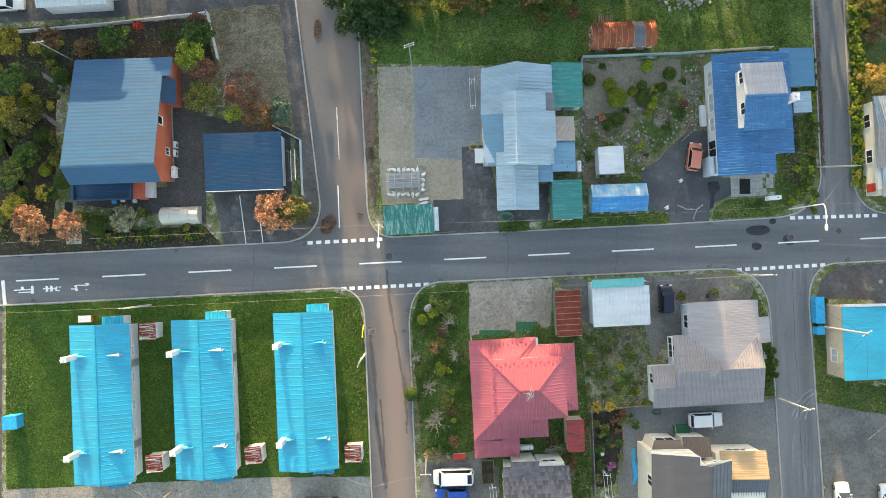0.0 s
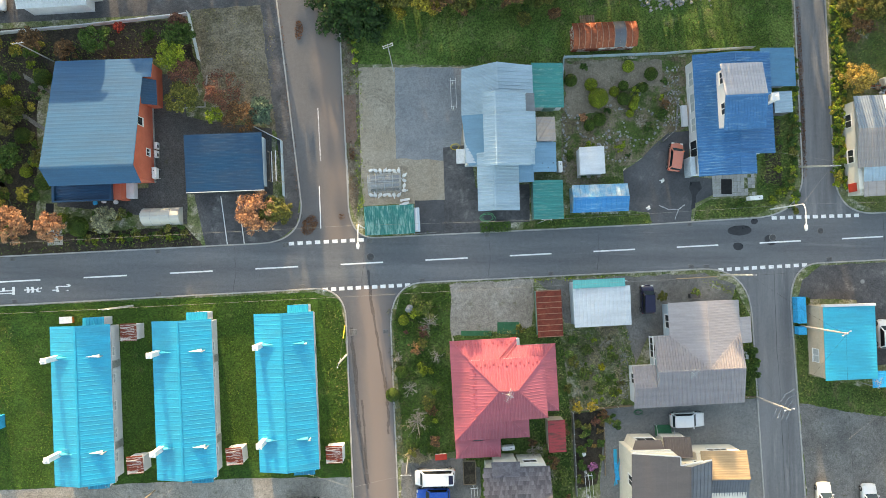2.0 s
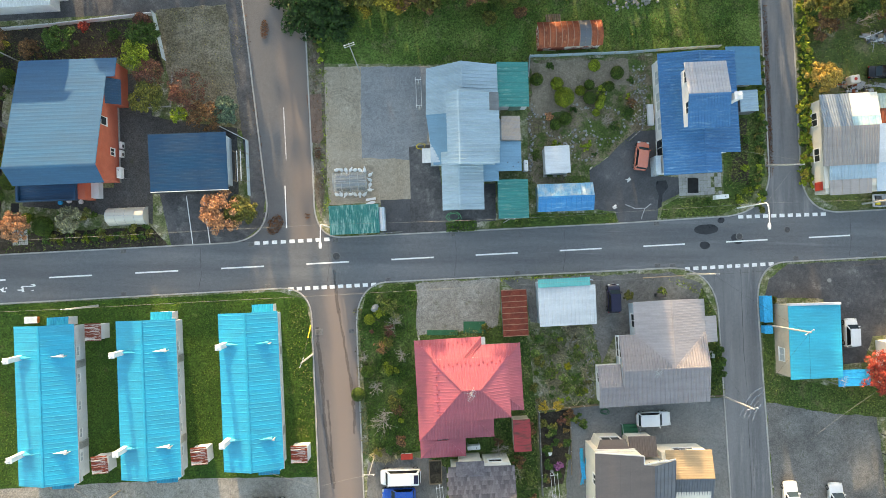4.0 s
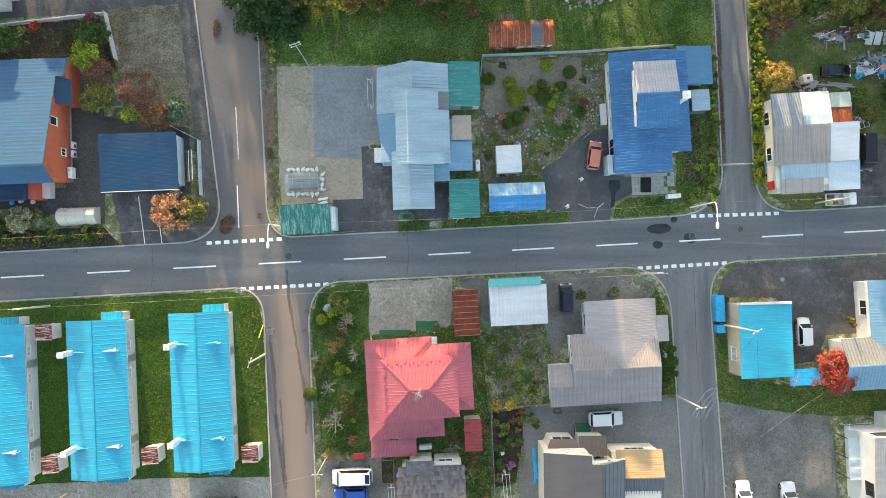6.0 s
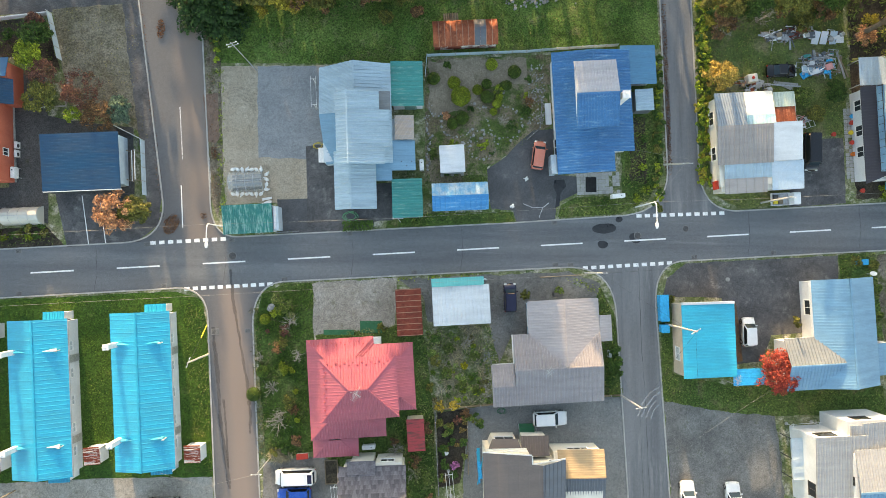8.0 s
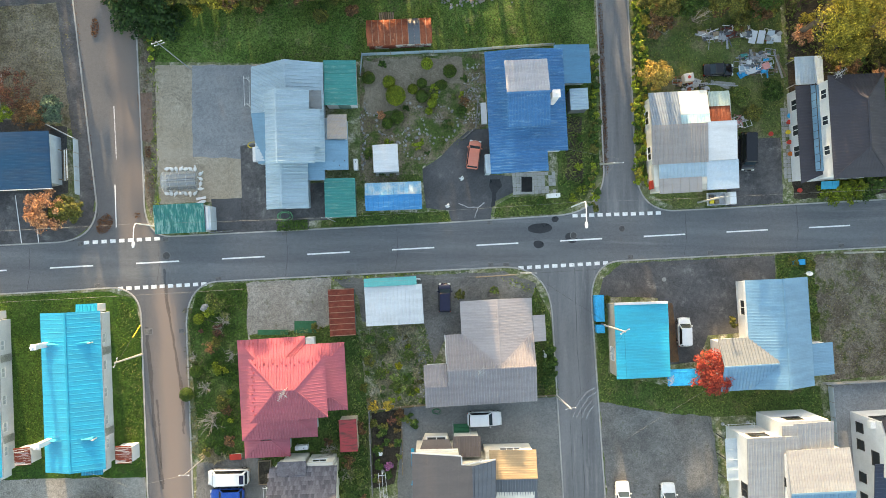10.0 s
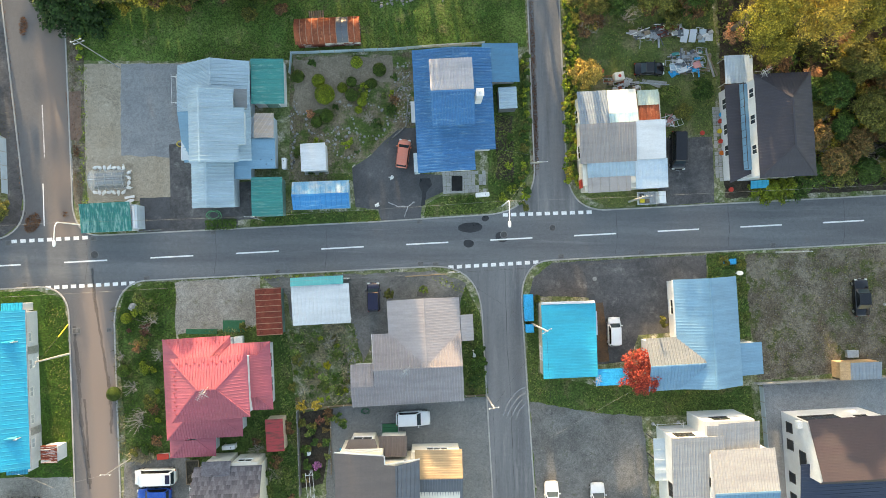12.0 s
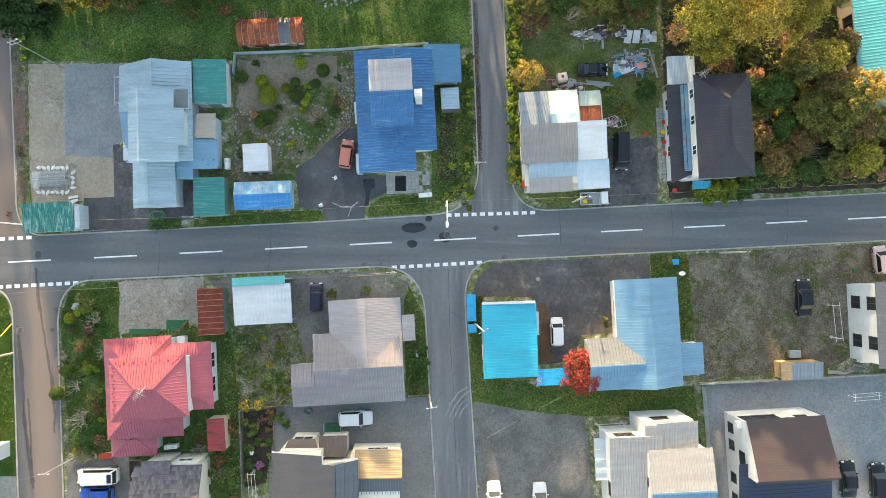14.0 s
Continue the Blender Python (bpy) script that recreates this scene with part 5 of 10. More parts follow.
# ---- dark two-storey house ----
h = thing("house", "two-storey house with dark plum hipped roof and white walls", "house", 74.0, 15.0, 0, 2.6)
walls(h, -3.0, 2.9, -5.4, 5.4, 0, 5.7, W_WHITE)
hip(h, -3.25, 3.15, -5.8, 5.8, 5.75, 7.4, (0, -2.6), (0, 2.6), R_DARK, 0.34)
walls(h, -4.6, -3.0, -5.3, 5.3, 0, 2.7, W_WHITE, "lean_to_wall")
facet(h, [(-5.15, -5.9, 2.75), (-5.15, 5.5, 2.75), (-3.0, 5.5, 3.5), (-3.0, -5.0, 3.5)], R_DARK, 0.34, "lean_to_roof")
bm = bmesh.new()
box(bm, -3.9, -3.02, -4.6, 5.3, 3.62, 3.72)
part("balcony_floor", bm, R_LIGHTBLUE2, h)
bm = bmesh.new()
for k in range(12):
    beam(bm, (-3.9, -4.5 + k * 0.88, 3.7), (-3.9, -4.5 + k * 0.88, 4.6), 0.04)
beam(bm, (-3.9, -4.6, 4.6), (-3.9, 5.3, 4.6), 0.06)
part("balcony_rail", bm, IRON, h)
for yy in (4.0, 1.0, -2.4):
    window(h, -3.0, yy, 4.0, 1.1, 1.1, "w", FRAME)
for yy in (3.6, 0.6, -1.9):
    window(h, -4.6, yy, 0.8, 1.3, 1.2, "w", FRAME)
window(h, 0, -5.4, 3.6, 1.8, 1.1, "s")
mono(h, -2.5, -0.4, -6.6, -5.7, 2.2, 2.2, 2.35, 2.35, R_CYAN, 0.5, name="awning")
s = thing("carport", "lean-to carport with pale translucent roof", "carport", 70.5, 22.2, 0, 2)
mono(s, -1.6, 1.6, -1.6, 1.7, 2.3, 2.5, 2.5, 2.3, PVC, 0.32, along=(0, 1, 0))
for xx in (-1.4, 1.4):
    for yy in (-1.4, 1.5):
        bm = bmesh.new()
        beam(bm, (xx, yy, 0), (xx, yy, 2.3), 0.09)
        part("post", bm, GALV, s)


# ---- teal-roofed building among the trees ----
h = thing("building", "long building with bright teal ribbed metal roof behind trees", "building", 97.5, 25.5, 0, 4)
walls(h, -6.5, 8, -7, 12, 0, 4.2, W_BEIGE)
hip(h, -7.6, 8.5, -7.8, 12.5, 4.3, 6.6, (-0.5, -1.0), (-0.5, 7.0), R_TEAL2, 0.36)
for yy in (-1.0, 3.0, 6.5):
    window(h, -6.5, yy, 1.0, 1.8, 1.6, "w", FRAME_DARK)
    window(h, -6.5, yy, 3.0, 1.6, 0.9, "w", FRAME_DARK)


# ---- brown two-storey house ----
h = thing("house", "cream two-storey house with brown main roof and tan lower roof", "house", 30.8, -25.6, 0, 0.5)
walls(h, -6.3, 2.1, -6.2, 3.3, 0, 4.5, W_CREAM)
walls(h, -6.3, -0.3, -6.2, 3.3, 4.5, 5.35, W_CREAM, "upper_wall")
walls(h, -0.3, 2.1, 0.5, 3.5, 4.5, 5.1, W_CREAM, "upper_wall")
walls(h, -6.3, -1.6, 3.3, 4.65, 0, 5.95, W_CREAM, "north_wall")
facet(h, [(-6.7, 4.95, 6.15), (-1.4, 4.5, 6.12), (-1.37, 3.56, 6.06), (-0.1, 3.4, 6.05), (0.0, -6.5, 5.41), (-6.6, -6.5, 5.41)], R_BROWN, 1.1, rib_h=0.01, rib_w=0.05)
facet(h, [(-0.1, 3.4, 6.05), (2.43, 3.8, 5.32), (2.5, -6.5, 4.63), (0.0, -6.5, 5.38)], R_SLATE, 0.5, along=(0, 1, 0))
cap(h, (-0.1, 3.4, 6.05), (0.0, -6.5, 5.4), R_SLATE, 0.14)
for p, q in (((-6.75, 5.0, 6.05), (-1.4, 4.56, 6.02)), ((-1.33, 4.5, 6.02), (-1.3, 3.6, 5.96)), ((-1.3, 3.55, 5.96), (2.45, 3.88, 5.22))):
    bm = bmesh.new()
    beam(bm, p, q, 0.12, 0.14)
    part("eaves_board", bm, WHITE, h)
for zz in (4.1, 4.9):
    bm = bmesh.new()
    box(bm, -6.2, -1.7, 4.66, 4.8, zz, zz + 0.1)
    part("gutter", bm, WHITE, h)
# bay with its canted sides and small roof
bm = bmesh.new()
prism(bm, [(-5.7, 4.65), (-2.4, 4.65), (-2.7, 5.5), (-5.3, 5.5)], 0, 3.5)
part("bay_wall", bm, W_CREAM, h)
facet(h, [(-5.9, 4.66, 3.85), (-2.2, 4.66, 3.85), (-2.55, 5.7, 3.55), (-5.45, 5.7, 3.55)], R_BROWN, 0.0, "bay_roof")
window(h, -4.0, 5.5, 1.9, 2.2, 1.3, "n")
walls(h, -1.9, 0.8, 3.5, 5.6, 0, 3.1, W_CREAM, "porch_wall")
mono(h, -2.15, 1.0, 3.75, 5.9, 3.75, 3.75, 3.15, 3.15, R_BROWN, 0.3, name="porch_roof")
for xx in (0.9, 1.6):
    window(h, xx, 3.5, 4.35, 0.45, 0.5, "n", FRAME, sashes=1)
walls(h, 1.5, 6.9, -5.5, 4.1, 0, 3.4, W_CREAM, "side_wall", ("x", 1.45, 4.1))
# lower gable: tan north slope, slate-grey south slope
facet(h, [(1.9, 4.4, 3.6), (7.2, 4.4, 3.6), (7.2, 1.45, 4.35), (1.9, 1.45, 4.35)], R_TAN, 0.26, rib_h=0.012, rib_w=0.06, along=(1, 0, 0))
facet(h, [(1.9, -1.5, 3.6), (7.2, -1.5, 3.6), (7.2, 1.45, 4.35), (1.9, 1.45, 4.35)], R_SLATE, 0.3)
cap(h, (1.9, 1.45, 4.35), (7.2, 1.45, 4.35), R_TAN, 0.14)
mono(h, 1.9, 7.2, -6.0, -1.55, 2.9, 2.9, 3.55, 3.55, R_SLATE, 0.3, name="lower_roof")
window(h, 4.4, 4.1, 1.9, 2.4, 0.8, "n", FRAME, sashes=3)
window(h, -6.3, 1.5, 3.6, 1.2, 1.4, "w")
window(h, -6.3, -1.5, 3.6, 1.6, 1.4, "w")


# ---- small shingled house ----
h = thing("house", "small house with weathered grey shingled roof", "house", 12.0, -26.2, 0, 1.5)
walls(h, -3.4, 3.4, -3.5, 3.2, 0, 3.4, W_CREAM, "wall", ("x", -0.5, 4.9))
gable(h, -3.8, 3.7, -4.2, 3.4, 3.5, 5.1, SHINGLE, "x", 0, at=0.5)
walls(h, -2.5, 0.0, 2.6, 3.9, 0, 3.4, W_CREAM, "bay_wall")
mono(h, -2.9, 0.3, 2.6, 4.0, 4.0, 4.0, 3.6, 3.6, SHINGLE, 0.0, name="bay_roof")
walls(h, 0.3, 3.2, 2.9, 3.7, 0, 3.4, W_CREAM, "bay_wall")
window(h, 1.6, 3.7, 2.2, 1.6, 0.9, "n")


me = bpy.data.meshes.new("shingle")
bm = bmesh.new()
box(bm, 0.005, 0.3, 0.0, 0.5, 0, 0.025)
bm.to_mesh(me)
bm.free()
me.materials.append(SHINGLE)
rng = np.random.default_rng(8)
for row in range(9):
    for col in range(25):
        s = new("shingle", me)
        s.parent = h
        yy = 3.35 - row * 0.42
        x0 = -3.8 + col * 0.3 - 0.15 * (row % 2)
        s.matrix_basis = pose(x0, yy - 0.55, 3.5 + (3.4 - yy + 0.55) * 0.4211 + 0.03 + rng.random() * 0.02, -21, 0, 0)


# ---- pale two-storey house in the south-east ----
h = thing("house", "white two-storey house with pale grey stepped metal roofs", "house", 66.0, -22.8, 0, 2.2)
walls(h, -4.7, 0.5, -5.0, 3.3, 0, 5.3, W_WHITE)
mono(h, -5.1, 0.8, -5.0, 3.5, 5.35, 5.35, 5.9, 5.9, R_SILVER, 0.3)
walls(h, -1.0, 4.6, 1.8, 4.9, 0, 5.0, W_WHITE, "wing_wall")
mono(h, -1.0, 0.2, 1.4, 4.6, 5.35, 5.6, 5.85, 5.6, R_SILVER, 0.3, along=(0, 1, 0))
mono(h, 0.2, 5.0, 1.4, 4.8, 5.6, 5.1, 5.35, 5.85, R_SILVER, 0.3, along=(0, 1, 0))
walls(h, -1.0, 5.9, -5.0, 1.6, 0, 6.0, W_WHITE, "main_wall")
gable(h, -0.9, 6.2, -5.8, 2.0, 6.0, 6.7, R_LIGHTBLUE2, "x", 0.3, at=0.42, mat2=R_SILVER)
window(h, -3.0, 3.3, 3.6, 2.2, 1.2, "n", FRAME_DARK)
window(h, 1.2, 4.9, 3.4, 2.0, 1.2, "n", FRAME_DARK)
window(h, -4.7, -2.8, 3.4, 1.6, 1.3, "w", FRAME_DARK)
window(h, -1.0, -1.5, 5.2, 1.0, 0.7, "w", FRAME_DARK)
bm = bmesh.new()
box(bm, -6.0, -4.7, -2.2, 2.6, 2.5, 2.6)
for k in range(5):
    beam(bm, (-6.0, -2.1 + k * 1.15, 2.7), (-4.7, -2.1 + k * 1.15, 2.7), 0.06)
part("terrace_roof", bm, PVC, h)
bm = bmesh.new()
for yy in (-2.1, 0.2, 2.5):
    beam(bm, (-5.9, yy, 0), (-5.9, yy, 2.5), 0.09)
part("terrace_posts", bm, FRAME_DARK, h)


# ---- white house with the large umber roof ----
h = thing("house", "tall white rendered house with large umber roof and navy lower roof", "house", 81.0, -22.5, 0, 3.0)
walls(h, -4.6, 4.6, -6.8, 4.7, 0, 4.1, W_WHITE)
facet(h, [(-4.5, 5.0, 5.3), (4.3, 5.0, 5.3), (4.2, -1.1, 7.8), (-4.75, -1.0, 7.8)], R_UMBER, 0.3, rib_h=0.004, along=(1, 0, 0))
facet(h, [(-4.75, -1.0, 7.8), (4.2, -1.1, 7.8), (4.2, -1.6, 7.1), (-4.75, -1.5, 7.1)], R_UMBER, 0.0)
bm = bmesh.new()
pro = [(4.7, 4.1), (4.7, 5.2), (-1.05, 7.66), (-1.4, 7.0), (-1.4, 4.1)]
a, b = [[bm.verts.new((x, y, z)) for y, z in pro] for x in (-4.6, 4.2)]
bm.faces.new(a)
bm.faces.new(b)
for k in range(5):
    bm.faces.new((a[k], b[k], b[(k + 1) % 5], a[(k + 1) % 5]))
part("gable_wall", bm, W_WHITE, h)
mono(h, -5.6, 4.9, -7.6, 0.1, 4.3, 4.3, 5.25, 5.25, R_NAVY2, 0.42, name="lower_roof", along=(1, 0, 0))
for yy, zz, ww in ((3.2, 1.1, 1.2), (1.2, 1.1, 1.2), (0.3, 3.5, 1.7), (-2.6, 1.1, 1.2), (-5.0, 1.1, 1.2)):
    window(h, -4.6, yy, zz, ww, 1.15, "w", FRAME_DARK, sashes=1)
window(h, -2.2, 4.7, 2.9, 4.2, 1.9, "n", FRAME_DARK, sashes=3)
window(h, 2.3, 4.7, 3.8, 1.4, 0.8, "n", FRAME_DARK)
bm = bmesh.new()
rbox(bm, -5.2, -4.6, 3.8, 4.6, 3.8, 4.4, 0.04)
part("air_conditioner", bm, WHITE, h)


# ---- white house at the far end ----
h = thing("house", "white two-storey house with blue-grey roof", "house", 96.0, -7.0, 0, 2.0)
walls(h, -4.6, 5, -4.6, 4.3, 0, 5.4, W_WHITE)
gable(h, -5.0, 5.4, -5.0, 4.7, 5.5, 7.0, R_SLATE, "y", 0.3)
for yy, zz in ((2.2, 3.6), (-2.3, 3.6), (2.2, 0.9), (-2.3, 0.9)):
    window(h, -4.6, yy, zz, 1.5, 1.4, "w", FRAME_DARK)


# ---- building beyond the lane ----
h = thing("house", "tall white building with pale roof beyond the lane", "building", -41.3, 34.0, 0, 4)
walls(h, -4.6, 4.6, -3.2, 4.5, 0, 6.2, W_WHITE)
mono(h, -5.0, 5.0, -3.7, 5.0, 6.3, 6.3, 7.2, 7.2, R_WHITE, 0.4)
walls(h, -3.5, 3.6, -4.4, -3.2, 0, 2.6, W_WHITE, "porch_wall")
mono(h, -3.9, 4.0, -4.7, -3.2, 2.7, 2.7, 3.1, 3.1, R_WHITE, 0.4, name="porch_roof")
for xx in (-2.5, 0.5, 3.0):
    window(h, xx, -3.2, 3.8, 1.5, 1.2, "s")

# ---- plots: lawns, gravel, yards ----
GRAVEL_DRIVE = surface("driveway_gravel", (0.066, 0.065, 0.064), (0.092, 0.09, 0.086), (0.06, 0.06, 0.04), big=0.3, small=7, rough=0.95, bump=0.9, bump_scale=9, spread=0.36, spots=(0.6, 0.72), spot_scale=0.6)
GRAVEL_DARK = surface("dark_gravel", (0.125, 0.12, 0.112), (0.205, 0.198, 0.186), (0.09, 0.09, 0.058), big=0.3, small=8, rough=0.95, bump=0.9, bump_scale=9, spread=0.32, spots=(0.58, 0.7), spot_scale=0.6)
GARDEN_DIRT = surface("garden_dirt", (0.24, 0.195, 0.14), (0.14, 0.112, 0.07), (0.07, 0.11, 0.027), big=0.3, small=5.5, rough=0.95, bump=0.9, spread=0.4, spots=(0.46, 0.56), spot_scale=0.35)
SUN_STRIP = surface("sun_warm_asphalt", (0.15, 0.085, 0.045), (0.1, 0.065, 0.045), None, big=0.8, small=8, rough=0.85, bump=0.2)

LAWN_W = [(-49.5, -5.0), (-11.5, -3.3), (-8.6, -4.2), (-7.9, -7.0), (-7.0, -25.0), (-20, -25.0), (-49.1, -26.2)]
sheet("lawn", LAWN_W, 0.03, LAWN_GREEN, "mown green lawn between the row houses, patchy and yellowing", "grass", 0.12)
sheet("gravel_lane", [(-49.5, -25.6), (-15, -24.9), (-7.1, -24.9), (-6.8, -33), (-49.6, -33)], 0.024, GRAVEL, "grey gravel lane behind the row houses", "gravel", 0.3)
GARDEN_E = [(-2.2, -7.0), (-1.4, -3.6), (1.2, -2.45), (4.5, -2.3), (4.6, -8.6), (5.2, -22.0), (-0.9, -23.4)]
sheet("garden_ground", GARDEN_E, 0.03, GRASS_GROUND, "rough grass and weeds of an overgrown corner garden", "grass", 0.15)
sheet("gravel_yard", [(-1.2, -23.4), (5.6, -22.8), (8, -24), (8, -33), (-1.3, -33)], 0.026, GRAVEL_DARK, "dark gravel parking place", "gravel", 0.3)
sheet("gravel_yard", [(4.55, -2.35), (14.5, -1.85), (14.2, -7.6), (9, -8.2), (4.6, -8.6)], 0.034, GRAVEL, "pale brown gravel forecourt of the red house", "gravel", 0.25)
LAWN_RED = [(4.9, -8.5), (14.4, -7.4), (17.7, -8.5), (18.7, -17.5), (19, -33), (8, -33), (8, -24), (5.3, -22.5)]
sheet("lawn", LAWN_RED, 0.022, GRASS_GROUND, "dark damp grass round the red house", "grass", 0.2)
PLOT_MID = [(17.7, -8.0), (25.6, -7.4), (26.2, -12), (25, -16.9), (18.9, -17.4)]
sheet("garden_ground", PLOT_MID, 0.028, WEED_GROUND, "overgrown vegetable plot with bare patches", "garden", 0.25)
sheet("gravel_yard", [(14.6, -1.95), (34.8, -1.15), (38.6, -2.6), (39.7, -6.0), (38.2, -9.0), (28.0, -8.8), (26.5, -12.0), (25.4, -7.3), (18.0, -7.1), (17.6, -4)], 0.032, GRAVEL_DARK, "dark gravel forecourt with damp patches", "gravel", 0.25)
sheet("grass_verge", [(38.6, -2.9), (40.3, -6.2), (41.2, -15.7), (38.3, -15.8), (38.0, -5.0)], 0.036, GRASS_GROUND, "grass verge beside the lane", "grass", 0.1)
sheet("gravel_yard", [(22.8, -17.2), (26, -16.9), (41.3, -16.0), (41.8, -33), (21.8, -33), (22.6, -20.4)], 0.03, GRAVEL_YARD, "grey gravel yard behind the house", "gravel", 0.15)
sheet("garden_ground", [(19.1, -17.7), (23, -17.3), (22.7, -20.5), (21.9, -26), (19.3, -26.5)], 0.034, SOIL, "small flower bed of dark soil", "garden", 0.15)

LOT_SAND = [(-6.5, 23.4), (6.0, 23.5), (6.8, 13.2), (4.2, 7.4), (-5.7, 6.9), (-6.1, 11)]
sheet("gravel_lot", LOT_SAND, 0.028, SAND, "sandy gravel parking lot with wheel marks", "gravel", 0.2)
sheet("gravel_patch", [(-2.0, 23.4), (6.0, 23.4), (5.9, 14), (4.8, 12.3), (-1.9, 12.5)], 0.036, GRAVEL_GREY, "fresh blue-grey gravel spread on the lot", "gravel", 0.15)
sheet("driveway", [(3.7, 13.8), (6.9, 14.2), (7.6, 9), (14, 9.5), (14, 5.0), (11.8, 4.9), (11.8, 4.0), (3.7, 3.5), (0.7, 3.4), (0.6, 7.5), (3.9, 7.6)], 0.044, ASPHALT_YARD, "worn asphalt driveway beside the pale blue house", "driveway", 0.08)
sheet("asphalt_patch", [(0.3, 7.5), (3.8, 7.6), (3.9, 4.0), (0.8, 3.7)], 0.05, ASPHALT_DARK, "darker square of new asphalt", "driveway", 0.06)
sheet("roadside_strip", [(-8.75, 33), (-7.4, 7.5), (-6.6, 5.4), (-6.0, 11), (-6.4, 24), (-7.2, 33)], 0.03, DIRT, "dirt strip along the street with leaf litter", "verge", 0.12)
LAWN_N = [(-7.0, 33), (-6.4, 23.8), (6, 23.7), (17.8, 23.9), (18.2, 24.6), (33.5, 25.2), (46, 25.6), (45.8, 36), (-7.3, 36)]
sheet("lawn", LAWN_N, 0.024, MEADOW, "rough green meadow behind the houses", "grass", 0.2)
GARDEN_C = [(17.9, 24.3), (33.0, 24.9), (32.6, 16.2), (29.6, 14), (25.2, 11.3), (25.2, 9.6), (17.8, 9.3)]
sheet("garden_ground", GARDEN_C, 0.03, GARDEN_DIRT, "gravelly garden soil between clipped shrubs", "garden", 0.2)
sheet("driveway", [(25.2, 11), (27.5, 12.6), (29, 14.2), (30.8, 15.7), (33.2, 15.9), (33.2, 10.4), (35.9, 10.2), (36, 8.2), (33.6, 7), (33.3, 4.9), (28.7, 4.7), (28.3, 6.1), (25.6, 6.4)], 0.046, ASPHALT_DARK, "dark asphalt driveway with cracks and damp marks", "driveway", 0.08)
GARDEN_SAND = surface("sandy_soil", (0.26, 0.218, 0.165), (0.205, 0.17, 0.125), (0.13, 0.115, 0.07), big=0.35, small=7, rough=0.95, bump=0.7, spread=0.25, spots=(0.55, 0.7), spot_scale=0.6)
sheet("garden_soil", [(18.2, 24.0), (30.0, 24.6), (29.9, 21.3), (27.2, 21.7), (24.6, 20.3), (23.0, 18.6), (20.6, 17.8), (19.2, 17.0), (18.4, 18.5)], 0.036, GARDEN_SAND, "bare sandy soil swept clean round the shrubs", "garden", 0.5)
VERGE_C = [(13.2, 4.1), (28.5, 4.75), (28.2, 6.0), (18.2, 5.8), (13.4, 4.9)]
sheet("grass_verge", VERGE_C, 0.04, GRASS_GROUND, "narrow grass verge behind the kerb", "grass", 0.08)
LAWN_BLUE = [(33.6, 5.3), (41, 5.7), (44.4, 7.2), (46.4, 10.8), (45.9, 24.8), (41.2, 20), (41.4, 12), (41.4, 7.8), (35.8, 7.7), (34, 6.8)]
sheet("lawn", LAWN_BLUE, 0.03, GRASS_GROUND, "weedy lawn round the blue house", "grass", 0.12)
sheet("soil_bed", [(42.2, 17.4), (44.2, 17.2), (44.4, 9.4), (42.4, 9.6)], 0.038, SOIL, "bare dark soil bed", "garden", 0.3)
LAWN_NE = [(50.4, 35), (51.1, 10.6), (52.6, 8.0), (55.4, 6.3), (62, 6.8), (62.4, 14.8), (68.6, 15.2), (69, 26), (68, 35)]
sheet("lawn", LAWN_NE, 0.028, YARD_GREEN, "grass round the patchwork-roofed house", "grass", 0.15)
sheet("driveway", [(61.9, 14.6), (68.3, 14.8), (68.5, 6.9), (61.6, 6.5)], 0.04, ASPHALT_YARD, "black asphalt parking place with scuffs", "driveway", 0.12)
sheet("woodland_floor", [(69, 35), (69.8, 8.6), (69.8, 7.4), (112, 9.6), (112, 36)], 0.02, SOIL, "shaded leaf-strewn ground under the trees", "ground", 0.3)
sheet("forecourt", [(45.9, -5), (46.7, -2), (49, -0.25), (67.4, 0.6), (67.4, -2.3), (62.6, -2.6), (63, -8.6), (59.2, -8.9), (58, -12), (53.3, -12.4), (53.3, -4.4), (47.4, -4.2)], 0.03, ASPHALT_YARD, "cracked grey asphalt forecourt", "driveway", 0.1)
# orange-brown strip beside the house: low sun put into the colour
sheet("rusty_strip", [(54.0, -5.0), (54.9, -5.0), (55.7, -12), (53.6, -12)], 0.038, SUN_STRIP, "strip of asphalt painted orange-brown for low sun", "driveway", 0.15)
LAWN_SE = [(45.7, -4.8), (47.0, -4.4), (47.3, -13.3), (53.6, -14.7), (58, -14.7), (63, -15), (72.6, -15.1), (73.5, -24), (71, -18), (60, -18.6), (53, -17.9), (46.0, -16.6)]
sheet("lawn", LAWN_SE, 0.034, GRASS_GROUND, "rough lawn behind the cyan-roofed house", "grass", 0.2)
sheet("gravel_lot", [(46.2, -16.6), (53, -17.7), (59.5, -18.3), (61, -33), (47.1, -33)], 0.028, GRAVEL_DARK, "grey gravel parking lot with worn patches", "gravel", 0.35)
sheet("dirt_yard", [(72.3, 0.8), (96, 2.05), (104, 2.4), (104, -3), (91.2, -12), (88, -13.3), (73.4, -14.3), (72.8, -9), (70.2, -2)], 0.026, DIRT, "bare dirt yard with moss and tyre marks", "yard", 0.2)
STRIP_E = [(67.5, 0.7), (72.0, 0.9), (72.7, -9.5), (70.2, -9.5), (69.9, -2.2), (67.6, -2.2)]
sheet("grass_verge", STRIP_E, 0.036, GRASS_GROUND, "strip of long dry grass", "grass", 0.15)
sheet("gravel_yard", [(74.0, -14.9), (104, -13.4), (104, -33), (74.4, -33)], 0.03, GRAVEL_GREY, "blue-grey gravel yard of the white house", "gravel", 0.1)

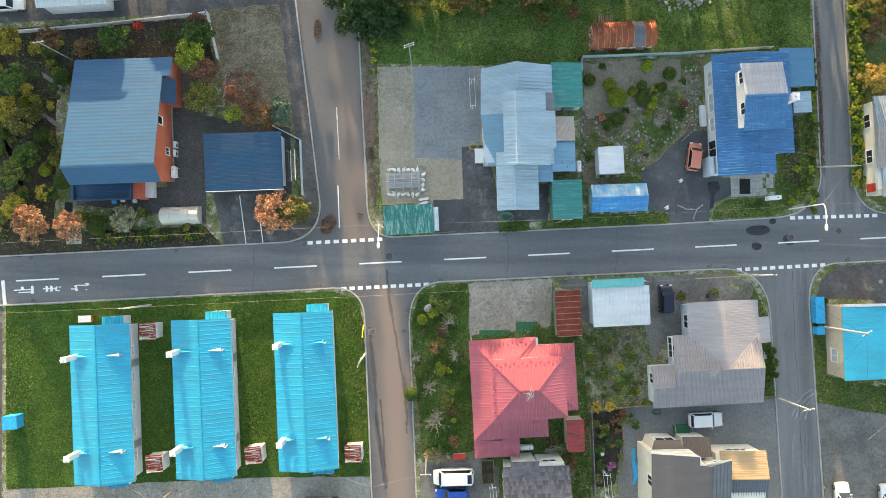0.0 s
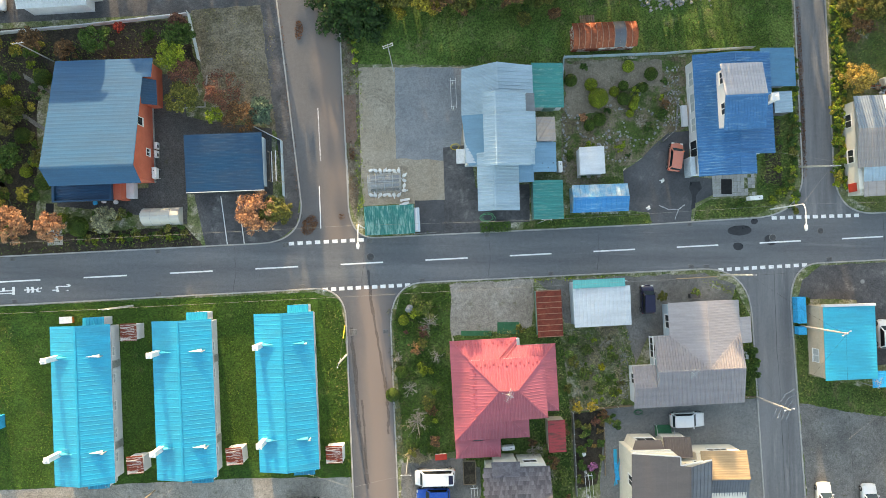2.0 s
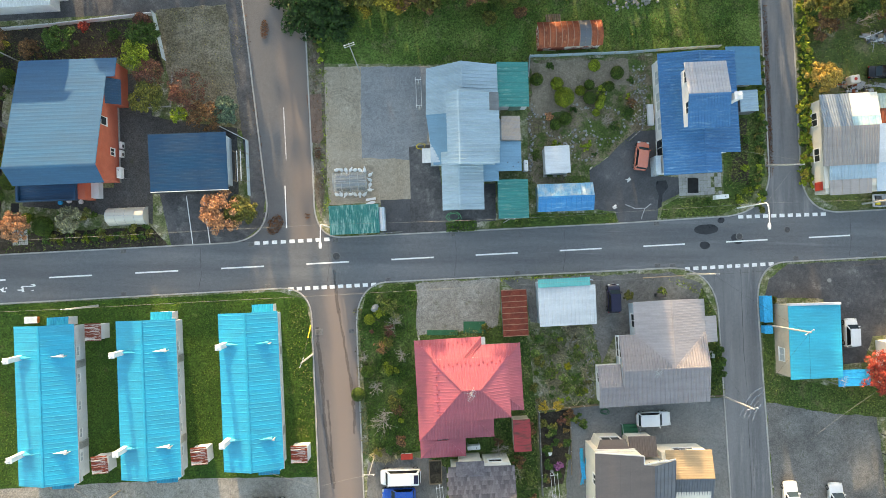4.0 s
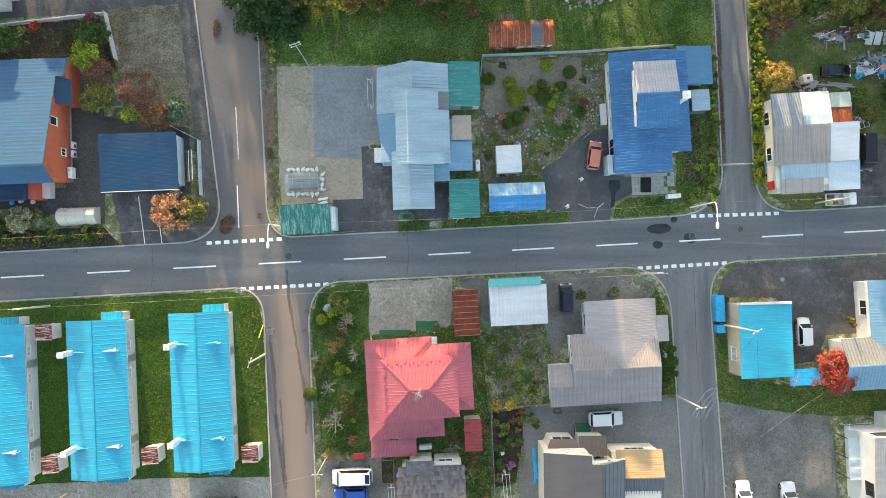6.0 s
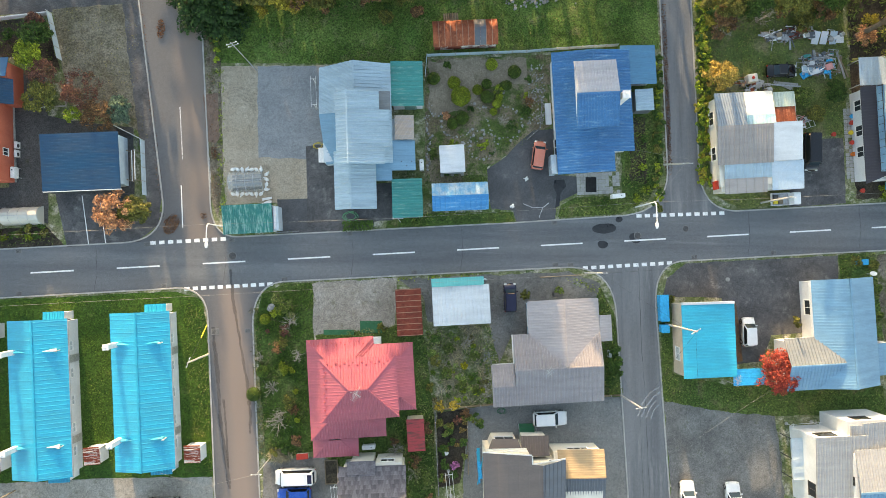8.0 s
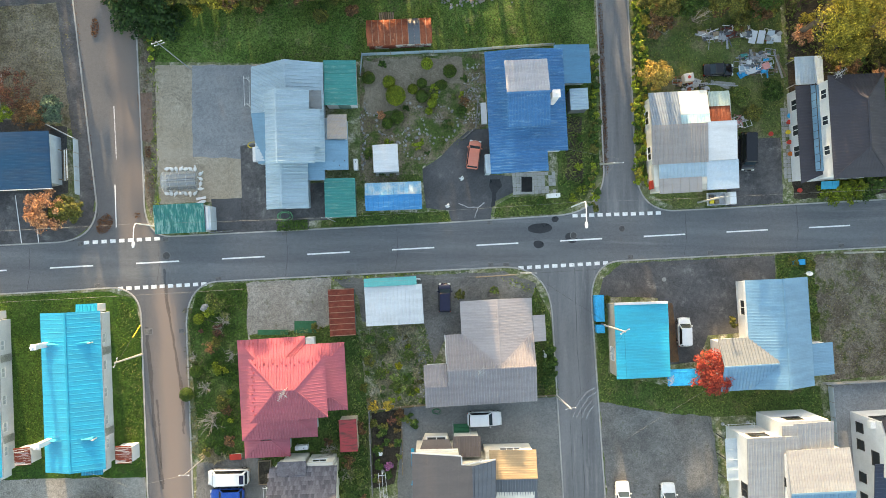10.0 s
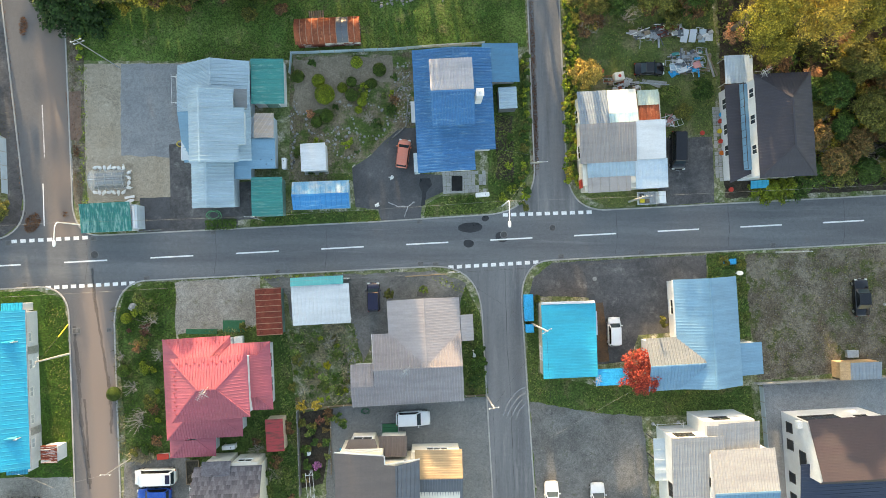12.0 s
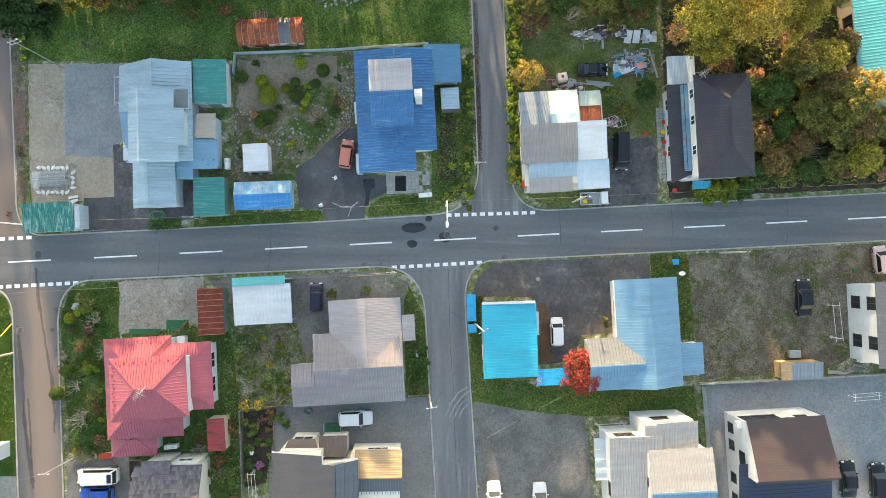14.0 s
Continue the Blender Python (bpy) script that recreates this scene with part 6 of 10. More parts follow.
DRY_LOT = [(-26.2, 30.2), (-16.5, 30.8), (-14.8, 14.8), (-18.4, 17), (-24.4, 19.8)]
sheet("dirt_lot", DRY_LOT, 0.03, DIRT_LOT, "empty lot of dry grass and dirt", "yard", 0.25)
sheet("driveway", [(-31, 22.5), (-26.9, 22.5), (-26.6, 17.5), (-24.5, 17), (-16.6, 16), (-16.4, 8.2), (-26.4, 8.2), (-26.4, 4.7), (-35, 6.3), (-41.5, 6.8), (-41.5, 8.5), (-31, 9)], 0.034, GRAVEL_DRIVE, "fine grey gravel driveway", "driveway", 0.12)
sheet("parking_bay", [(-25.6, 8.2), (-17, 8.3), (-15.6, 2.6), (-24.2, 1.95)], 0.042, ASPHALT_YARD, "asphalt parking bay with white lines", "driveway", 0.04)
sheet("garden_ground", [(-62, 27), (-27, 29.0), (-25.3, 23), (-29, 24.5), (-41, 23.6), (-44, 20), (-44, 3.6), (-26.7, 4.4), (-24.5, 2.1), (-62, 0.1)], 0.026, SOIL, "dark planted soil of the hillside garden", "garden", 0.2)
sheet("shoulder", [(-18.2, 33), (-17.3, 25), (-16.3, 17.5), (-15.4, 10.5), (-14.9, 6.6), (-17.6, 3.0), (-16.0, 2.75), (-13.6, 4.6), (-13.25, 8), (-16.25, 33)], 0.036, ASPHALT_YARD, "dark asphalt shoulder with leaf litter and pale lime marks", "verge", 0.2)
sheet("lane", [(-62, 27.6), (-26, 29.8), (-16.6, 31.0), (-16.6, 33.2), (-62, 31.5)], 0.022, ASPHALT_YARD, "narrow grey asphalt lane", "road", 0.05)

park = bpy.data.objects["parking_bay"]
for x0, x1 in ((-22.5, -21.7), (-20.5, -19.7)):
    paint(stripe(x0, 8.0, x1, 2.3, 0.1), 0.048, park)

# edge lines and worn marks of the streets
paint(stripe(-8.15, 31.5, -7.05 - 0.45, 8.5, 0.16), 0.024, road_n, ROAD_PAINT_WORN, "edge_line")
paint(stripe(-11.15, 18.5, -10.8, 12.2, 0.12), 0.024, road_n, ROAD_PAINT_WORN)
paint(stripe(-10.95, 9.2, -10.75, 4.2, 0.12), 0.024, road_n, ROAD_PAINT)
paint(stripe(-49.9, -2.0, -49.6, -4.9, 0.4), 0.03, road_main)

# stop writing on the carriageway, lengthened for drivers
for k, sign in enumerate(("\u6b62", "\u307e", "\u308c")):
    cu = bpy.data.curves.new("road_writing", "FONT")
    cu.body, cu.size, cu.align_x, cu.align_y, cu.offset = sign, 1.0, "CENTER", "CENTER", 0.025
    tmp = bpy.data.objects.new("tmp", cu)
    scene.collection.objects.link(tmp)
    me = bpy.data.meshes.new_from_object(tmp.evaluated_get(bpy.context.evaluated_depsgraph_get()))
    bpy.data.objects.remove(tmp)
    me.materials.clear()
    me.materials.append(ROAD_PAINT)
    ob = new("road_writing", me)
    ob.parent = road_main
    x = -47.2 + 3.25 * k
    ob.matrix_basis = pose(x, main_y(x, -1.25), 0.032, 0, 0, 92.9) @ Matrix.Diagonal((0.95, 2.5, 1, 1))


# drain grates, manholes, damp spots and cracks
def lid(name, label, x, y, z, r, material=IRON, square=False, rz=2.9):
    ob = thing(name, label, "drain" if square else "manhole", x, y, z, rz, "road drains" if square else "manholes")
    bm = bmesh.new()
    if square:
        box(bm, -r, r, -r * 0.8, r * 0.8, 0, 0.012)
        part("rim", bm, CONCRETE_DARK, ob)
        for k in range(6):
            bm = bmesh.new()
            xx = -r * 0.8 + k * r * 0.3
            box(bm, xx, xx + r * 0.16, -r * 0.62, r * 0.62, 0.012, 0.02)
            part("bar", bm, IRON, ob)
    else:
        prism(bm, ring(0, 0, r, 20), 0, 0.01)
        part("rim", bm, CONCRETE_DARK, ob)
        bm = bmesh.new()
        prism(bm, ring(0, 0, r * 0.82, 20), 0.01, 0.016)
        part("cover", bm, material, ob)
    return ob


for x in (-46.6, -29.8, -14.9, -5.0, 8.9, 33.2):
    lid("drain_grate", "square iron road drain at the kerb", x, main_y(x, 2.5), 0.024, 0.33, square=True)
for x in (-46.3, -29.7, -12.9, 1.2, 16.5, 33.3, 50.0, 59.6, 75.5):
    lid("drain_grate", "square iron road drain at the kerb", x, main_y(x, -2.5), 0.024, 0.33, square=True)
lid("manhole", "round iron manhole cover ringed with pale concrete", -4.9, 0.85, 0.024, 0.5)
lid("manhole", "round iron manhole cover in the road", 43.2, 3.1, 0.024, 0.45)
lid("manhole", "round iron manhole cover in the road", 49.0, 3.9, 0.024, 0.4)
lid("drain_grate", "square iron drain set in worn concrete", -6.9, -8.05, 0.03, 0.45, square=True)
lid("drain_grate", "square iron drain half hidden at the kerb", -3.1, -7.95, 0.03, 0.3, square=True)
lid("drain_grate", "square iron road drain at the kerb", 35.1, -0.4, 0.024, 0.36, square=True)
lid("manhole", "round iron manhole cover in the side street", -13.2, 5.7, 0.02, 0.4)
for x, y in ((36.0, -2.65), (36.6, -3.0), (54.0, -2.2)):
    lid("manhole", "small round concrete inspection cover", x, y, 0.04, 0.3, CONCRETE)


def stain(label, outline, z, material=WET, name="damp_patch"):
    return sheet(name, outline, z, material, label, "stain", 0.12)


stain("dark oval damp patch on the road", ring(39.2, 3.95, 1.5, 20, 0.62, 0.05), 0.03)
stain("small dark damp patch on the road", ring(39.0, 2.0, 0.62, 16, 0.45), 0.03)
stain("dark damp patch beside a manhole", ring(42.9, 2.8, 0.75, 16, 0.55, -0.4), 0.028)
stain("damp patch at the kerb", ring(41.0, 5.0, 0.45, 12, 0.35), 0.03)
stain("damp trail running down the driveway", [(33.3, 9.8), (34.4, 9.9), (34.7, 9.0), (34.0, 8.2), (33.9, 6.6), (33.4, 6.4), (33.5, 8.0), (33.2, 9.0)], 0.054)


def crack(points, z, material=TAR, w=0.1, label="pale sealed crack in the asphalt"):
    bm = bmesh.new()
    line = []
    for (x0, y0), (x1, y1) in zip(points, points[1:]):
        for k in range(6):
            t = k / 6
            q = noise.noise_vector(Vector((x0 + (x1 - x0) * t, y0 + (y1 - y0) * t, 3.3))) * 0.12
            line.append((x0 + (x1 - x0) * t + q.x, y0 + (y1 - y0) * t + q.y))
    line.append(points[-1])
    for (x0, y0), (x1, y1) in zip(line, line[1:]):
        beam(bm, (x0, y0, z), (x1, y1, z), w * (0.6 + 0.8 * random.random()), 0.006)
    return tagged(part("sealed_crack", bm, material), label, "crack", "", "structure")


crack([(29.5, 7.0), (30.6, 6.5), (31.8, 6.5), (32.6, 7.0)], 0.052)
crack([(31.8, 6.5), (31.4, 5.2)], 0.052)
for pts in ([(54, 0), (55, -3), (57, -4.5), (56.5, -7)], [(58.5, -1), (59.5, -3.5), (59, -6)], [(51.5, -1), (53, -2.5)]):
    crack(pts, 0.034, ASPHALT_DARK, 0.06, "thin dark crack in the asphalt")
for x0 in (-21.0, -6.0, 9.0, 22.0, 56.5, 70.0, 84.0):
    crack([(x0, main_y(x0, -2.6)), (x0 + 0.3, main_y(x0, -0.4)), (x0 + 0.1, main_y(x0, 2.6))], 0.025, ASPHALT_DARK, 0.05, "thin dark joint across the road")
crack([(43.3, -0.9), (43.5, -9), (44.0, -18), (44.3, -30)], 0.019, ASPHALT_DARK, 0.05, "thin dark seam along the lane")
for k in range(4):
    r2 = 3.6 + 0.55 * k
    arc = [(48.0 - r2 * math.cos(a), -19.6 + r2 * math.sin(a)) for a in (0.25, 0.55, 0.85, 1.1, 1.3)]
    crack([q for q in arc if q[0] < 46.1], 0.0205 + 0.0006 * k, CHALK, 0.16, "faint pale turning tyre mark on the lane")

# thin dark translucent lines curving down the side street
crack([(-5.17, -0.8), (-4.83, -4.15), (-3.94, -9.7), (-3.16, -14.1), (-2.82, -17.2), (-2.75, -20)], 0.027, DARK_FILM, 0.3, "dark curving line along the side street")
crack([(-7.1, -7.5), (-7.04, -9.2), (-6.59, -13.2), (-6.25, -18.5), (-5.58, -22.9), (-5.13, -26.4)], 0.027, DARK_FILM, 0.4, "dark curving line along the side street")
crack([(-5.9, -16), (-5.6, -19), (-5.3, -24)], 0.027, DARK_FILM, 0.2, "faint dark line along the side street")

for k in range(4):
    crack([(-5.8 + 0.1 * k, 20.6 - 0.35 * k), (-4.4, 20.9 - 0.32 * k), (-3.0, 20.3 - 0.4 * k), (-2.2, 19.2 - 0.6 * k)], 0.03, DARK_FILM, 0.2, "dark curved wheel mark on the sandy lot")
WORN_BROWN = surface("worn_brown_asphalt", (0.15, 0.1, 0.078), (0.19, 0.13, 0.1), (0.1, 0.085, 0.075), big=0.8, small=9, rough=0.9, bump=0.3, spread=0.2)
sheet("worn_patch", [(-8.4, 20.0), (-6.7, 20.2), (-6.5, 14.8), (-6.9, 14.2), (-8.0, 14.4)], 0.034, WORN_BROWN, "worn rust-brown asphalt patch beside the street", "road", 0.1)

# ---- plants ----
def quads(pos, nrm, size, rng):
    """Small leaf blades at the places given, each facing its own way."""
    n = len(pos)
    up = rng.normal(size=(n, 3))
    a = np.cross(nrm, up)
    a /= np.linalg.norm(a, axis=1)[:, None] + 1e-9
    b = np.cross(nrm, a)
    s = (size * (0.6 + 0.8 * rng.random(n)))[:, None]
    v = np.stack([pos - a * s, pos - b * s * 0.55, pos + a * s, pos + b * s * 0.55], 1).reshape(-1, 3)
    return v, np.arange(4 * n).reshape(-1, 4)


def crown(name, parent, material, centres, radii, per, leaf, seed, flat=0.8, lift=0.45):
    rng = np.random.default_rng(seed)
    pos, nrm = [], []
    for c, r in zip(centres, radii):
        d = rng.normal(size=(per, 3))
        d /= np.linalg.norm(d, axis=1)[:, None]
        d[:, 2] = np.where(d[:, 2] < -0.3, -d[:, 2], d[:, 2])
        q = np.array(c) + d * r * (0.5 + 0.62 * rng.random((per, 1)) ** 0.8) * np.array((1, 1, flat))
        m = d * 0.8 + rng.normal(size=(per, 3)) * 0.6 + np.array((0, 0, lift))
        pos.append(q)
        nrm.append(m / np.linalg.norm(m, axis=1)[:, None])
    v, f = quads(np.concatenate(pos), np.concatenate(nrm), leaf, rng)
    return raw_part(name, v.tolist(), f.tolist(), material, parent)


def tree(label, x, y, high, r, material, seed, clumps=26, per=110, leaf=0.16, bark=BARK, name="tree", low=0.35, ry=None, lean=(0, 0), thin=1.0):
    """A tapered trunk with limbs, and a crown of leaf clumps with gaps and an uneven outline."""
    rng = np.random.default_rng(seed)
    step = 4
    if material in (L_DULLRED, L_RUSSET):
        per, leaf, step = int(per * 0.75), leaf * 0.8, 2
    ob = thing(name, label, "tree" if name == "tree" else "shrub", x, y, 0, rng.random() * 360 if ry is None else 0)
    ry = ry or r
    cs, rs = [], []
    clumps, per = int(clumps * 1.9), int(per * 0.6)
    lobes = [(rng.random() * 6.283, 0.75 + 0.5 * rng.random()) for k in range(5)]
    for k in range(clumps):
        a, q = rng.random() * 6.283, math.sqrt((k + 0.5) / clumps)
        q *= (0.8 + 0.3 * rng.random()) * (0.82 + 0.18 * sum(s * math.cos(a - b) for b, s in lobes) / 2)
        dome = math.sqrt(max(0.0, 1 - min(1, q) ** 2))
        z = high * (low + (0.93 - low) * (0.25 + 0.75 * dome) * (0.62 + 0.38 * rng.random()))
        cr = r * (0.1 + 0.16 * rng.random()) * thin
        cs.append((q * (r - cr * 0.6) * math.cos(a) + lean[0], q * (ry - cr * 0.6) * math.sin(a) + lean[1], z - cr * 0.4))
        rs.append(cr)
    bm = bmesh.new()
    t0 = max(0.05, high * 0.028)
    fork = (lean[0] * 0.4, lean[1] * 0.4, high * low)
    tube(bm, (0, 0, 0), fork, t0, t0 * 0.7)
    for k in range(0, clumps, step):
        c = Vector(cs[k])
        mid = Vector(fork).lerp(c, 0.5) + Vector((0, 0, 0.1 * high * rng.random()))
        tube(bm, fork, mid, t0 * 0.5, t0 * 0.3, 5)
        tube(bm, mid, c, t0 * 0.3, 0.012, 5)
    part("trunk", bm, bark, ob)
    crown("crown", ob, material, cs, rs, per, leaf, seed + 1)
    return ob


def ball(label, x, y, r, material, seed, high=None, leaf=0.055, n=None, name="shrub", rough=0.07, z=0.0):
    """A clipped round shrub: dense leaves over a twiggy core."""
    rng = np.random.default_rng(seed)
    high = high or r * 1.5
    ob = thing(name, label, "shrub", x, y, z, rng.random() * 360)
    bm = bmesh.new()
    bmesh.ops.create_icosphere(bm, subdivisions=2, radius=1.0)
    for v in bm.verts:
        k = 0.9 + 0.12 * noise.noise(v.co * 2 + Vector((seed, 0, 0)))
        v.co = Vector((v.co.x * r * 0.86 * k, v.co.y * r * 0.86 * k, high * 0.5 + v.co.z * high * 0.43 * k))
    part("core", bm, material, ob)
    n = n or int(4000 * r * r + 500)
    d = rng.normal(size=(n, 3))
    d /= np.linalg.norm(d, axis=1)[:, None]
    wob = np.array([1 + rough * noise.noise(Vector(q) * 2.2 + Vector((seed, 7, 0))) for q in d])[:, None]
    pos = d * wob * np.array((r, r, high * 0.5)) * (0.9 + 0.14 * rng.random((n, 1))) + np.array((0, 0, high * 0.5))
    m = d + rng.normal(size=(n, 3)) * 0.4 + np.array((0, 0, 0.4))
    m /= np.linalg.norm(m, axis=1)[:, None]
    v, f = quads(pos, m, leaf, rng)
    raw_part("leaves", v.tolist(), f.tolist(), material, ob)
    return ob


def shrub(label, x, y, r, material, seed, high=None, clumps=10, per=70, leaf=0.11, bark=BARK):
    """A loose low bush: stems and leaf clumps."""
    return tree(label, x, y, high or r * 1.4, r, material, seed, clumps, per, leaf, bark, "shrub", 0.15)


def bare(label, x, y, r, seed, high=None, material=PALE_BARK):
    """A leafless bush of thin twigs."""
    rng = np.random.default_rng(seed)
    high = high or r * 1.3
    ob = thing("bare_shrub", label, "shrub", x, y, 0, 0)
    bm = bmesh.new()
    for k in range(16):
        a, q = rng.random() * 6.283, r * (0.5 + 0.5 * rng.random())
        e = Vector((q * math.cos(a), q * math.sin(a), high * (0.5 + 0.5 * rng.random())))
        tube(bm, (0, 0, 0), e * 0.5, 0.03, 0.02, 4)
        tube(bm, e * 0.5, e, 0.02, 0.008, 4)
        for j in range(4):
            t = 0.4 + 0.15 * j
            w2 = Vector(rng.normal(size=3)) * r * 0.3
            tube(bm, e * t, e * t + Vector((w2.x, w2.y, abs(w2.z))), 0.014, 0.006, 4)
    part("branch_work", bm, material, ob)
    return ob


def conifer(label, x, y, high, r, material, seed, tiers=11, per=260, leaf=0.14):
    rng = np.random.default_rng(seed)
    ob = thing("conifer", label, "tree", x, y, 0, rng.random() * 360)
    bm = bmesh.new()
    tube(bm, (0, 0, 0), (0, 0, high), high * 0.022, 0.02)
    cs, rs = [], []
    for k in range(tiers):
        t = k / (tiers - 1)
        m = max(3, int(9 * (1 - t)))
        for j in range(m):
            a = j * 6.283 / m + k * 0.7 + rng.random() * 0.4
            q = r * (1 - t) * (0.85 + 0.25 * rng.random())
            e = Vector((q * math.cos(a), q * math.sin(a), high * (0.12 + 0.86 * t) - q * 0.25))
            tube(bm, (0, 0, high * (0.14 + 0.84 * t)), e, 0.035, 0.01, 4)
            for s in (0.5, 0.8, 1.0):
                cs.append((e.x * s, e.y * s, e.z + q * 0.25 * (1 - s)))
                rs.append(max(0.16, 0.2 * r * (1.1 - 0.6 * t)))
    part("trunk", bm, BARK, ob)
    crown("crown", ob, material, cs, rs, max(20, per // 8), leaf, seed + 3, flat=0.45, lift=1.0)
    return ob


def tufts(name, label, areas, material, seed, density, high=0.16, wide=0.05, avoid=(), category="grass"):
    """Grass and weeds nobody could count: small bent blades over plots of ground."""
    rng = np.random.default_rng(seed)
    vs = []
    for poly in areas:
        xs, ys = [p[0] for p in poly], [p[1] for p in poly]
        n = int((max(xs) - min(xs)) * (max(ys) - min(ys)) * density)
        px = rng.uniform(min(xs), max(xs), n)
        py = rng.uniform(min(ys), max(ys), n)
        ok = np.zeros(n, bool)
        for (x0, y0), (x1, y1) in zip(poly, poly[1:] + poly[:1]):
            if y0 != y1:
                ok ^= ((y0 > py) != (y1 > py)) & (px < (x1 - x0) * (py - y0) / (y1 - y0) + x0)
        for x0, x1, y0, y1 in avoid:
            ok &= ~((px > x0) & (px < x1) & (py > y0) & (py < y1))
        keep = np.array([noise.noise(Vector((x * 0.35, y * 0.35, seed))) > -0.35 + 0.5 * r for x, y, r in zip(px, py, rng.random(n))]) if n else ok
        px, py = px[ok & keep], py[ok & keep]
        m = len(px)
        a = rng.random(m) * 6.283
        h = high * (0.4 + 1.0 * rng.random(m))
        w2 = wide * (0.6 + 0.8 * rng.random(m))
        base = np.stack([px, py, np.full(m, 0.02)], 1)
        side = np.stack([np.cos(a), np.sin(a), np.zeros(m)], 1) * w2[:, None]
        tip = base + np.stack([-np.sin(a) * h * 1.1, np.cos(a) * h * 1.1, h], 1)
        vs.append(np.stack([base - side, base + side, tip], 1).reshape(-1, 3))
    v = np.concatenate(vs)
    ob = raw_part(name, v.tolist(), np.arange(len(v)).reshape(-1, 3).tolist(), material)
    return tagged(ob, label, category, "", "stuff")


def heap(name, label, areas, material, seed, density, size, height=0.05, category="leaves"):
    """Loose flat scraps, leaves or pebbles over plots of ground."""
    rng = np.random.default_rng(seed)
    pos = []
    for poly in areas:
        xs, ys = [p[0] for p in poly], [p[1] for p in poly]
        n = int((max(xs) - min(xs)) * (max(ys) - min(ys)) * density)
        for x, y in zip(rng.uniform(min(xs), max(xs), n), rng.uniform(min(ys), max(ys), n)):
            if inside(x, y, poly):
                pos.append((x, y, 0.05 + height * rng.random()))
    pos = np.array(pos)
    nrm = rng.normal(size=pos.shape) * 0.35 + np.array((0, 0, 1))
    nrm /= np.linalg.norm(nrm, axis=1)[:, None]
    v, f = quads(pos, nrm, size, rng)
    ob = raw_part(name, v.tolist(), f.tolist(), material)
    return tagged(ob, label, category, "", "stuff")


def bushes(label, spots, mats, seed, name="undergrowth", per=110, leaf=0.095):
    """Brush nobody could count: many low leafy bushes in one; spots of x, y, radius, height."""
    rng = np.random.default_rng(seed)
    vs, ids = [], []
    for i, (x, y, r, h2) in enumerate(spots):
        m = max(5, int(9 * r + 3))
        n = int(per * (0.5 + r))
        for k in range(m):
            a, q = rng.random() * 6.283, math.sqrt((k + 0.5) / m) * (0.8 + 0.3 * rng.random())
            cr = r * (0.28 + 0.2 * rng.random())
            c = np.array((x + q * (r - cr * 0.5) * math.cos(a), y + q * (r - cr * 0.5) * math.sin(a), h2 * (0.35 + 0.5 * math.sqrt(max(0, 1 - min(1, q) ** 2)) * (0.7 + 0.3 * rng.random()))))
            d = rng.normal(size=(n // 2, 3))
            d /= np.linalg.norm(d, axis=1)[:, None]
            d[:, 2] = np.abs(d[:, 2])
            nr = d + rng.normal(size=d.shape) * 0.45 + np.array((0, 0, 0.7))
            v, f = quads(c + d * cr * (0.5 + 0.55 * rng.random((n // 2, 1))), nr / np.linalg.norm(nr, axis=1)[:, None], leaf, rng)
            vs.append(v)
            ids.append(np.full(len(f), i % len(mats)))
    v = np.concatenate(vs)
    ids = np.concatenate(ids)
    ob = raw_part(name, v.tolist(), np.arange(len(v)).reshape(-1, 4).tolist(), mats[0])
    for m in mats[1:]:
        ob.data.materials.append(m)
    ob.data.polygons.foreach_set("material_index", ids.astype(np.int32))
    return tagged(ob, label, "undergrowth", "", "stuff")


def thicket(label, area, n, mats, seed, r0, r1, tall=1.3):
    rng = np.random.default_rng(seed)
    xs, ys = [p[0] for p in area], [p[1] for p in area]
    spots = []
    while len(spots) < n:
        x, y = rng.uniform(min(xs), max(xs)), rng.uniform(min(ys), max(ys))
        if inside(x, y, area):
            r = r0 + (r1 - r0) * rng.random()
            spots.append((x, y, r, r * tall))
    return bushes(label, spots, mats, seed)


def stones(label, places, seed, rmin=0.09, rmax=0.22, material=STONE, name="garden_stones"):
    """Field stones, each one a rough lump."""
    rng = np.random.default_rng(seed)
    bm = bmesh.new()
    src = bmesh.new()
    bmesh.ops.create_icosphere(src, subdivisions=1, radius=1.0)
    for x, y in places:
        r = rmin + (rmax - rmin) * rng.random() ** 2
        t = src.copy()
        for v in t.verts:
            v.co *= r * (0.8 + 0.4 * rng.random())
            v.co.z *= 0.7
        add_mesh(bm, t, pose(x, y, r * 0.4, 0, 0, rng.random() * 360))
        t.free()
    src.free()
    return tagged(part(name, bm, material), label, "stones", "", "stuff")


ROWS = ((-40.2, -33.2, -24.8, -6.7), (-28.9, -22.0, -24.3, -6.2), (-17.5, -10.6, -23.5, -5.4))
tufts("lawn_grass", "short green lawn grass round the row houses", [LAWN_W], L_GRASS, 11, 90, 0.08, 0.055, ROWS)
tufts("lawn_weeds", "yellow flowering weeds along the lawn's edges", [[(-49.4, -6), (-46.5, -6), (-46, -25.8), (-49.1, -26)], [(-10.3, -4.5), (-8.2, -5), (-7.1, -24.5), (-9.6, -24.5)]], L_WEED, 12, 26, 0.16, 0.05)
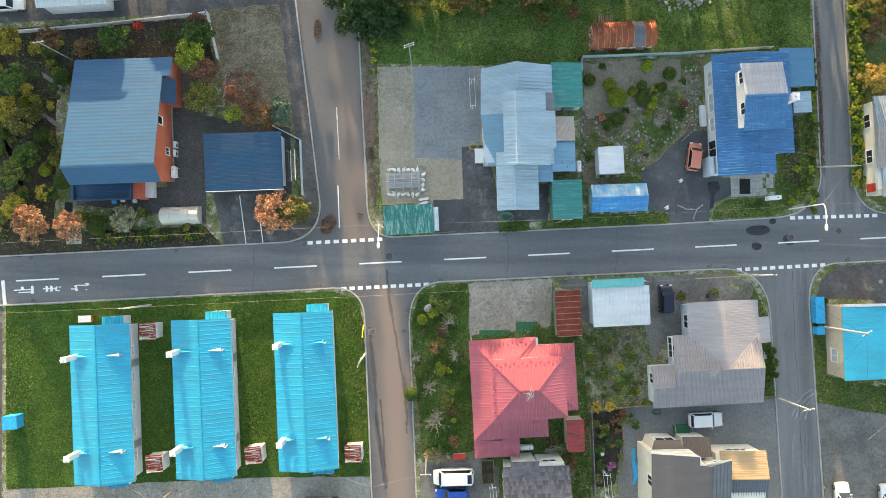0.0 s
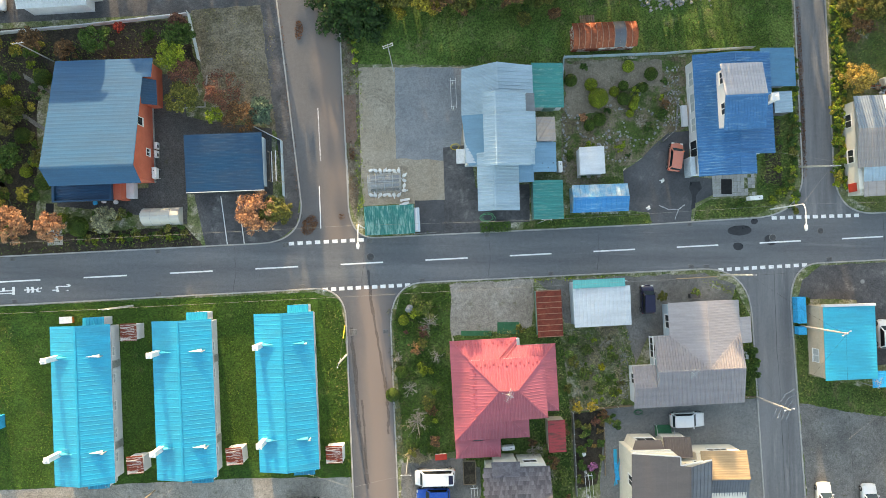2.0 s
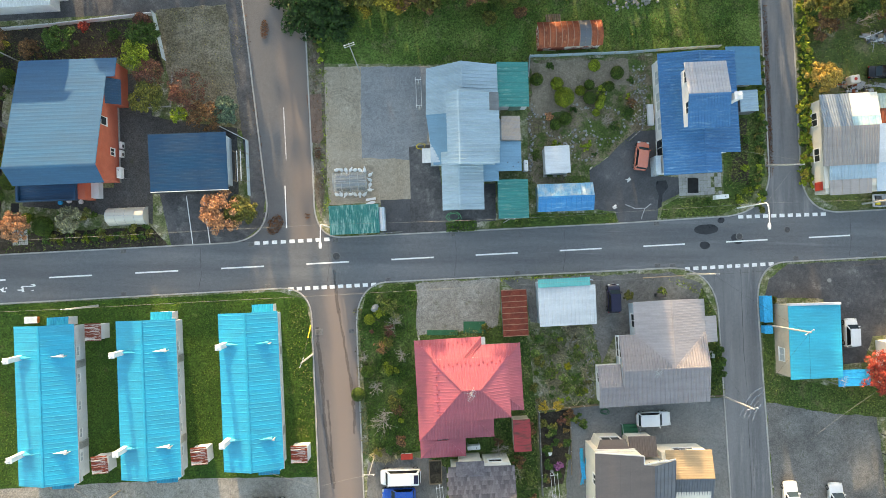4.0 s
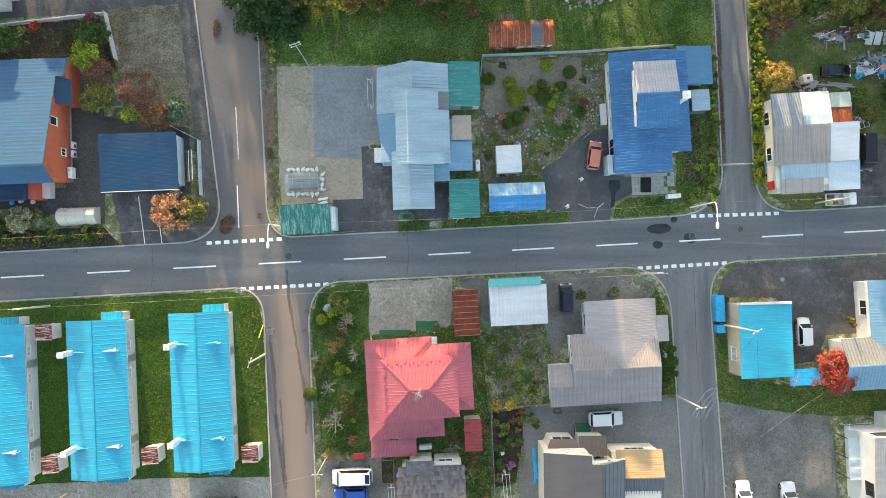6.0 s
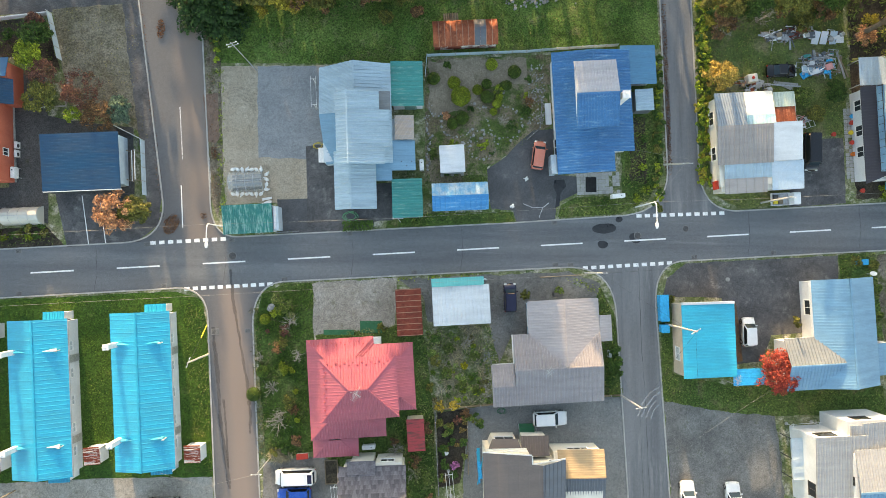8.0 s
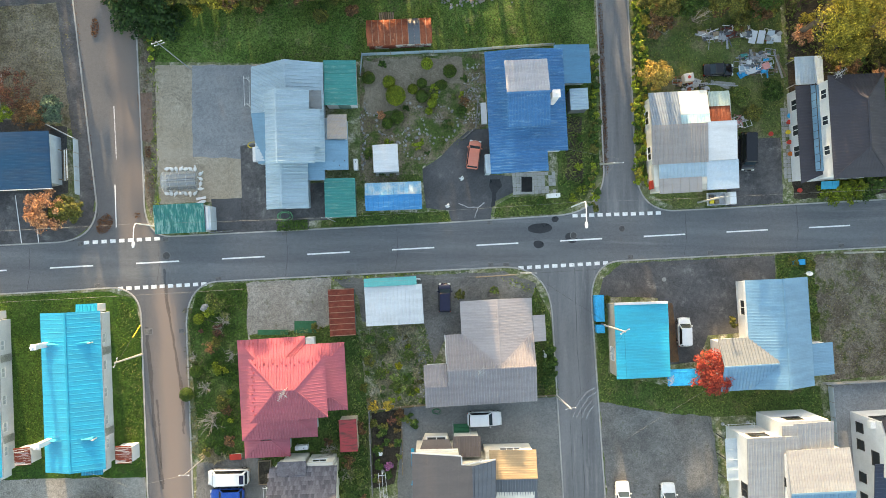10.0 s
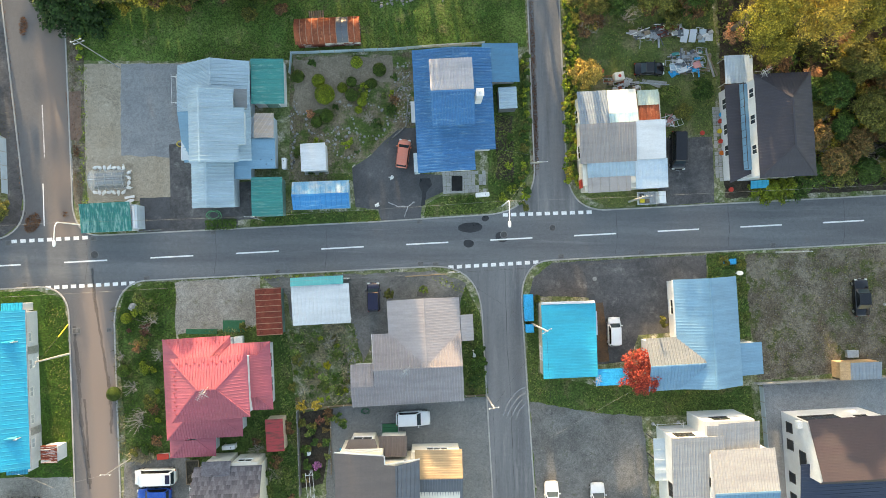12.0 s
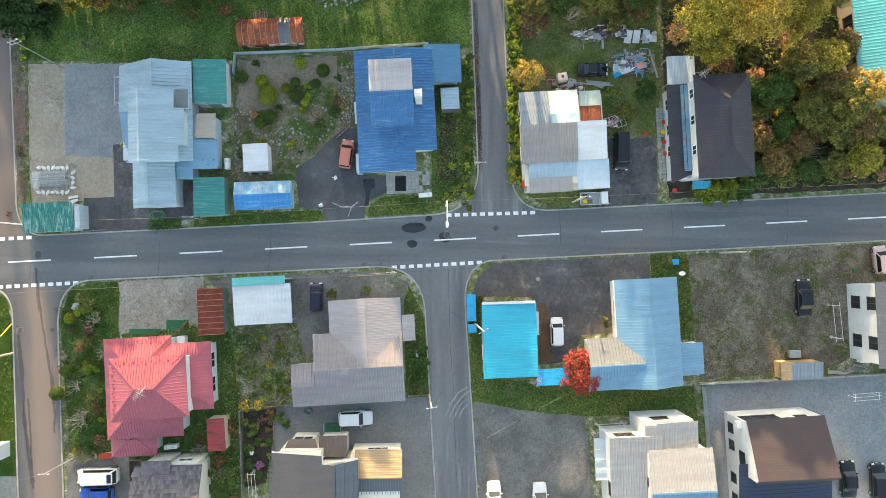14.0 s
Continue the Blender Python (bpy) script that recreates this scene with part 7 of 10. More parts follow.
# brighter yellow-green bands along the lawn's edges
tufts("lawn_clover", "bright yellow-green blades along the lawn's outer edges", [[(-49.4, -5.6), (-45.2, -5.4), (-46.2, -16), (-46.5, -25.8), (-49.1, -26)], [(-10.5, -4.2), (-8.6, -5), (-7.1, -24.5), (-9.2, -24.5)], [(-48, -5.2), (-12, -3.6), (-12, -4.4), (-48, -6.2)]], L_YELLOWGREEN, 28, 130, 0.05, 0.032)
tufts("garden_weeds", "rough grass and weeds of the corner garden", [GARDEN_E], L_GRASS, 13, 80, 0.18, 0.055)
tufts("garden_hay", "dry pale grass along the garden kerb", [[(-2.9, -5.5), (-1.9, -5.0), (-0.9, -22.5), (-1.8, -22.5)], [(-0.5, -21.5), (3.5, -21.3), (3.5, -22.6), (-0.5, -22.6)]], L_GRASS_DRY, 26, 40, 0.22, 0.05)
tufts("meadow_grass", "rough meadow grass behind the houses", [LAWN_N], L_GRASS, 14, 60, 0.12, 0.05, ((18.5, 26.7, 24.8, 28.6),))
tufts("meadow_hay", "dry brownish grass in patches of the meadow", [LAWN_N], L_GRASS_DRY, 25, 12, 0.09, 0.045, ((18.5, 26.7, 24.8, 28.6),))
tufts("plot_weeds", "weeds of the neglected vegetable plot", [PLOT_MID, LAWN_RED], L_PLOT, 15, 60, 0.18, 0.05, ((4.4, 16.8, -18, -8.6), (4.6, 13.6, -22.5, -16), (8, 16, -31, -22.6)))
tufts("verge_grass", "grass verges along the roads", [VERGE_C, LAWN_BLUE, STRIP_E, [(38.4, -3), (40.2, -6.2), (41.2, -15.7), (38.5, -15.7)]], L_WEED, 16, 60, 0.2, 0.055, ((32.6, 41.8, 9.8, 24.4), (41.0, 45.2, 20.5, 25.2)))
tufts("yard_grass", "thin yellowing grass of the back yard", [[(51.8, 20.5), (51.4, 27), (68, 28), (68.4, 20.5)]], L_GRASS_DRY, 27, 26, 0.1, 0.04, ((51.6, 62.1, 7.9, 19.9),))
tufts("lawn_grass", "grass and weeds round the corner houses", [LAWN_NE, LAWN_SE], L_WEED, 17, 60, 0.13, 0.045, ((51.6, 62.1, 7.9, 19.9), (46.9, 53.5, -13.2, -4.6)))
tufts("dry_grass", "dry grass of the empty lot", [DRY_LOT, [(73, 0.4), (96, 1.5), (91, -11), (74, -13.6)]], L_GRASS_DRY, 18, 20, 0.1, 0.045)
tufts("garden_grass", "patches of grass in the garden", [[(17.9, 9.3), (25.2, 9.6), (25.2, 11.3), (29.6, 14), (32.4, 16.2), (31.2, 20.6), (27, 20.2), (23, 18.2), (19.2, 16.4), (17.9, 17)]], L_WEED, 19, 50, 0.12, 0.045)
tufts("edge_grass", "weeds growing along kerbs and lot edges", [[(-6.9, 23), (-6.0, 23), (-5.6, 7), (-6.4, 6)], [(0.5, 3.4), (3, 3.6), (3, 3.9), (0.5, 3.8)], [(14.4, -2.2), (24, -1.7), (24, -1.3), (14.4, -1.8)], [(34.6, -1.5), (38.8, -3.2), (38.4, -4.0), (34.5, -2.2)]], L_LIME, 20, 26, 0.18, 0.06)
tufts("hedge_bottom", "undergrowth below the garden trees", [[(-62, 26.8), (-27, 28.8), (-25.5, 22), (-30, 24), (-41, 23.8), (-44, 19), (-44, 4), (-26.7, 4.2), (-25, 2.3), (-62, 0.4)]], L_WEED, 21, 14, 0.22, 0.07)
tufts("woodland_undergrowth", "brushwood and weeds under the trees", [[(77, 8.2), (112, 10), (112, 36), (69, 36), (69, 24), (77.5, 21)]], L_WEED, 22, 16, 0.4, 0.09)

# hillside garden of the red-walled house
k = 100
for x, y, h2, r, m, lab in ((-47.2, 21.0, 3.6, 1.7, L_GREEN, "olive-green garden tree in low light"), (-47.9, 25.2, 3.4, 1.6, L_YELLOW, "yellowing tree in the garden"), (-43.8, 25.8, 3.0, 1.4, L_RUSSET, "thin russet tree in the garden"),
                          (-46.9, 15.8, 3.0, 1.7, L_OLIVE, "olive-green shrubby tree in the garden"), (-46.3, 12.6, 2.6, 1.4, L_GREEN, "small green garden tree"), (-48.2, 9.8, 3.0, 1.6, L_WEED, "yellow-green shrubby tree in the garden"),
                          (-47.6, 6.4, 2.6, 1.3, L_YELLOW, "yellowing bush in the garden"), (-36.4, 25.6, 3.4, 1.8, L_GREEN, "pruned green pine in the garden"), (-39.9, 24.9, 2.6, 1.2, L_RUSSET, "brownish thin shrub in the garden"),
                          (-26.8, 27.8, 3.0, 1.1, L_DULLRED, "dull red tree in the garden"), (-26.8, 26.4, 3.2, 1.65, L_GREEN, "green garden tree by the fence"), (-27.2, 24.2, 3.2, 1.6, L_LIME, "lime-green tree in the garden"),
                          (-25.9, 22.2, 3.0, 1.6, L_DULLRED, "russet-red tree in the garden"), (-26.2, 19.3, 2.8, 1.75, L_OLIVE, "dull green tree in the garden"), (-22.3, 19.8, 3.2, 2.1, L_DULLRED, "red-brown autumn tree by the lot"),
                          (-22.8, 17.2, 2.2, 0.9, L_LIME, "small lime-green tree by the lot"), (-20.0, 17.4, 2.6, 1.7, L_RUSSET, "brown autumn shrub by the lot"), (-17.3, 17.7, 2.4, 1.4, L_BLUEGREEN, "blue-green needled tree by the lot"),
                          (-45.0, 4.8, 3.4, 2.2, L_ORANGE, "orange autumn maple by the road"), (-41.3, 4.3, 3.0, 1.7, L_ORANGE, "orange-leaved tree by the road"), (-34.9, 4.9, 2.8, 1.6, L_SILVER, "pale silvery pruned tree"),
                          (-18.0, 6.0, 3.0, 2.1, L_ORANGE, "orange-leaved tree beside the parking bay"), (-15.7, 5.9, 2.6, 1.6, L_OLIVE, "green-brown tree beside the parking bay"), (-33.8, 27.6, 2.0, 0.7, L_RED, "small bright red tree"),
                          (-43.0, 20.0, 2.2, 1.0, L_GREEN, "green shrub in the garden"), (-43.1, 12.4, 1.8, 0.9, L_OLIVE, "olive-green shrub in the garden"), (-44.5, 8.2, 2.0, 1.0, L_YELLOW, "yellowing shrub in the garden"), (-49.0, 17.5, 2.6, 1.4, L_YELLOW, "yellow shrub in the garden"), (-45.4, 18.0, 1.6, 0.9, L_OLIVE, "low olive-green shrub in the garden"), (-30.5, 26.6, 1.6, 0.8, L_GREEN, "small green shrub by the fence")):
    k += 7
    tree(lab, x, y, h2 * 1.1, r * (1.42 if x > -28 else 1.22), m, k, 28 if r > 1 else 12, 140 if r > 1 else 80, 0.115)
for x, y, r, m in ((-45.2, 15.0, 0.95, L_TOPIARY_D), (-42.7, 9.6, 1.0, L_TOPIARY_D), (-38.7, 4.4, 1.15, L_TOPIARY_D), (-43.0, 21.8, 1.0, L_TOPIARY_D), (-44.9, 10.8, 0.7, L_TOPIARY), (-36.5, 4.9, 0.6, L_TOPIARY_D), (-47.5, 18.8, 0.7, L_TOPIARY), (-40.8, 5.4, 0.6, L_TOPIARY)):
    k += 3
    ball("dark clipped round shrub in the garden", x, y, r, m, k)
thicket("low garden shrubs in dull greens and yellows", [(-51.5, 3.6), (-43.6, 4.0), (-43.2, 26.6), (-51.5, 26.0)], 62, (L_OLIVE, L_GREEN, L_TOPIARY, L_WEED, L_TOPIARY_D, L_YELLOW), 400, 0.45, 1.0, 1.3)
for i in range(14):
    shrub("trimmed hedge plant along the road", -38.5 + i * 0.92, 2.85 + 0.046 * i + 0.25 * math.sin(i * 2.1), 0.62, (L_GREEN, L_OLIVE, L_TOPIARY)[i % 3], 530 + i, 1.0, 7, 60)

GARDEN_PATH = surface("garden_path_gravel", (0.16, 0.15, 0.13), (0.22, 0.205, 0.18), (0.1, 0.095, 0.06), big=0.6, small=8, rough=0.95, bump=0.6, spread=0.35)
for line, wide in (([(-42.6, 15.2), (-43.8, 16.3), (-45.4, 17.3), (-47.0, 17.9), (-51.5, 18.1)], 0.8), ([(-50.6, 15.6), (-49.3, 13.4), (-48.9, 11.7), (-48.5, 9.5), (-47.1, 7.0)], 0.6), ([(-42.5, 20.2), (-44.2, 21.1), (-45.7, 22.2)], 0.7)):
    edge = [(x, y + wide / 2) for x, y in line] + [(x + 0.25, y - wide / 2) for x, y in line[::-1]]
    sheet("garden_path", edge, 0.038, GARDEN_PATH, "winding gravel path between the garden shrubs", "path", 0.2)

# corner garden by the side street
for i, (x, y, r, m) in enumerate(((-0.96, -6.6, 0.62, L_TOPIARY), (-2.25, -15.3, 0.8, L_TOPIARY_D), (-1.2, -12.7, 0.72, L_TOPIARY_D))):
    ball("round clipped shrub in the corner garden", x, y, r, m, 560 + i)
for i, (x, y, r, h2, m, lab) in enumerate(((1.46, -12.3, 1.2, 1.0, L_TOPIARY, "wide low yellow-green yew in the corner garden"), (1.76, -16.2, 1.05, 1.2, L_OLIVE, "olive-green bush in the corner garden"), (0.5, -9.9, 1.15, 1.3, L_RUSSET, "russet and green bush in the corner garden"), (1.2, -9.4, 0.8, 1.3, L_OLIVE, "olive-green bush in the corner garden"),
                                         (1.5, -4.8, 1.45, 1.8, L_WEED, "loose pale green bush at the street corner"), (0.3, -5.9, 0.8, 1.0, L_LIME, "lime-green bush at the street corner"), (2.7, -18.4, 0.4, 0.5, L_LIME, "small yellow-green plant in the grass"), (2.65, -15.1, 0.4, 0.5, L_LIME, "small lime-green plant in the grass"), (1.4, -7.9, 1.0, 1.2, L_DULLRED, "dull red-brown bush in the corner garden"), (2.5, -17.2, 0.9, 0.9, L_RUSSET, "brown low bush in the corner garden"), (-0.7, -8.0, 0.35, 0.5, L_DULLRED, "small dull red plant"))):
    shrub(lab, x, y, r, m, 580 + i, h2, 12, 90, 0.075)
for i, (x, y, r) in enumerate(((2.0, -7.1, 1.25), (-1.55, -11.0, 0.75), (-0.15, -14.6, 1.1), (0.6, -18.5, 1.5), (2.9, -10.8, 0.9), (14.2, -22.0, 1.3), (0.9, -17.6, 1.0), (22.6, -9.4, 1.0), (15.6, -24.6, 1.2))):
    bare("leafless grey bush in the garden", x, y, r, 600 + i)
stones("single grey boulder in the corner garden", [(-0.28, -5.28)], 10, 0.5, 0.55)
tufts("hay_patch", "flattened pale dry grass", [ring(0.75, -22.6, 1.5, 12, 0.75), ring(22.8, -8.0, 1.7, 12, 0.5), ring(21.4, -11.0, 0.7, 10, 1.2), ring(20.9, -14.0, 1.0, 12, 1.1), ring(22.6, -9.8, 0.5, 8), ring(18.5, -11.4, 0.5, 8, 1.4)], L_STRAW, 29, 300, 0.42, 0.035)
tufts("hay_strip", "long pale grass laid over beside the yard", [[(23.8, -9.0), (24.7, -9.0), (24.9, -15.8), (24.0, -15.8)]], L_STRAW, 31, 90, 0.4, 0.03)
heap("gravel_chips", "spilled white chips at the plot's edge", [ring(25.3, -11.4, 1.1, 10, 0.9)], STONE, 46, 60, 0.06, 0.02, "stones")

# clipped garden between the pale blue and the blue house
for i, (x, y, r, m) in enumerate(((18.9, 21.8, 0.75, L_TOPIARY_D), (21.3, 21.3, 0.75, L_TOPIARY), (22.1, 19.6, 1.15, L_TOPIARY), (25.8, 23.5, 0.7, L_LIME), (28.5, 22.6, 0.78, L_TOPIARY_D), (24.1, 20.5, 0.6, L_TOPIARY), (25.2, 21.2, 0.6, L_TOPIARY_D),
                                  (25.2, 19.6, 0.75, L_TOPIARY_D), (22.3, 17.1, 0.75, L_TOPIARY_D), (21.1, 16.4, 0.65, L_TOPIARY_D), (26.4, 18.8, 0.55, L_LIME), (26.7, 19.6, 0.45, L_LIME), (27.6, 21.0, 0.6, L_TOPIARY_D), (26.0, 17.9, 0.45, L_TOPIARY))):
    ball("clipped round shrub in the stone garden", x, y, r, m, 620 + i)
for i, (x, y, r, m) in enumerate(((24.6, 14.0, 0.95, L_LIME), (26.5, 20.6, 0.7, L_LIME), (20.4, 17.4, 0.7, L_ORANGE), (20.5, 23.5, 0.6, L_GREEN), (29.6, 17.8, 0.7, L_GREEN), (28.0, 16.4, 0.8, L_GREEN), (30.1, 19.2, 0.8, L_RUSSET), (23.4, 18.2, 0.5, L_GREEN))):
    shrub("loose leafy plant between stones", x, y, r, m, 640 + i, r * 1.0, 8, 70, 0.1)
bare("pale leafless dwarf tree among stones", 27.2, 16.9, 1.0, 650)
rng = np.random.default_rng(5)
line = []
for cx, cy, rr, a0, a1 in ((21.7, 16.9, 2.0, 2.6, 6.0), (24.7, 14.0, 1.7, 0, 6.2), (25.0, 20.7, 2.3, 3.6, 6.4), (27.4, 16.6, 2.0, 0, 6.2), (22.5, 17.5, 3.4, 4.2, 5.6), (19.4, 15.0, 2.6, 1.4, 4.6)):
    for a in np.arange(a0, a1, 0.34 / rr):
        line.append((cx + rr * math.cos(a) + rng.normal() * 0.12, cy + rr * math.sin(a) + rng.normal() * 0.12))
line = [p for p in line if inside(*p, GARDEN_C)] + [(18.3 + rng.normal() * 0.2, 11 + i * 0.24) for i in range(34)]
stones("rounded grey field stones edging the beds", line, 6)
stones("pale broken stones beside the house", [(rng.uniform(30.2, 32.2), rng.uniform(16.5, 23.6)) for i in range(230)], 7, 0.06, 0.15)
stones("pile of grey stones in the meadow", [(rng.normal(30.5, 1.8), rng.normal(31.6, 0.5)) for i in range(90)], 8, 0.12, 0.3)
stones("pale gravel stones along the house wall", [(rng.uniform(24.6, 25.6), rng.uniform(-16, -10.5)) for i in range(140)], 9, 0.05, 0.13)

logs = thing("log_pile", "short stack of pale split logs behind the hut", "firewood", 21.0, 29.3, 0.02, 4)
for k in range(7):
    bm = bmesh.new()
    tube(bm, (-0.8 + 0.26 * k, -0.45, 0.14 + 0.05 * (k % 2)), (-0.8 + 0.26 * k, 0.45, 0.14 + 0.05 * (k % 2)), 0.12, 0.11, 7)
    part("log", bm, WOOD, logs)

# meadow edge and hedges
hedge = thing("hedge", "low trimmed green bed beside the road", "hedge", 9.9, 4.35, 0.04, 2.8)
rng = np.random.default_rng(31)
p = np.stack([rng.uniform(-1.8, 1.8, 900), rng.uniform(-0.6, 0.6, 900), rng.uniform(0.1, 0.4, 900)], 1)
m = rng.normal(size=p.shape) * 0.5 + np.array((0, 0, 1))
v, f = quads(p, m / np.linalg.norm(m, axis=1)[:, None], 0.09, rng)
raw_part("leaves", v.tolist(), f.tolist(), L_GREEN, hedge)
bushes("bright green weeds along the lane", [(45.7 + random.uniform(-0.4, 0.4), random.uniform(6, 24.5), random.uniform(0.2, 0.55), random.uniform(0.3, 0.8)) for i in range(60)], (L_GREEN, L_LIME, L_GREEN, L_OLIVE), 700, "lane_weeds")
# lane verge: lime and yellow leaves put low sun into the colour
bushes("sunlit yellow-green weeds along the lane", [(51.2 + random.uniform(-0.8, 0.8), random.uniform(9, 33), random.uniform(0.18, 0.45), random.uniform(0.4, 1.2)) for i in range(230)], (L_LIME, L_LIME, L_YELLOW, L_LIME, L_GREEN), 740, "lane_weeds")
bushes("green weeds along the street", [(-6.7 + 0.2 * math.sin(i * 3), 24.0 + i * 0.6, 0.45, 0.5) for i in range(14)], (L_LIME, L_GREEN), 780, "street_weeds")
for i, (x, y) in enumerate(((44.0, 14.6), (44.4, 8.6), (45.0, 9.6), (43.0, 7.4), (39.2, 7.2), (43.8, 11.2))):
    shrub("green weeds in the side garden", x, y, 0.7, (L_GREEN, L_LIME)[i % 2], 800 + i, 0.7, 7, 60, 0.1)

# woods along the upper edge
conifer("tall dark fir at the street corner", -7.2, 30.6, 10.5, 4.3, L_DARK, 820, 14, 640, 0.19)
k = 830
for x, y, h2, r, m in ((-4.2, 30.6, 4.0, 2.0, L_OLIVE), (-1.6, 31.0, 5.0, 2.4, L_OLIVE), (1.0, 30.4, 4.2, 2.0, L_YELLOW), (3.4, 31.2, 5.0, 2.4, L_RUSSET), (6.2, 30.8, 4.4, 2.2, L_OLIVE), (8.9, 31.4, 4.8, 2.3, L_GREEN), (11.6, 31.2, 4.2, 2.0, L_RUSSET), (14.4, 32.2, 4.6, 2.2, L_OLIVE), (17.5, 33.4, 4.6, 2.2, L_GREEN), (13.2, 28.9, 1.6, 1.0, L_OLIVE), (17.0, 29.6, 1.4, 0.9, L_RUSSET)):
    k += 5
    tree("autumn tree at the meadow's edge", x, y, h2, r, m, k, 28, 120, 0.16, low=0.25)
for x, y, h2, r, m, lab in ((56.6, 30.6, 5, 2.4, L_GREEN, "green tree behind the yard"), (60.6, 30.4, 5, 2.5, L_OLIVE, "olive tree behind the yard"), (64.8, 30.8, 5.5, 2.6, L_GREEN, "dark green tree behind the yard"), (54.0, 30.0, 4.5, 2.2, L_OLIVE, "thin tree behind the yard"), (53.0, 28.8, 3, 1.5, L_RUSSET, "brown shrubby tree by the lane"),
                          (53.2, 21.7, 3.2, 2.0, L_PEACH, "golden autumn tree beside the house"), (66.4, 19.8, 2.6, 1.6, L_GREEN, "round green bush beside the drive"), (63.0, 19.4, 1.8, 1.5, L_WEED, "feathery olive-green bush by the drive"), (64.5, 17.5, 1.4, 1.2, L_OLIVE, "olive-green bush by the drive"),
                          (70.2, 27.2, 14.5, 4.0, L_YELLOW, "tall yellow-green tree in evening sun"), (75.0, 26.6, 16.5, 4.8, L_GOLD, "tall golden tree in evening sun"), (80.5, 27.5, 13.5, 4.0, L_YELLOW, "tall yellow-green tree in evening sun"), (73.0, 24.5, 8, 3.0, L_YELLOW, "yellow-green tree behind the dark house"), (78.0, 31.5, 17, 4.8, L_YELLOW, "tall yellow tree in the wood"), (71, 33, 10, 4.2, L_OLIVE, "tall olive-green tree in the wood"), (85, 31, 9, 4, L_OLIVE, "tall olive-green tree in the wood"),
                          (83.9, 22.2, 7, 3.0, L_OLIVE, "olive-green tree in the wood"), (81.0, 19.6, 5.5, 2.5, L_GREEN, "green tree in the wood"), (84.8, 17.2, 6, 2.8, L_OLIVE, "olive-green tree in the wood"), (87.6, 20.0, 6.5, 2.7, L_RUSTMIX, "russet tree in the wood"), (88.6, 24.6, 6.5, 2.3, L_RUSTMIX, "thin russet tree by the building"), (88.2, 15.0, 5.5, 2.6, L_OLIVE, "olive-green tree in the wood"), (91.5, 11.8, 5, 2.6, L_YELLOW, "yellowing tree by the road"), (79.4, 14.6, 4.2, 2.0, L_RUSTMIX, "orange-brown autumn bush beside the house"), (81.5, 11.6, 4, 2.0, L_RUSTMIX, "reddish brown autumn bush"), (84.0, 13.4, 4.5, 2.2, L_RUSTMIX, "rusty orange tree in the wood"), (85.5, 10.2, 3.4, 1.8, L_GREEN, "green bush by the road"), (88.6, 11.4, 3.6, 1.8, L_OLIVE, "olive bush by the road"), (92.5, 15.8, 6, 2.6, L_OLIVE, "olive-green tree in the wood"), (90.2, 19.2, 8.5, 2.6, L_PEACH, "peach-coloured tree leaning over the teal roof"), (88.4, 17.6, 8, 3.0, L_OLIVE, "tall olive-green tree by the teal building"), (86.0, 22.8, 8, 2.6, L_YELLOW, "yellow-green tree by the teal building"), (90.8, 15.6, 6, 2.4, L_RUSTMIX, "rusty green tree by the teal building"), (79.0, 20.0, 4, 1.6, L_GREEN, "dark green bush behind the house"), (95.5, 13.5, 5.5, 2.6, L_GREEN, "green tree in the wood"), (79.0, 17.0, 3.4, 1.6, L_OLIVE, "olive-green bush by the drive"), (82.5, 15.6, 4, 1.9, L_GREEN, "green tree in the wood"),
                          (58.6, -12.7, 4.4, 2.9, L_RED, "bright red maple beside the houses")):
    k += 5
    tree(lab, x, y, h2, r * 1.08, m, k, int(18 + 8 * r), 190 if r < 3 else 300, 0.1, low=0.3)
for i, (x, y, r, m) in enumerate(((74.4, 8.4, 1.5, L_TOPIARY), (76.4, 8.6, 1.6, L_TOPIARY), (78.3, 8.9, 1.5, L_GREEN))):
    conifer("spreading yellow-green yew beside the road", x, y, 3.4, r + 0.3, m, 900 + i, 7, 260, 0.11)
for i, (x, y, r, m) in enumerate(((19.4, -17.0, 0.8, L_GOLD), (21.3, -16.8, 0.8, L_GOLD), (22.6, -17.6, 0.75, L_RUSSET), (21.6, -18.6, 0.7, L_DULLRED), (19.4, -18.9, 0.65, L_OLIVE), (20.6, -19.9, 0.5, L_GREEN), (21.3, -23.7, 0.7, L_PINK), (19.8, -21.8, 0.6, L_GREEN), (22.3, -12.2, 0.55, L_FLOWER), (20.6, -10.2, 0.9, L_WEED), (20.2, -13.0, 0.9, L_WEED), (23.6, -11.0, 0.8, L_WEED), (19.0, -11.5, 0.9, L_OLIVE), (22.0, -14.4, 0.8, L_WEED), (23.8, -15.0, 0.7, L_WEED), (18.4, -14.6, 0.7, L_OLIVE), (12.6, -7.6, 0.7, L_OLIVE), (39.6, -12.2, 1.0, L_GREEN), (39.4, -14.0, 0.9, L_GREEN), (39.9, -10.8, 0.7, L_GREEN), (29.6, -3.9, 0.8, L_OLIVE), (33.6, -3.6, 0.7, L_WEED), (47.0, -4.5, 0.5, L_OLIVE), (61.9, -7.4, 0.8, L_OLIVE), (69.3, -0.2, 0.8, L_OLIVE), (71.4, -0.6, 0.8, L_OLIVE), (71.8, -3.2, 0.7, L_WEED), (72.0, -6.5, 0.6, L_WEED), (16.6, -23.5, 1.0, L_RUSSET))):
    shrub("loose leafy bush in the garden", x, y, r, m, 920 + i)

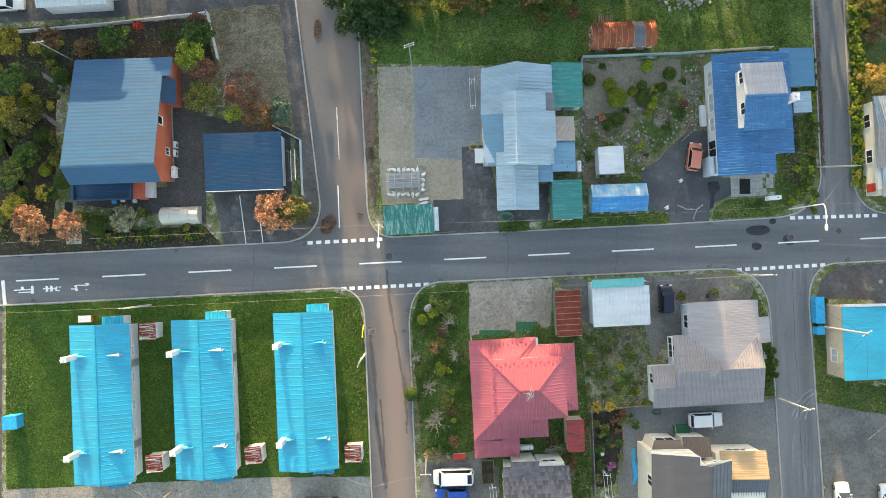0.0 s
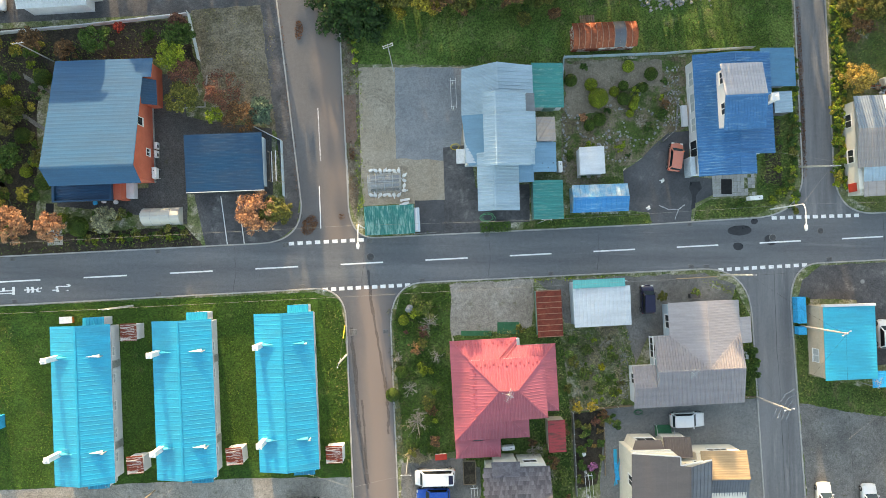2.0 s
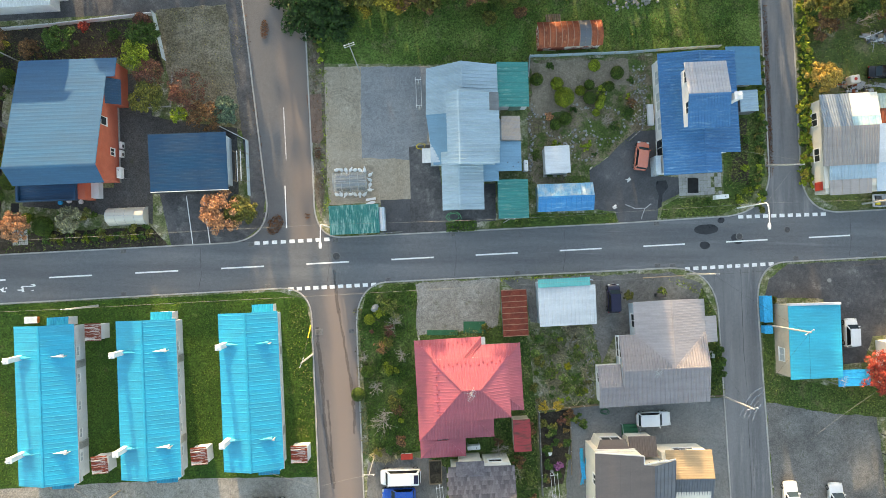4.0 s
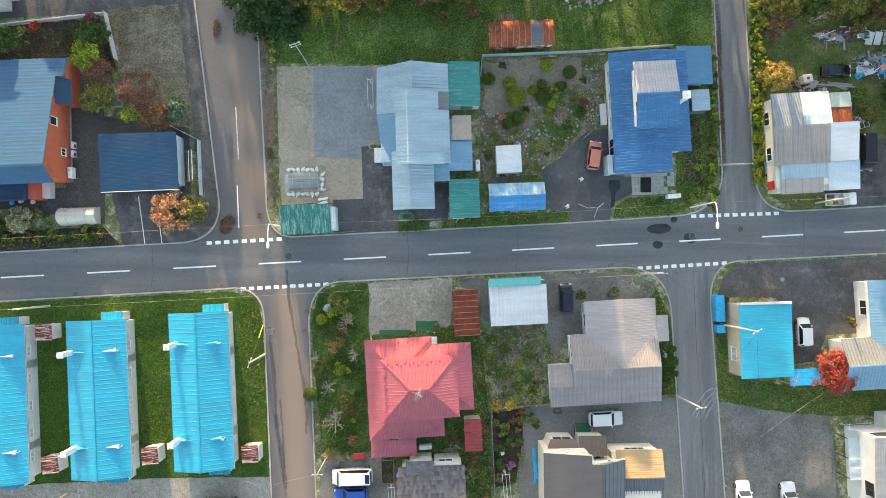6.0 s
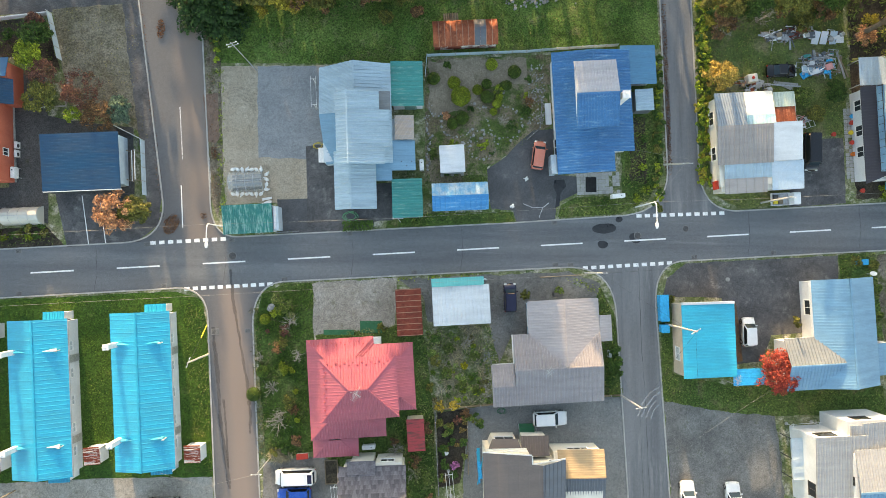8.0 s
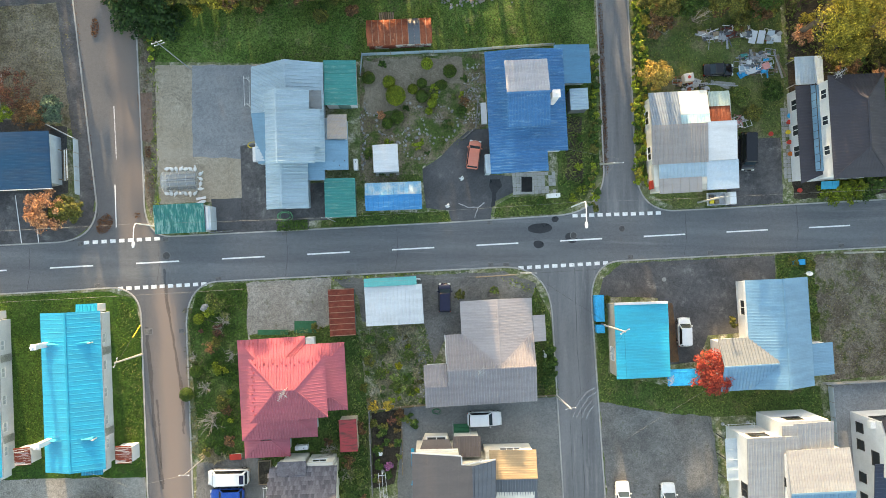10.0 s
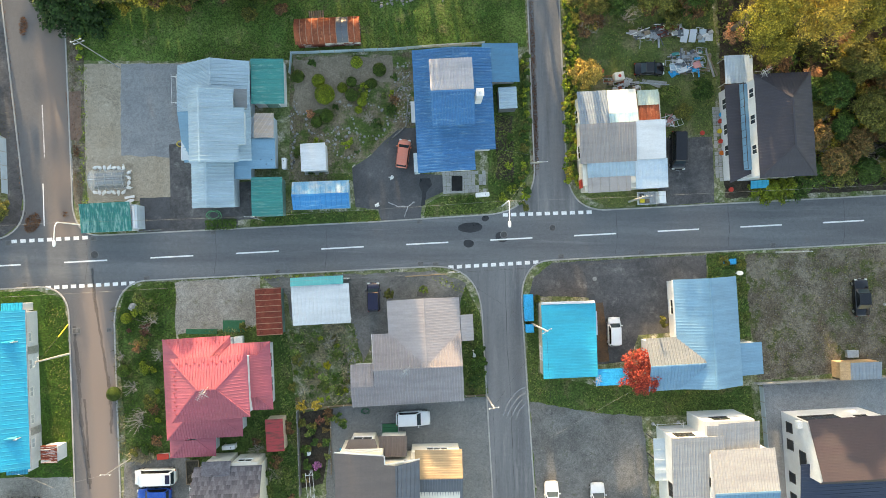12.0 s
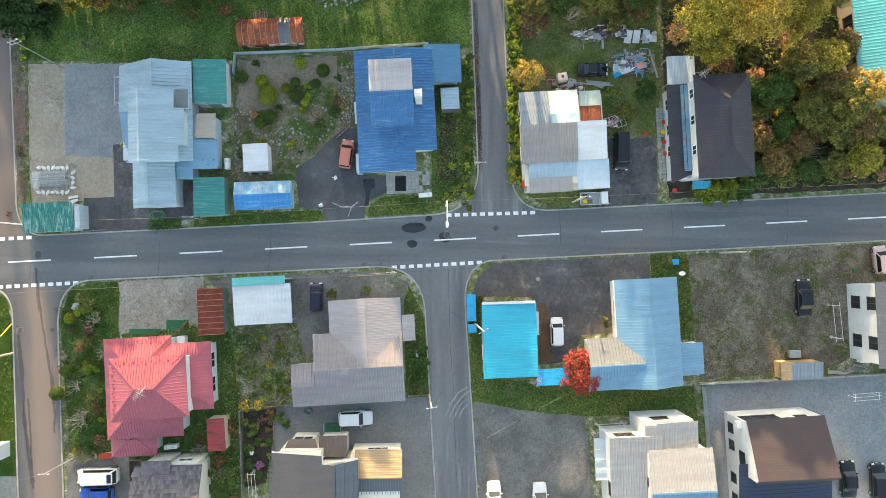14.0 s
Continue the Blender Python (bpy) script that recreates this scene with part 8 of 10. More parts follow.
# unseen trees added past the houses to keep the low sun off most of the ground
wood = [tree("unseen tall autumn tree added to block the low sun", x, 60, 10.0, 3.6, m, 1500 + i, 20, 54, 0.36, low=0.2) for i, (x, m) in enumerate(((-10, L_OLIVE), (0, L_GREEN), (10, L_OLIVE)))]
wood.append(conifer("unseen tall dark fir added to block the low sun", 20, 60, 11.0, 3.2, L_DARK, 1510))
for t in wood:
    t["group"] = "wood behind the houses"
rng = np.random.default_rng(91)


def blocker_line(x0, x1, y, high, step):
    x = x0
    while x < x1:
        t = wood[int(rng.integers(0, 4))]
        s = high / 10.5 * (0.85 + 0.3 * rng.random())
        copy_thing(t, pose(x, y + rng.normal() * 1.2, 0, 0, 0, rng.random() * 360) @ Matrix.Diagonal((max(s, 0.8), max(s, 0.8), s, 1)))
        x += step * (0.8 + 0.4 * rng.random())


blocker_line(-4.5, 11, 39.0, 11.8, 2.2)
blocker_line(-3.5, 11, 43.0, 12.1, 2.3)
blocker_line(11, 21.5, 42.0, 19.0, 3.0)
blocker_line(11, 21.5, 47.0, 19.0, 3.0)
blocker_line(22.5, 26.5, 42.0, 12.0, 2.0)
blocker_line(26, 31, 42.0, 8.0, 1.8)
blocker_line(27, 33, 39.0, 8.0, 2.6)
blocker_line(33.5, 43, 39.0, 12.6, 2.2)
blocker_line(52.5, 58.5, 39.5, 3.0, 3.0)
blocker_line(58.5, 68, 38.5, 13.0, 2.8)
blocker_line(70, 112, 44.0, 3.6, 4.0)
blocker_line(-64, -44, 46.0, 7.6, 2.6)
blocker_line(-44, -40, 46.0, 8.6, 2.2)
blocker_line(-39.5, -32, 46.0, 6.0, 2.6)
blocker_line(-31, -18, 46.0, 8.4, 2.2)
blocker_line(-18, -4, 70.0, 12.0, 8.0)
blocker_line(38, 42.3, 62.0, 20.0, 2.2)
blocker_line(-64, -48, 49.0, 9.4, 2.0)
blocker_line(-33.2, -31.5, 44.0, 8.4, 1.6)
blocker_line(43.5, 46, 39.5, 7.0, 1.8)
blocker_line(60, 66.5, 42.5, 12.0, 2.4)
blocker_line(-30, -21, 49.5, 8.6, 2.0)
blocker_line(-3.2, 0.4, 41.0, 9.2, 1.5)
# unseen high crowns added to stop upper sun rays and pass lower ones
for i, x in enumerate((46.9, 48.6, 50.4)):
    tree("unseen high-crowned tree on a bare trunk, added to shape the low sun", x, 39.5, 10.2, 1.9, (L_OLIVE, L_GREEN)[i % 2], 1600 + i, 26, 90, 0.3, low=0.52)["group"] = "wood behind the houses"

# brushwood that fills the wood, the corner garden and the vegetable plot
thicket("tangled brush under the trees", [(77.8, 9.2), (99, 10.5), (99, 16), (89, 22), (88, 30), (69.5, 30), (69.5, 24.4), (77.8, 21.5)], 70, (L_OLIVE, L_GREEN, L_RUSSET, L_OLIVE, L_GREEN, L_ORANGE, L_YELLOW), 2000, 0.8, 1.7, 1.6)
thicket("low bush in the overgrown corner garden", [(-1.6, -5), (1.2, -3.2), (3.8, -3.2), (4.0, -21), (-0.2, -22.5)], 7, (L_WEED, L_GREEN, L_OLIVE, L_WEED, L_RUSSET), 2100, 0.45, 0.95)
thicket("tall weeds in the vegetable plot", [(18.2, -8.4), (24.8, -8), (25, -16.2), (19, -16.8)], 22, (L_PLOT, L_GREEN, L_LIME, L_PLOT), 2200, 0.3, 0.65, 1.0)
thicket("pale green weeds in the vegetable plot", [(18.2, -8.4), (24.8, -8), (25, -16.2), (19, -16.8)], 16, (L_LIME, L_SILVER, L_YELLOWGREEN, L_GRASS_DRY), 2250, 0.3, 0.6, 0.8)
thicket("low plants filling the flower bed", [(19.3, -18.0), (22.9, -17.6), (25.6, -17.4), (25.6, -18.6), (22.7, -20.4), (21.9, -25.5), (19.5, -26)], 26, (L_WEED, L_GREEN, L_OLIVE, L_GREEN, L_RUSTMIX, L_WEED), 2800, 0.3, 0.6, 0.9)
thicket("low plant in the stone garden", [(18.6, 10.2), (24.8, 11.4), (28.8, 14.6), (31.0, 17), (31.0, 23.5), (18.6, 13.4)], 12, (L_GREEN, L_WEED, L_WEED, L_LIME, L_GREEN, L_WEED), 2300, 0.25, 0.6, 0.8)
thicket("weeds beside the red house", [(14, -18), (18.4, -18.5), (18.6, -28), (16, -28), (13.8, -22.5)], 16, (L_WEED, L_RUSSET, L_GREEN), 2400, 0.35, 0.8)
thicket("sunlit brush beside the lane", [(51.8, 26.6), (55.5, 27.2), (55.5, 32), (51.6, 32)], 16, (L_PEACH, L_RUSSET, L_YELLOW, L_OLIVE), 2450, 0.5, 1.0, 1.6)
thicket("brush behind the grassy yard", [(51.5, 27.4), (68, 28.6), (68, 33), (51.5, 33)], 26, (L_OLIVE, L_GREEN, L_RUSSET), 2500, 0.7, 1.4, 1.5)
thicket("brush at the meadow's edge", [(-6, 29.2), (16, 30), (17, 34), (-6, 34)], 26, (L_OLIVE, L_GREEN, L_RUSSET, L_YELLOW), 2600, 0.7, 1.4, 1.4)
thicket("low plants along the garden hedge", [(-40.5, 3.0), (-26.5, 3.6), (-26.5, 4.9), (-31.8, 4.9), (-33, 6.2), (-40.5, 6.2)], 22, (L_GREEN, L_OLIVE, L_TOPIARY_D, L_WEED), 2700, 0.4, 0.75, 1.2)
tufts("tall_weeds", "tall dry grass in the vegetable plot", [PLOT_MID], L_STRAW, 24, 22, 0.4, 0.035)

for i, (x, y, r) in enumerate(((88.3, 22.4, 2.0), (90.4, 16.6, 2.2), (81.2, 13.2, 1.6), (83.4, 10.8, 1.5), (86.6, 12.6, 1.7), (79.6, 16.4, 1.5), (55.2, 28.6, 1.7), (57.8, 28.9, 1.5), (53.4, 27.6, 1.3), (92.6, 18.8, 2.0))):
    bare("tangled leafless bush among the trees", x, y, r, 2800 + i, r * 1.9, BARK if i % 3 == 0 else PALE_BARK)
for i, (x, y, r) in enumerate(((40.1, -10.4, 0.8), (40.2, -11.7, 0.9), (40.3, -13.0, 0.8))):
    shrub("dense dark green bush beside the grey house", x, y, r, L_GREEN, 2900 + i, r * 2.0, 14, 90)

# leaf litter
heap("fallen_leaves", "heaps of brown fallen leaves at the kerb", [ring(-12.1, 4.6, 0.9, 10, 1.3, -0.5), ring(-13.4, 27.8, 0.5, 10, 1.2), ring(-7.1, 13.1, 0.4, 8, 0.8), ring(-8.3, 5.6, 0.4, 8, 0.35)], L_FALLEN, 41, 130, 0.08, 0.12)
heap("leaf_litter", "thin brown leaf litter along the verges", [[(-13.6, 8), (-13.0, 8), (-15.6, 31), (-16.2, 31)], [(-8.2, 31), (-7.6, 31), (-6.3, 8), (-7.2, 8)], [(46.0, 31), (46.9, 31), (47.3, 12), (46.8, 12)]], L_FALLEN, 42, 14, 0.07, 0.02)
heap("pebbles", "pale pebbles and chips scattered on the dirt yard", [[(72.8, 0.4), (96, 1.6), (100, -2), (91, -11.5), (74, -13.8), (72.8, -6)]], STONE, 43, 9, 0.055, 0.02, "stones")
heap("gravel_chips", "pale and dark chips of the gravel forecourts", [[(15, -2.1), (34.5, -1.4), (38.4, -2.8), (39.4, -6), (38, -8.8), (28.2, -8.6), (26.2, -7.4), (18, -7)], [(4.8, -2.6), (14.3, -2.1), (14, -7.4), (4.8, -8.2)], [(46.5, -17), (59.3, -18.6), (60.8, -32), (47.3, -32)], [(23, -17.4), (41, -16.4), (41.4, -32), (36, -32), (36, -20), (23, -20)]], STONE, 44, 7, 0.045, 0.015, "stones")
heap("leaf_litter", "scalloped drift of brown litter along the lane's edge", [[(46.1, 31), (46.9, 31), (47.3, 14), (47.0, 9.5), (46.6, 9.5)]] + [ring(46.95 - 0.025 * (y - 18), y, 0.42, 8, 1.5) for y in (11.5, 13.1, 14.8, 16.1, 17.5, 19.2, 20.6, 23.4, 26.3)], L_FALLEN, 45, 75, 0.06, 0.03)

# ---- vehicles ----
def car_paint(name, c, rough=0.25):
    m = plain(name, c, rough, 0.0, 0.03)
    m.node_tree.nodes["Principled BSDF"].inputs["Coat Weight"].default_value = 0.6
    return m


CAR_WHITE, CAR_BLACK, CAR_NAVY = car_paint("car_white", (0.76, 0.77, 0.78)), car_paint("car_black", (0.008, 0.009, 0.013), 0.1), car_paint("car_navy", (0.014, 0.014, 0.04), 0.12)
CAR_ORANGE, CAR_BLUE, CAR_PINK, CAR_SILVER = car_paint("car_orange", (0.6, 0.2, 0.14)), car_paint("car_blue", (0.012, 0.09, 0.42)), car_paint("car_pink", (0.6, 0.42, 0.42)), car_paint("car_silver", (0.4, 0.41, 0.42))
CAR_GLASS = plain("car_glass", (0.014, 0.017, 0.02), 0.1, 0.0, 0.02)
CAR_SCREEN = plain("car_windscreen", (0.03, 0.048, 0.06), 0.1, 0.2, 0.02)
LAMP_CLEAR, LAMP_RED = plain("lamp_clear", (0.7, 0.7, 0.68), 0.15), plain("lamp_red", (0.45, 0.03, 0.025), 0.2)


def loft(bm, stations):
    """Skin through rounded cross-sections: each is x, half width, bottom, top, corner."""
    rings = []
    for x, w, z0, z1, r in stations:
        pts = [(-w, z0), (w, z0), (w, z1 - r), (w - r * 0.35, z1 - r * 0.3), (w - r, z1), (-w + r, z1), (-w + r * 0.35, z1 - r * 0.3), (-w, z1 - r)]
        rings.append([bm.verts.new((x, y, z)) for y, z in pts])
    for a, b in zip(rings, rings[1:]):
        for k in range(8):
            bm.faces.new((a[k], b[k], b[(k + 1) % 8], a[(k + 1) % 8]))
    bm.faces.new(rings[0])
    bm.faces.new(rings[-1][::-1])


def car(name, label, x, y, rz, long, wide, high, paint_mat, style="hatch"):
    """A road vehicle that faces along its own +x."""
    ob = thing(name, label, "car", x, y, 0.03, rz)
    L2, w = long / 2, wide / 2
    belt = high * (0.58 if style != "sedan" else 0.6)
    hood = {"hatch": 0.27, "van": 0.13, "sedan": 0.27, "wagon": 0.2}[style]
    tail = {"hatch": 0.04, "van": 0.02, "sedan": 0.2, "wagon": 0.03}[style]
    bm = bmesh.new()
    loft(bm, [(-L2, w * 0.7, 0.3, belt * 0.8, 0.08), (-L2 + 0.07, w * 0.86, 0.25, belt * 0.92, 0.1), (-L2 + 0.22, w * 0.96, 0.2, belt * 0.97, 0.1), (-L2 * 0.6, w, 0.18, belt, 0.1), (L2 * 0.3, w, 0.18, belt, 0.1), (L2 - long * hood * 0.7, w * 0.99, 0.18, belt * 0.95, 0.12), (L2 - 0.3, w * 0.96, 0.2, belt * 0.87, 0.12), (L2 - 0.1, w * 0.85, 0.2, belt * 0.78, 0.12), (L2, w * 0.62, 0.3, belt * 0.64, 0.1)])
    bmesh.ops.bevel(bm, geom=bm.edges[:], offset=0.05, segments=2, affect="EDGES", clamp_overlap=True)
    body = part("body", bm, paint_mat, ob, smooth=True)
    b0, b1 = -L2 + long * tail, L2 - long * hood
    t0, t1 = b0 + (0.22 if style != "sedan" else 0.55), b1 - (0.55 if style != "van" else 0.4)
    tw = w * 0.8
    bw = w * 0.93
    lo = [(b0, -bw), (b1, -bw), (b1, bw), (b0, bw)]
    hi = [(t0, -tw), (t1, -tw), (t1, tw), (t0, tw)]
    faces = {"side_window": (0, 1), "windscreen": (1, 2), "side_window.001": (2, 3), "rear_window": (3, 0)}
    bm = bmesh.new()
    a = [bm.verts.new((px, py, belt - 0.03)) for px, py in lo]
    b = [bm.verts.new((px * 0.995, py * 0.985, high - 0.06)) for px, py in hi]
    for k in range(4):
        bm.faces.new((a[k], a[(k + 1) % 4], b[(k + 1) % 4], b[k]))
    bm.faces.new(b)
    bmesh.ops.bevel(bm, geom=[e for e in bm.edges if not e.is_boundary], offset=0.07, segments=2, affect="EDGES", clamp_overlap=True)
    part("cabin", bm, paint_mat, ob, smooth=True)
    for nm, (i, j) in faces.items():
        bm = bmesh.new()
        p = [Vector((*lo[i], belt)), Vector((*lo[j], belt)), Vector((*hi[j], high - 0.07)), Vector((*hi[i], high - 0.07))]
        c = sum(p, Vector()) / 4
        n = (p[1] - p[0]).cross(p[3] - p[0]).normalized()
        q = [c + (v - c) * 0.88 + n * 0.012 for v in p]
        vs = [bm.verts.new(v) for v in q] + [bm.verts.new(v - n * 0.02) for v in q]
        for f in ((0, 1, 2, 3), (7, 6, 5, 4), (0, 4, 5, 1), (1, 5, 6, 2), (2, 6, 7, 3), (3, 7, 4, 0)):
            bm.faces.new([vs[k] for k in f])
        part(nm.split(".")[0], bm, CAR_SCREEN if nm in ("windscreen", "rear_window") else CAR_GLASS, ob)
    bm = bmesh.new()
    rbox(bm, t0 - 0.06, t1 + 0.1, -tw - 0.01, tw + 0.01, high - 0.09, high, 0.04)
    part("roof", bm, paint_mat, ob)
    for sx in (-1, 1):
        for sy in (-1, 1):
            bm = bmesh.new()
            cx = sx * (L2 - 0.62 if long > 3.6 else L2 - 0.5)
            tube(bm, (cx, sy * (w - 0.17), 0.3), (cx, sy * (w + 0.012), 0.3), 0.3, n=14)
            wh = part("wheel", bm, RUBBER, ob)
            bm = bmesh.new()
            tube(bm, (cx, sy * (w - 0.1), 0.3), (cx, sy * (w + 0.02), 0.3), 0.18, n=12)
            part("rim", bm, CHROME, wh)
            bm = bmesh.new()
            zz = belt * 0.7
            rbox(bm, sx * (L2 - 0.12) - 0.1, sx * (L2 - 0.12) + 0.1, sy * w * 0.7 - 0.16, sy * w * 0.7 + 0.16, zz - 0.08, zz + 0.1, 0.03)
            part("headlight" if sx > 0 else "tail_light", bm, LAMP_CLEAR if sx > 0 else LAMP_RED, ob)
    for sy in (-1, 1):
        bm = bmesh.new()
        rbox(bm, b1 - 0.35, b1 - 0.22, sy * (w + 0.08) - 0.1, sy * (w + 0.08) + 0.1, belt - 0.02, belt + 0.14, 0.03)
        part("mirror", bm, paint_mat, ob)
    if style != "sedan":
        bm = bmesh.new()
        box(bm, t0 - 0.12, t0 - 0.02, -tw * 0.8, tw * 0.8, high - 0.1, high - 0.04)
        part("spoiler", bm, paint_mat, ob)
    bm = bmesh.new()
    box(bm, L2 - 0.02, L2 + 0.015, -0.17, 0.17, 0.38, 0.52)
    part("number_plate", bm, WHITE, ob)
    return ob


car("car", "small white hatchback parked on the gravel", 32.4, -18.4, 2, 4.0, 1.69, 1.5, CAR_WHITE)
car("car", "dark navy tall kei car parked by the carport", 27.8, -4.2, 91, 3.4, 1.48, 1.7, CAR_NAVY, "wagon")
car("car", "coral-orange kei car on the dark driveway", 31.3, 12.65, 82, 3.4, 1.48, 1.55, CAR_ORANGE, "wagon")
car("van", "white minivan parked by the garden fence", 2.7, -24.8, 181, 4.7, 1.75, 1.9, CAR_WHITE, "van")
car("car", "blue hatchback beside the white van", 2.5, -27.0, 181, 3.9, 1.69, 1.5, CAR_BLUE)
car("car", "white kei car beside the cyan-roofed house", 56.1, -8.4, 91, 3.4, 1.48, 1.55, CAR_WHITE, "wagon")
car("car", "white car on the gravel lot", 48.6, -27.8, 92, 3.9, 1.65, 1.5, CAR_WHITE)
car("car", "white car on the gravel lot", 54.0, -28.0, 92, 3.9, 1.65, 1.5, CAR_WHITE)
car("car", "old black sedan on the grass", 60.6, 22.8, 1, 3.6, 1.5, 1.3, CAR_BLACK, "sedan")
car("van", "black boxy van on the asphalt drive", 63.9, 13.0, -91, 4.6, 1.7, 1.85, CAR_BLACK, "van")
car("car", "black sedan on the dirt yard", 85.7, -4.5, 92, 4.5, 1.7, 1.4, CAR_BLACK, "sedan")
car("car", "pale pink kei car by the white house", 95.0, 0.0, 96, 3.4, 1.48, 1.6, CAR_PINK, "wagon")
car("car", "black sedan on the grey gravel", 90.7, -26.0, 92, 4.4, 1.7, 1.4, CAR_BLACK, "sedan")
car("car", "black car on the grey gravel", 94.3, -26.2, 92, 4.2, 1.7, 1.45, CAR_BLACK)
car("car", "white car beyond the lane", -49.6, 30.4, 4, 4.2, 1.7, 1.5, CAR_WHITE)
car("car", "silver car on the gravel lane", -12.6, -28.1, 1, 4.3, 1.7, 1.5, CAR_SILVER)


def kei_truck(x, y, rz):
    ob = thing("pickup_truck", "small white pickup truck with crates on its bed", "truck", x, y, 0.04, rz)
    bm = bmesh.new()
    loft(bm, [(0.55, 0.7, 0.25, 1.65, 0.1), (0.8, 0.72, 0.25, 1.78, 0.12), (1.3, 0.72, 0.25, 1.75, 0.15), (1.62, 0.72, 0.25, 1.05, 0.1), (1.68, 0.68, 0.3, 0.9, 0.08)])
    part("cab", bm, CAR_WHITE, ob)
    bm = bmesh.new()
    q = [(1.34, -0.6, 1.7), (1.34, 0.6, 1.7), (1.6, 0.62, 1.12), (1.6, -0.62, 1.12)]
    vs = [bm.verts.new(p) for p in q] + [bm.verts.new((p[0] + 0.04, p[1], p[2] + 0.02)) for p in q]
    for f in ((3, 2, 1, 0), (4, 5, 6, 7), (0, 1, 5, 4), (1, 2, 6, 5), (2, 3, 7, 6), (3, 0, 4, 7)):
        bm.faces.new([vs[i] for i in f])
    part("windscreen", bm, CAR_GLASS, ob)
    bm = bmesh.new()
    box(bm, -1.7, 0.5, -0.72, 0.72, 0.55, 0.64)
    part("bed", bm, GALV, ob)
    for a in ((-1.7, 0.5, -0.74, -0.7), (-1.7, 0.5, 0.7, 0.74), (-1.74, -1.7, -0.74, 0.74), (0.46, 0.5, -0.7, 0.7)):
        bm = bmesh.new()
        box(bm, *a, 0.64, 0.95)
        part("side_board", bm, CAR_WHITE, ob)
    for xx, yy, m in ((-1.2, -0.3, YELLOW_PAINT), (-0.6, -0.32, WOOD), (-1.2, 0.32, IRON), (-0.5, 0.3, GALV)):
        bm = bmesh.new()
        rbox(bm, xx - 0.26, xx + 0.26, yy - 0.22, yy + 0.22, 0.64, 0.9, 0.02)
        part("crate", bm, m, ob)
    for xx in (-1.1, 1.1):
        for yy in (-0.66, 0.66):
            bm = bmesh.new()
            tube(bm, (xx, yy - 0.08, 0.27), (xx, yy + 0.08, 0.27), 0.27, n=12)
            part("wheel", bm, RUBBER, ob)


kei_truck(60.7, 7.35, 2)


# ---- poles, lamps and wires ----
def street_lamp(x, y, high, reach, label, arm=(0, -1)):
    ob = thing("street_lamp", label, "street lamp", x, y, 0)
    bm = bmesh.new()
    tube(bm, (0, 0, 0), (0, 0, high - 0.4), 0.09, 0.06, 10)
    part("pole", bm, WHITE, ob)
    bm = bmesh.new()
    last = Vector((0, 0, high - 0.4))
    for k in range(1, 7):
        a = k / 6 * math.pi / 2
        p = Vector((arm[0] * reach * 0.5 * (1 - math.cos(a)), arm[1] * reach * 0.5 * (1 - math.cos(a)), high - 0.4 + 0.6 * math.sin(a)))
        tube(bm, last, p, 0.06, 0.055, 8)
        last = p
    end = Vector((arm[0] * reach, arm[1] * reach, high + 0.25))
    tube(bm, last, end, 0.055, 0.05, 8)
    part("arm", bm, WHITE, ob)
    bm = bmesh.new()
    loft(bm, [(0, 0.06, -0.05, 0.05, 0.03), (0.2, 0.16, -0.09, 0.07, 0.05), (0.5, 0.17, -0.09, 0.08, 0.06), (0.75, 0.1, -0.06, 0.05, 0.03)])
    ob2 = part("lamp_head", bm, WHITE, ob)
    ob2.matrix_basis = pose(end.x, end.y, end.z, 0, 0, math.degrees(math.atan2(arm[1], arm[0])))


street_lamp(-5.6, 4.25, 6.6, 1.9, "white curved street lamp at the street corner")
street_lamp(43.0, 6.5, 6.9, 2.2, "white curved street lamp at the street corner")


def pole(x, y, high, label, lean=(0.0, 0.0), arms=2, rz=0.0, r=0.13, material=POLE_CONC, drum=False, name="utility_pole"):
    ob = thing(name, label, "utility pole", x, y, 0, rz)
    top = (lean[0], lean[1], high)
    bm = bmesh.new()
    tube(bm, (0, 0, 0), top, r, r * 0.65, 10)
    part("shaft", bm, material, ob)
    for k in range(arms):
        bm = bmesh.new()
        z = high - 0.25 - 0.6 * k
        f = z / high
        beam(bm, (lean[0] * f - 0.6, lean[1] * f, z), (lean[0] * f + 0.6, lean[1] * f, z), 0.07)
        a = part("crossarm", bm, GALV, ob)
        for xx in (-0.5, 0.5):
            bm = bmesh.new()
            tube(bm, (lean[0] * f + xx, lean[1] * f, z), (lean[0] * f + xx, lean[1] * f, z + 0.18), 0.045)
            part("insulator", bm, WHITE, a)
    if drum:
        bm = bmesh.new()
        tube(bm, (lean[0] + 0.25, lean[1], high - 1.8), (lean[0] + 0.25, lean[1], high - 1.0), 0.2, n=12)
        part("transformer", bm, GALV, ob)
    return ob


pole(-2.15, 22.9, 9.3, "slim steel pole with crossarms at the lot's edge", (-0.1, 0.1), 2, 20, 0.07, GALV)
pole(46.5, 11.6, 6.8, "concrete utility pole beside the lane", (0.2, -0.9), 1, 0)
pole(41.0, -15.9, 6.6, "concrete utility pole with stay wire beside the lane", (0.3, -0.1), 1, 10)
pole(46.5, -7.5, 8.0, "leaning concrete utility pole by the blue bins", (0.3, -0.2), 1, 30)
pole(36.9, -1.35, 7.2, "concrete utility pole at the street corner", (0.1, 0.1), 1, 0)
pole(-32.7, -4.85, 6.2, "concrete utility pole on the lawn", (-0.3, 0), 1, 0, drum=False)
pole(-7.7, -10.7, 6.4, "concrete utility pole beside the side street", (0, 0), 1, 70)
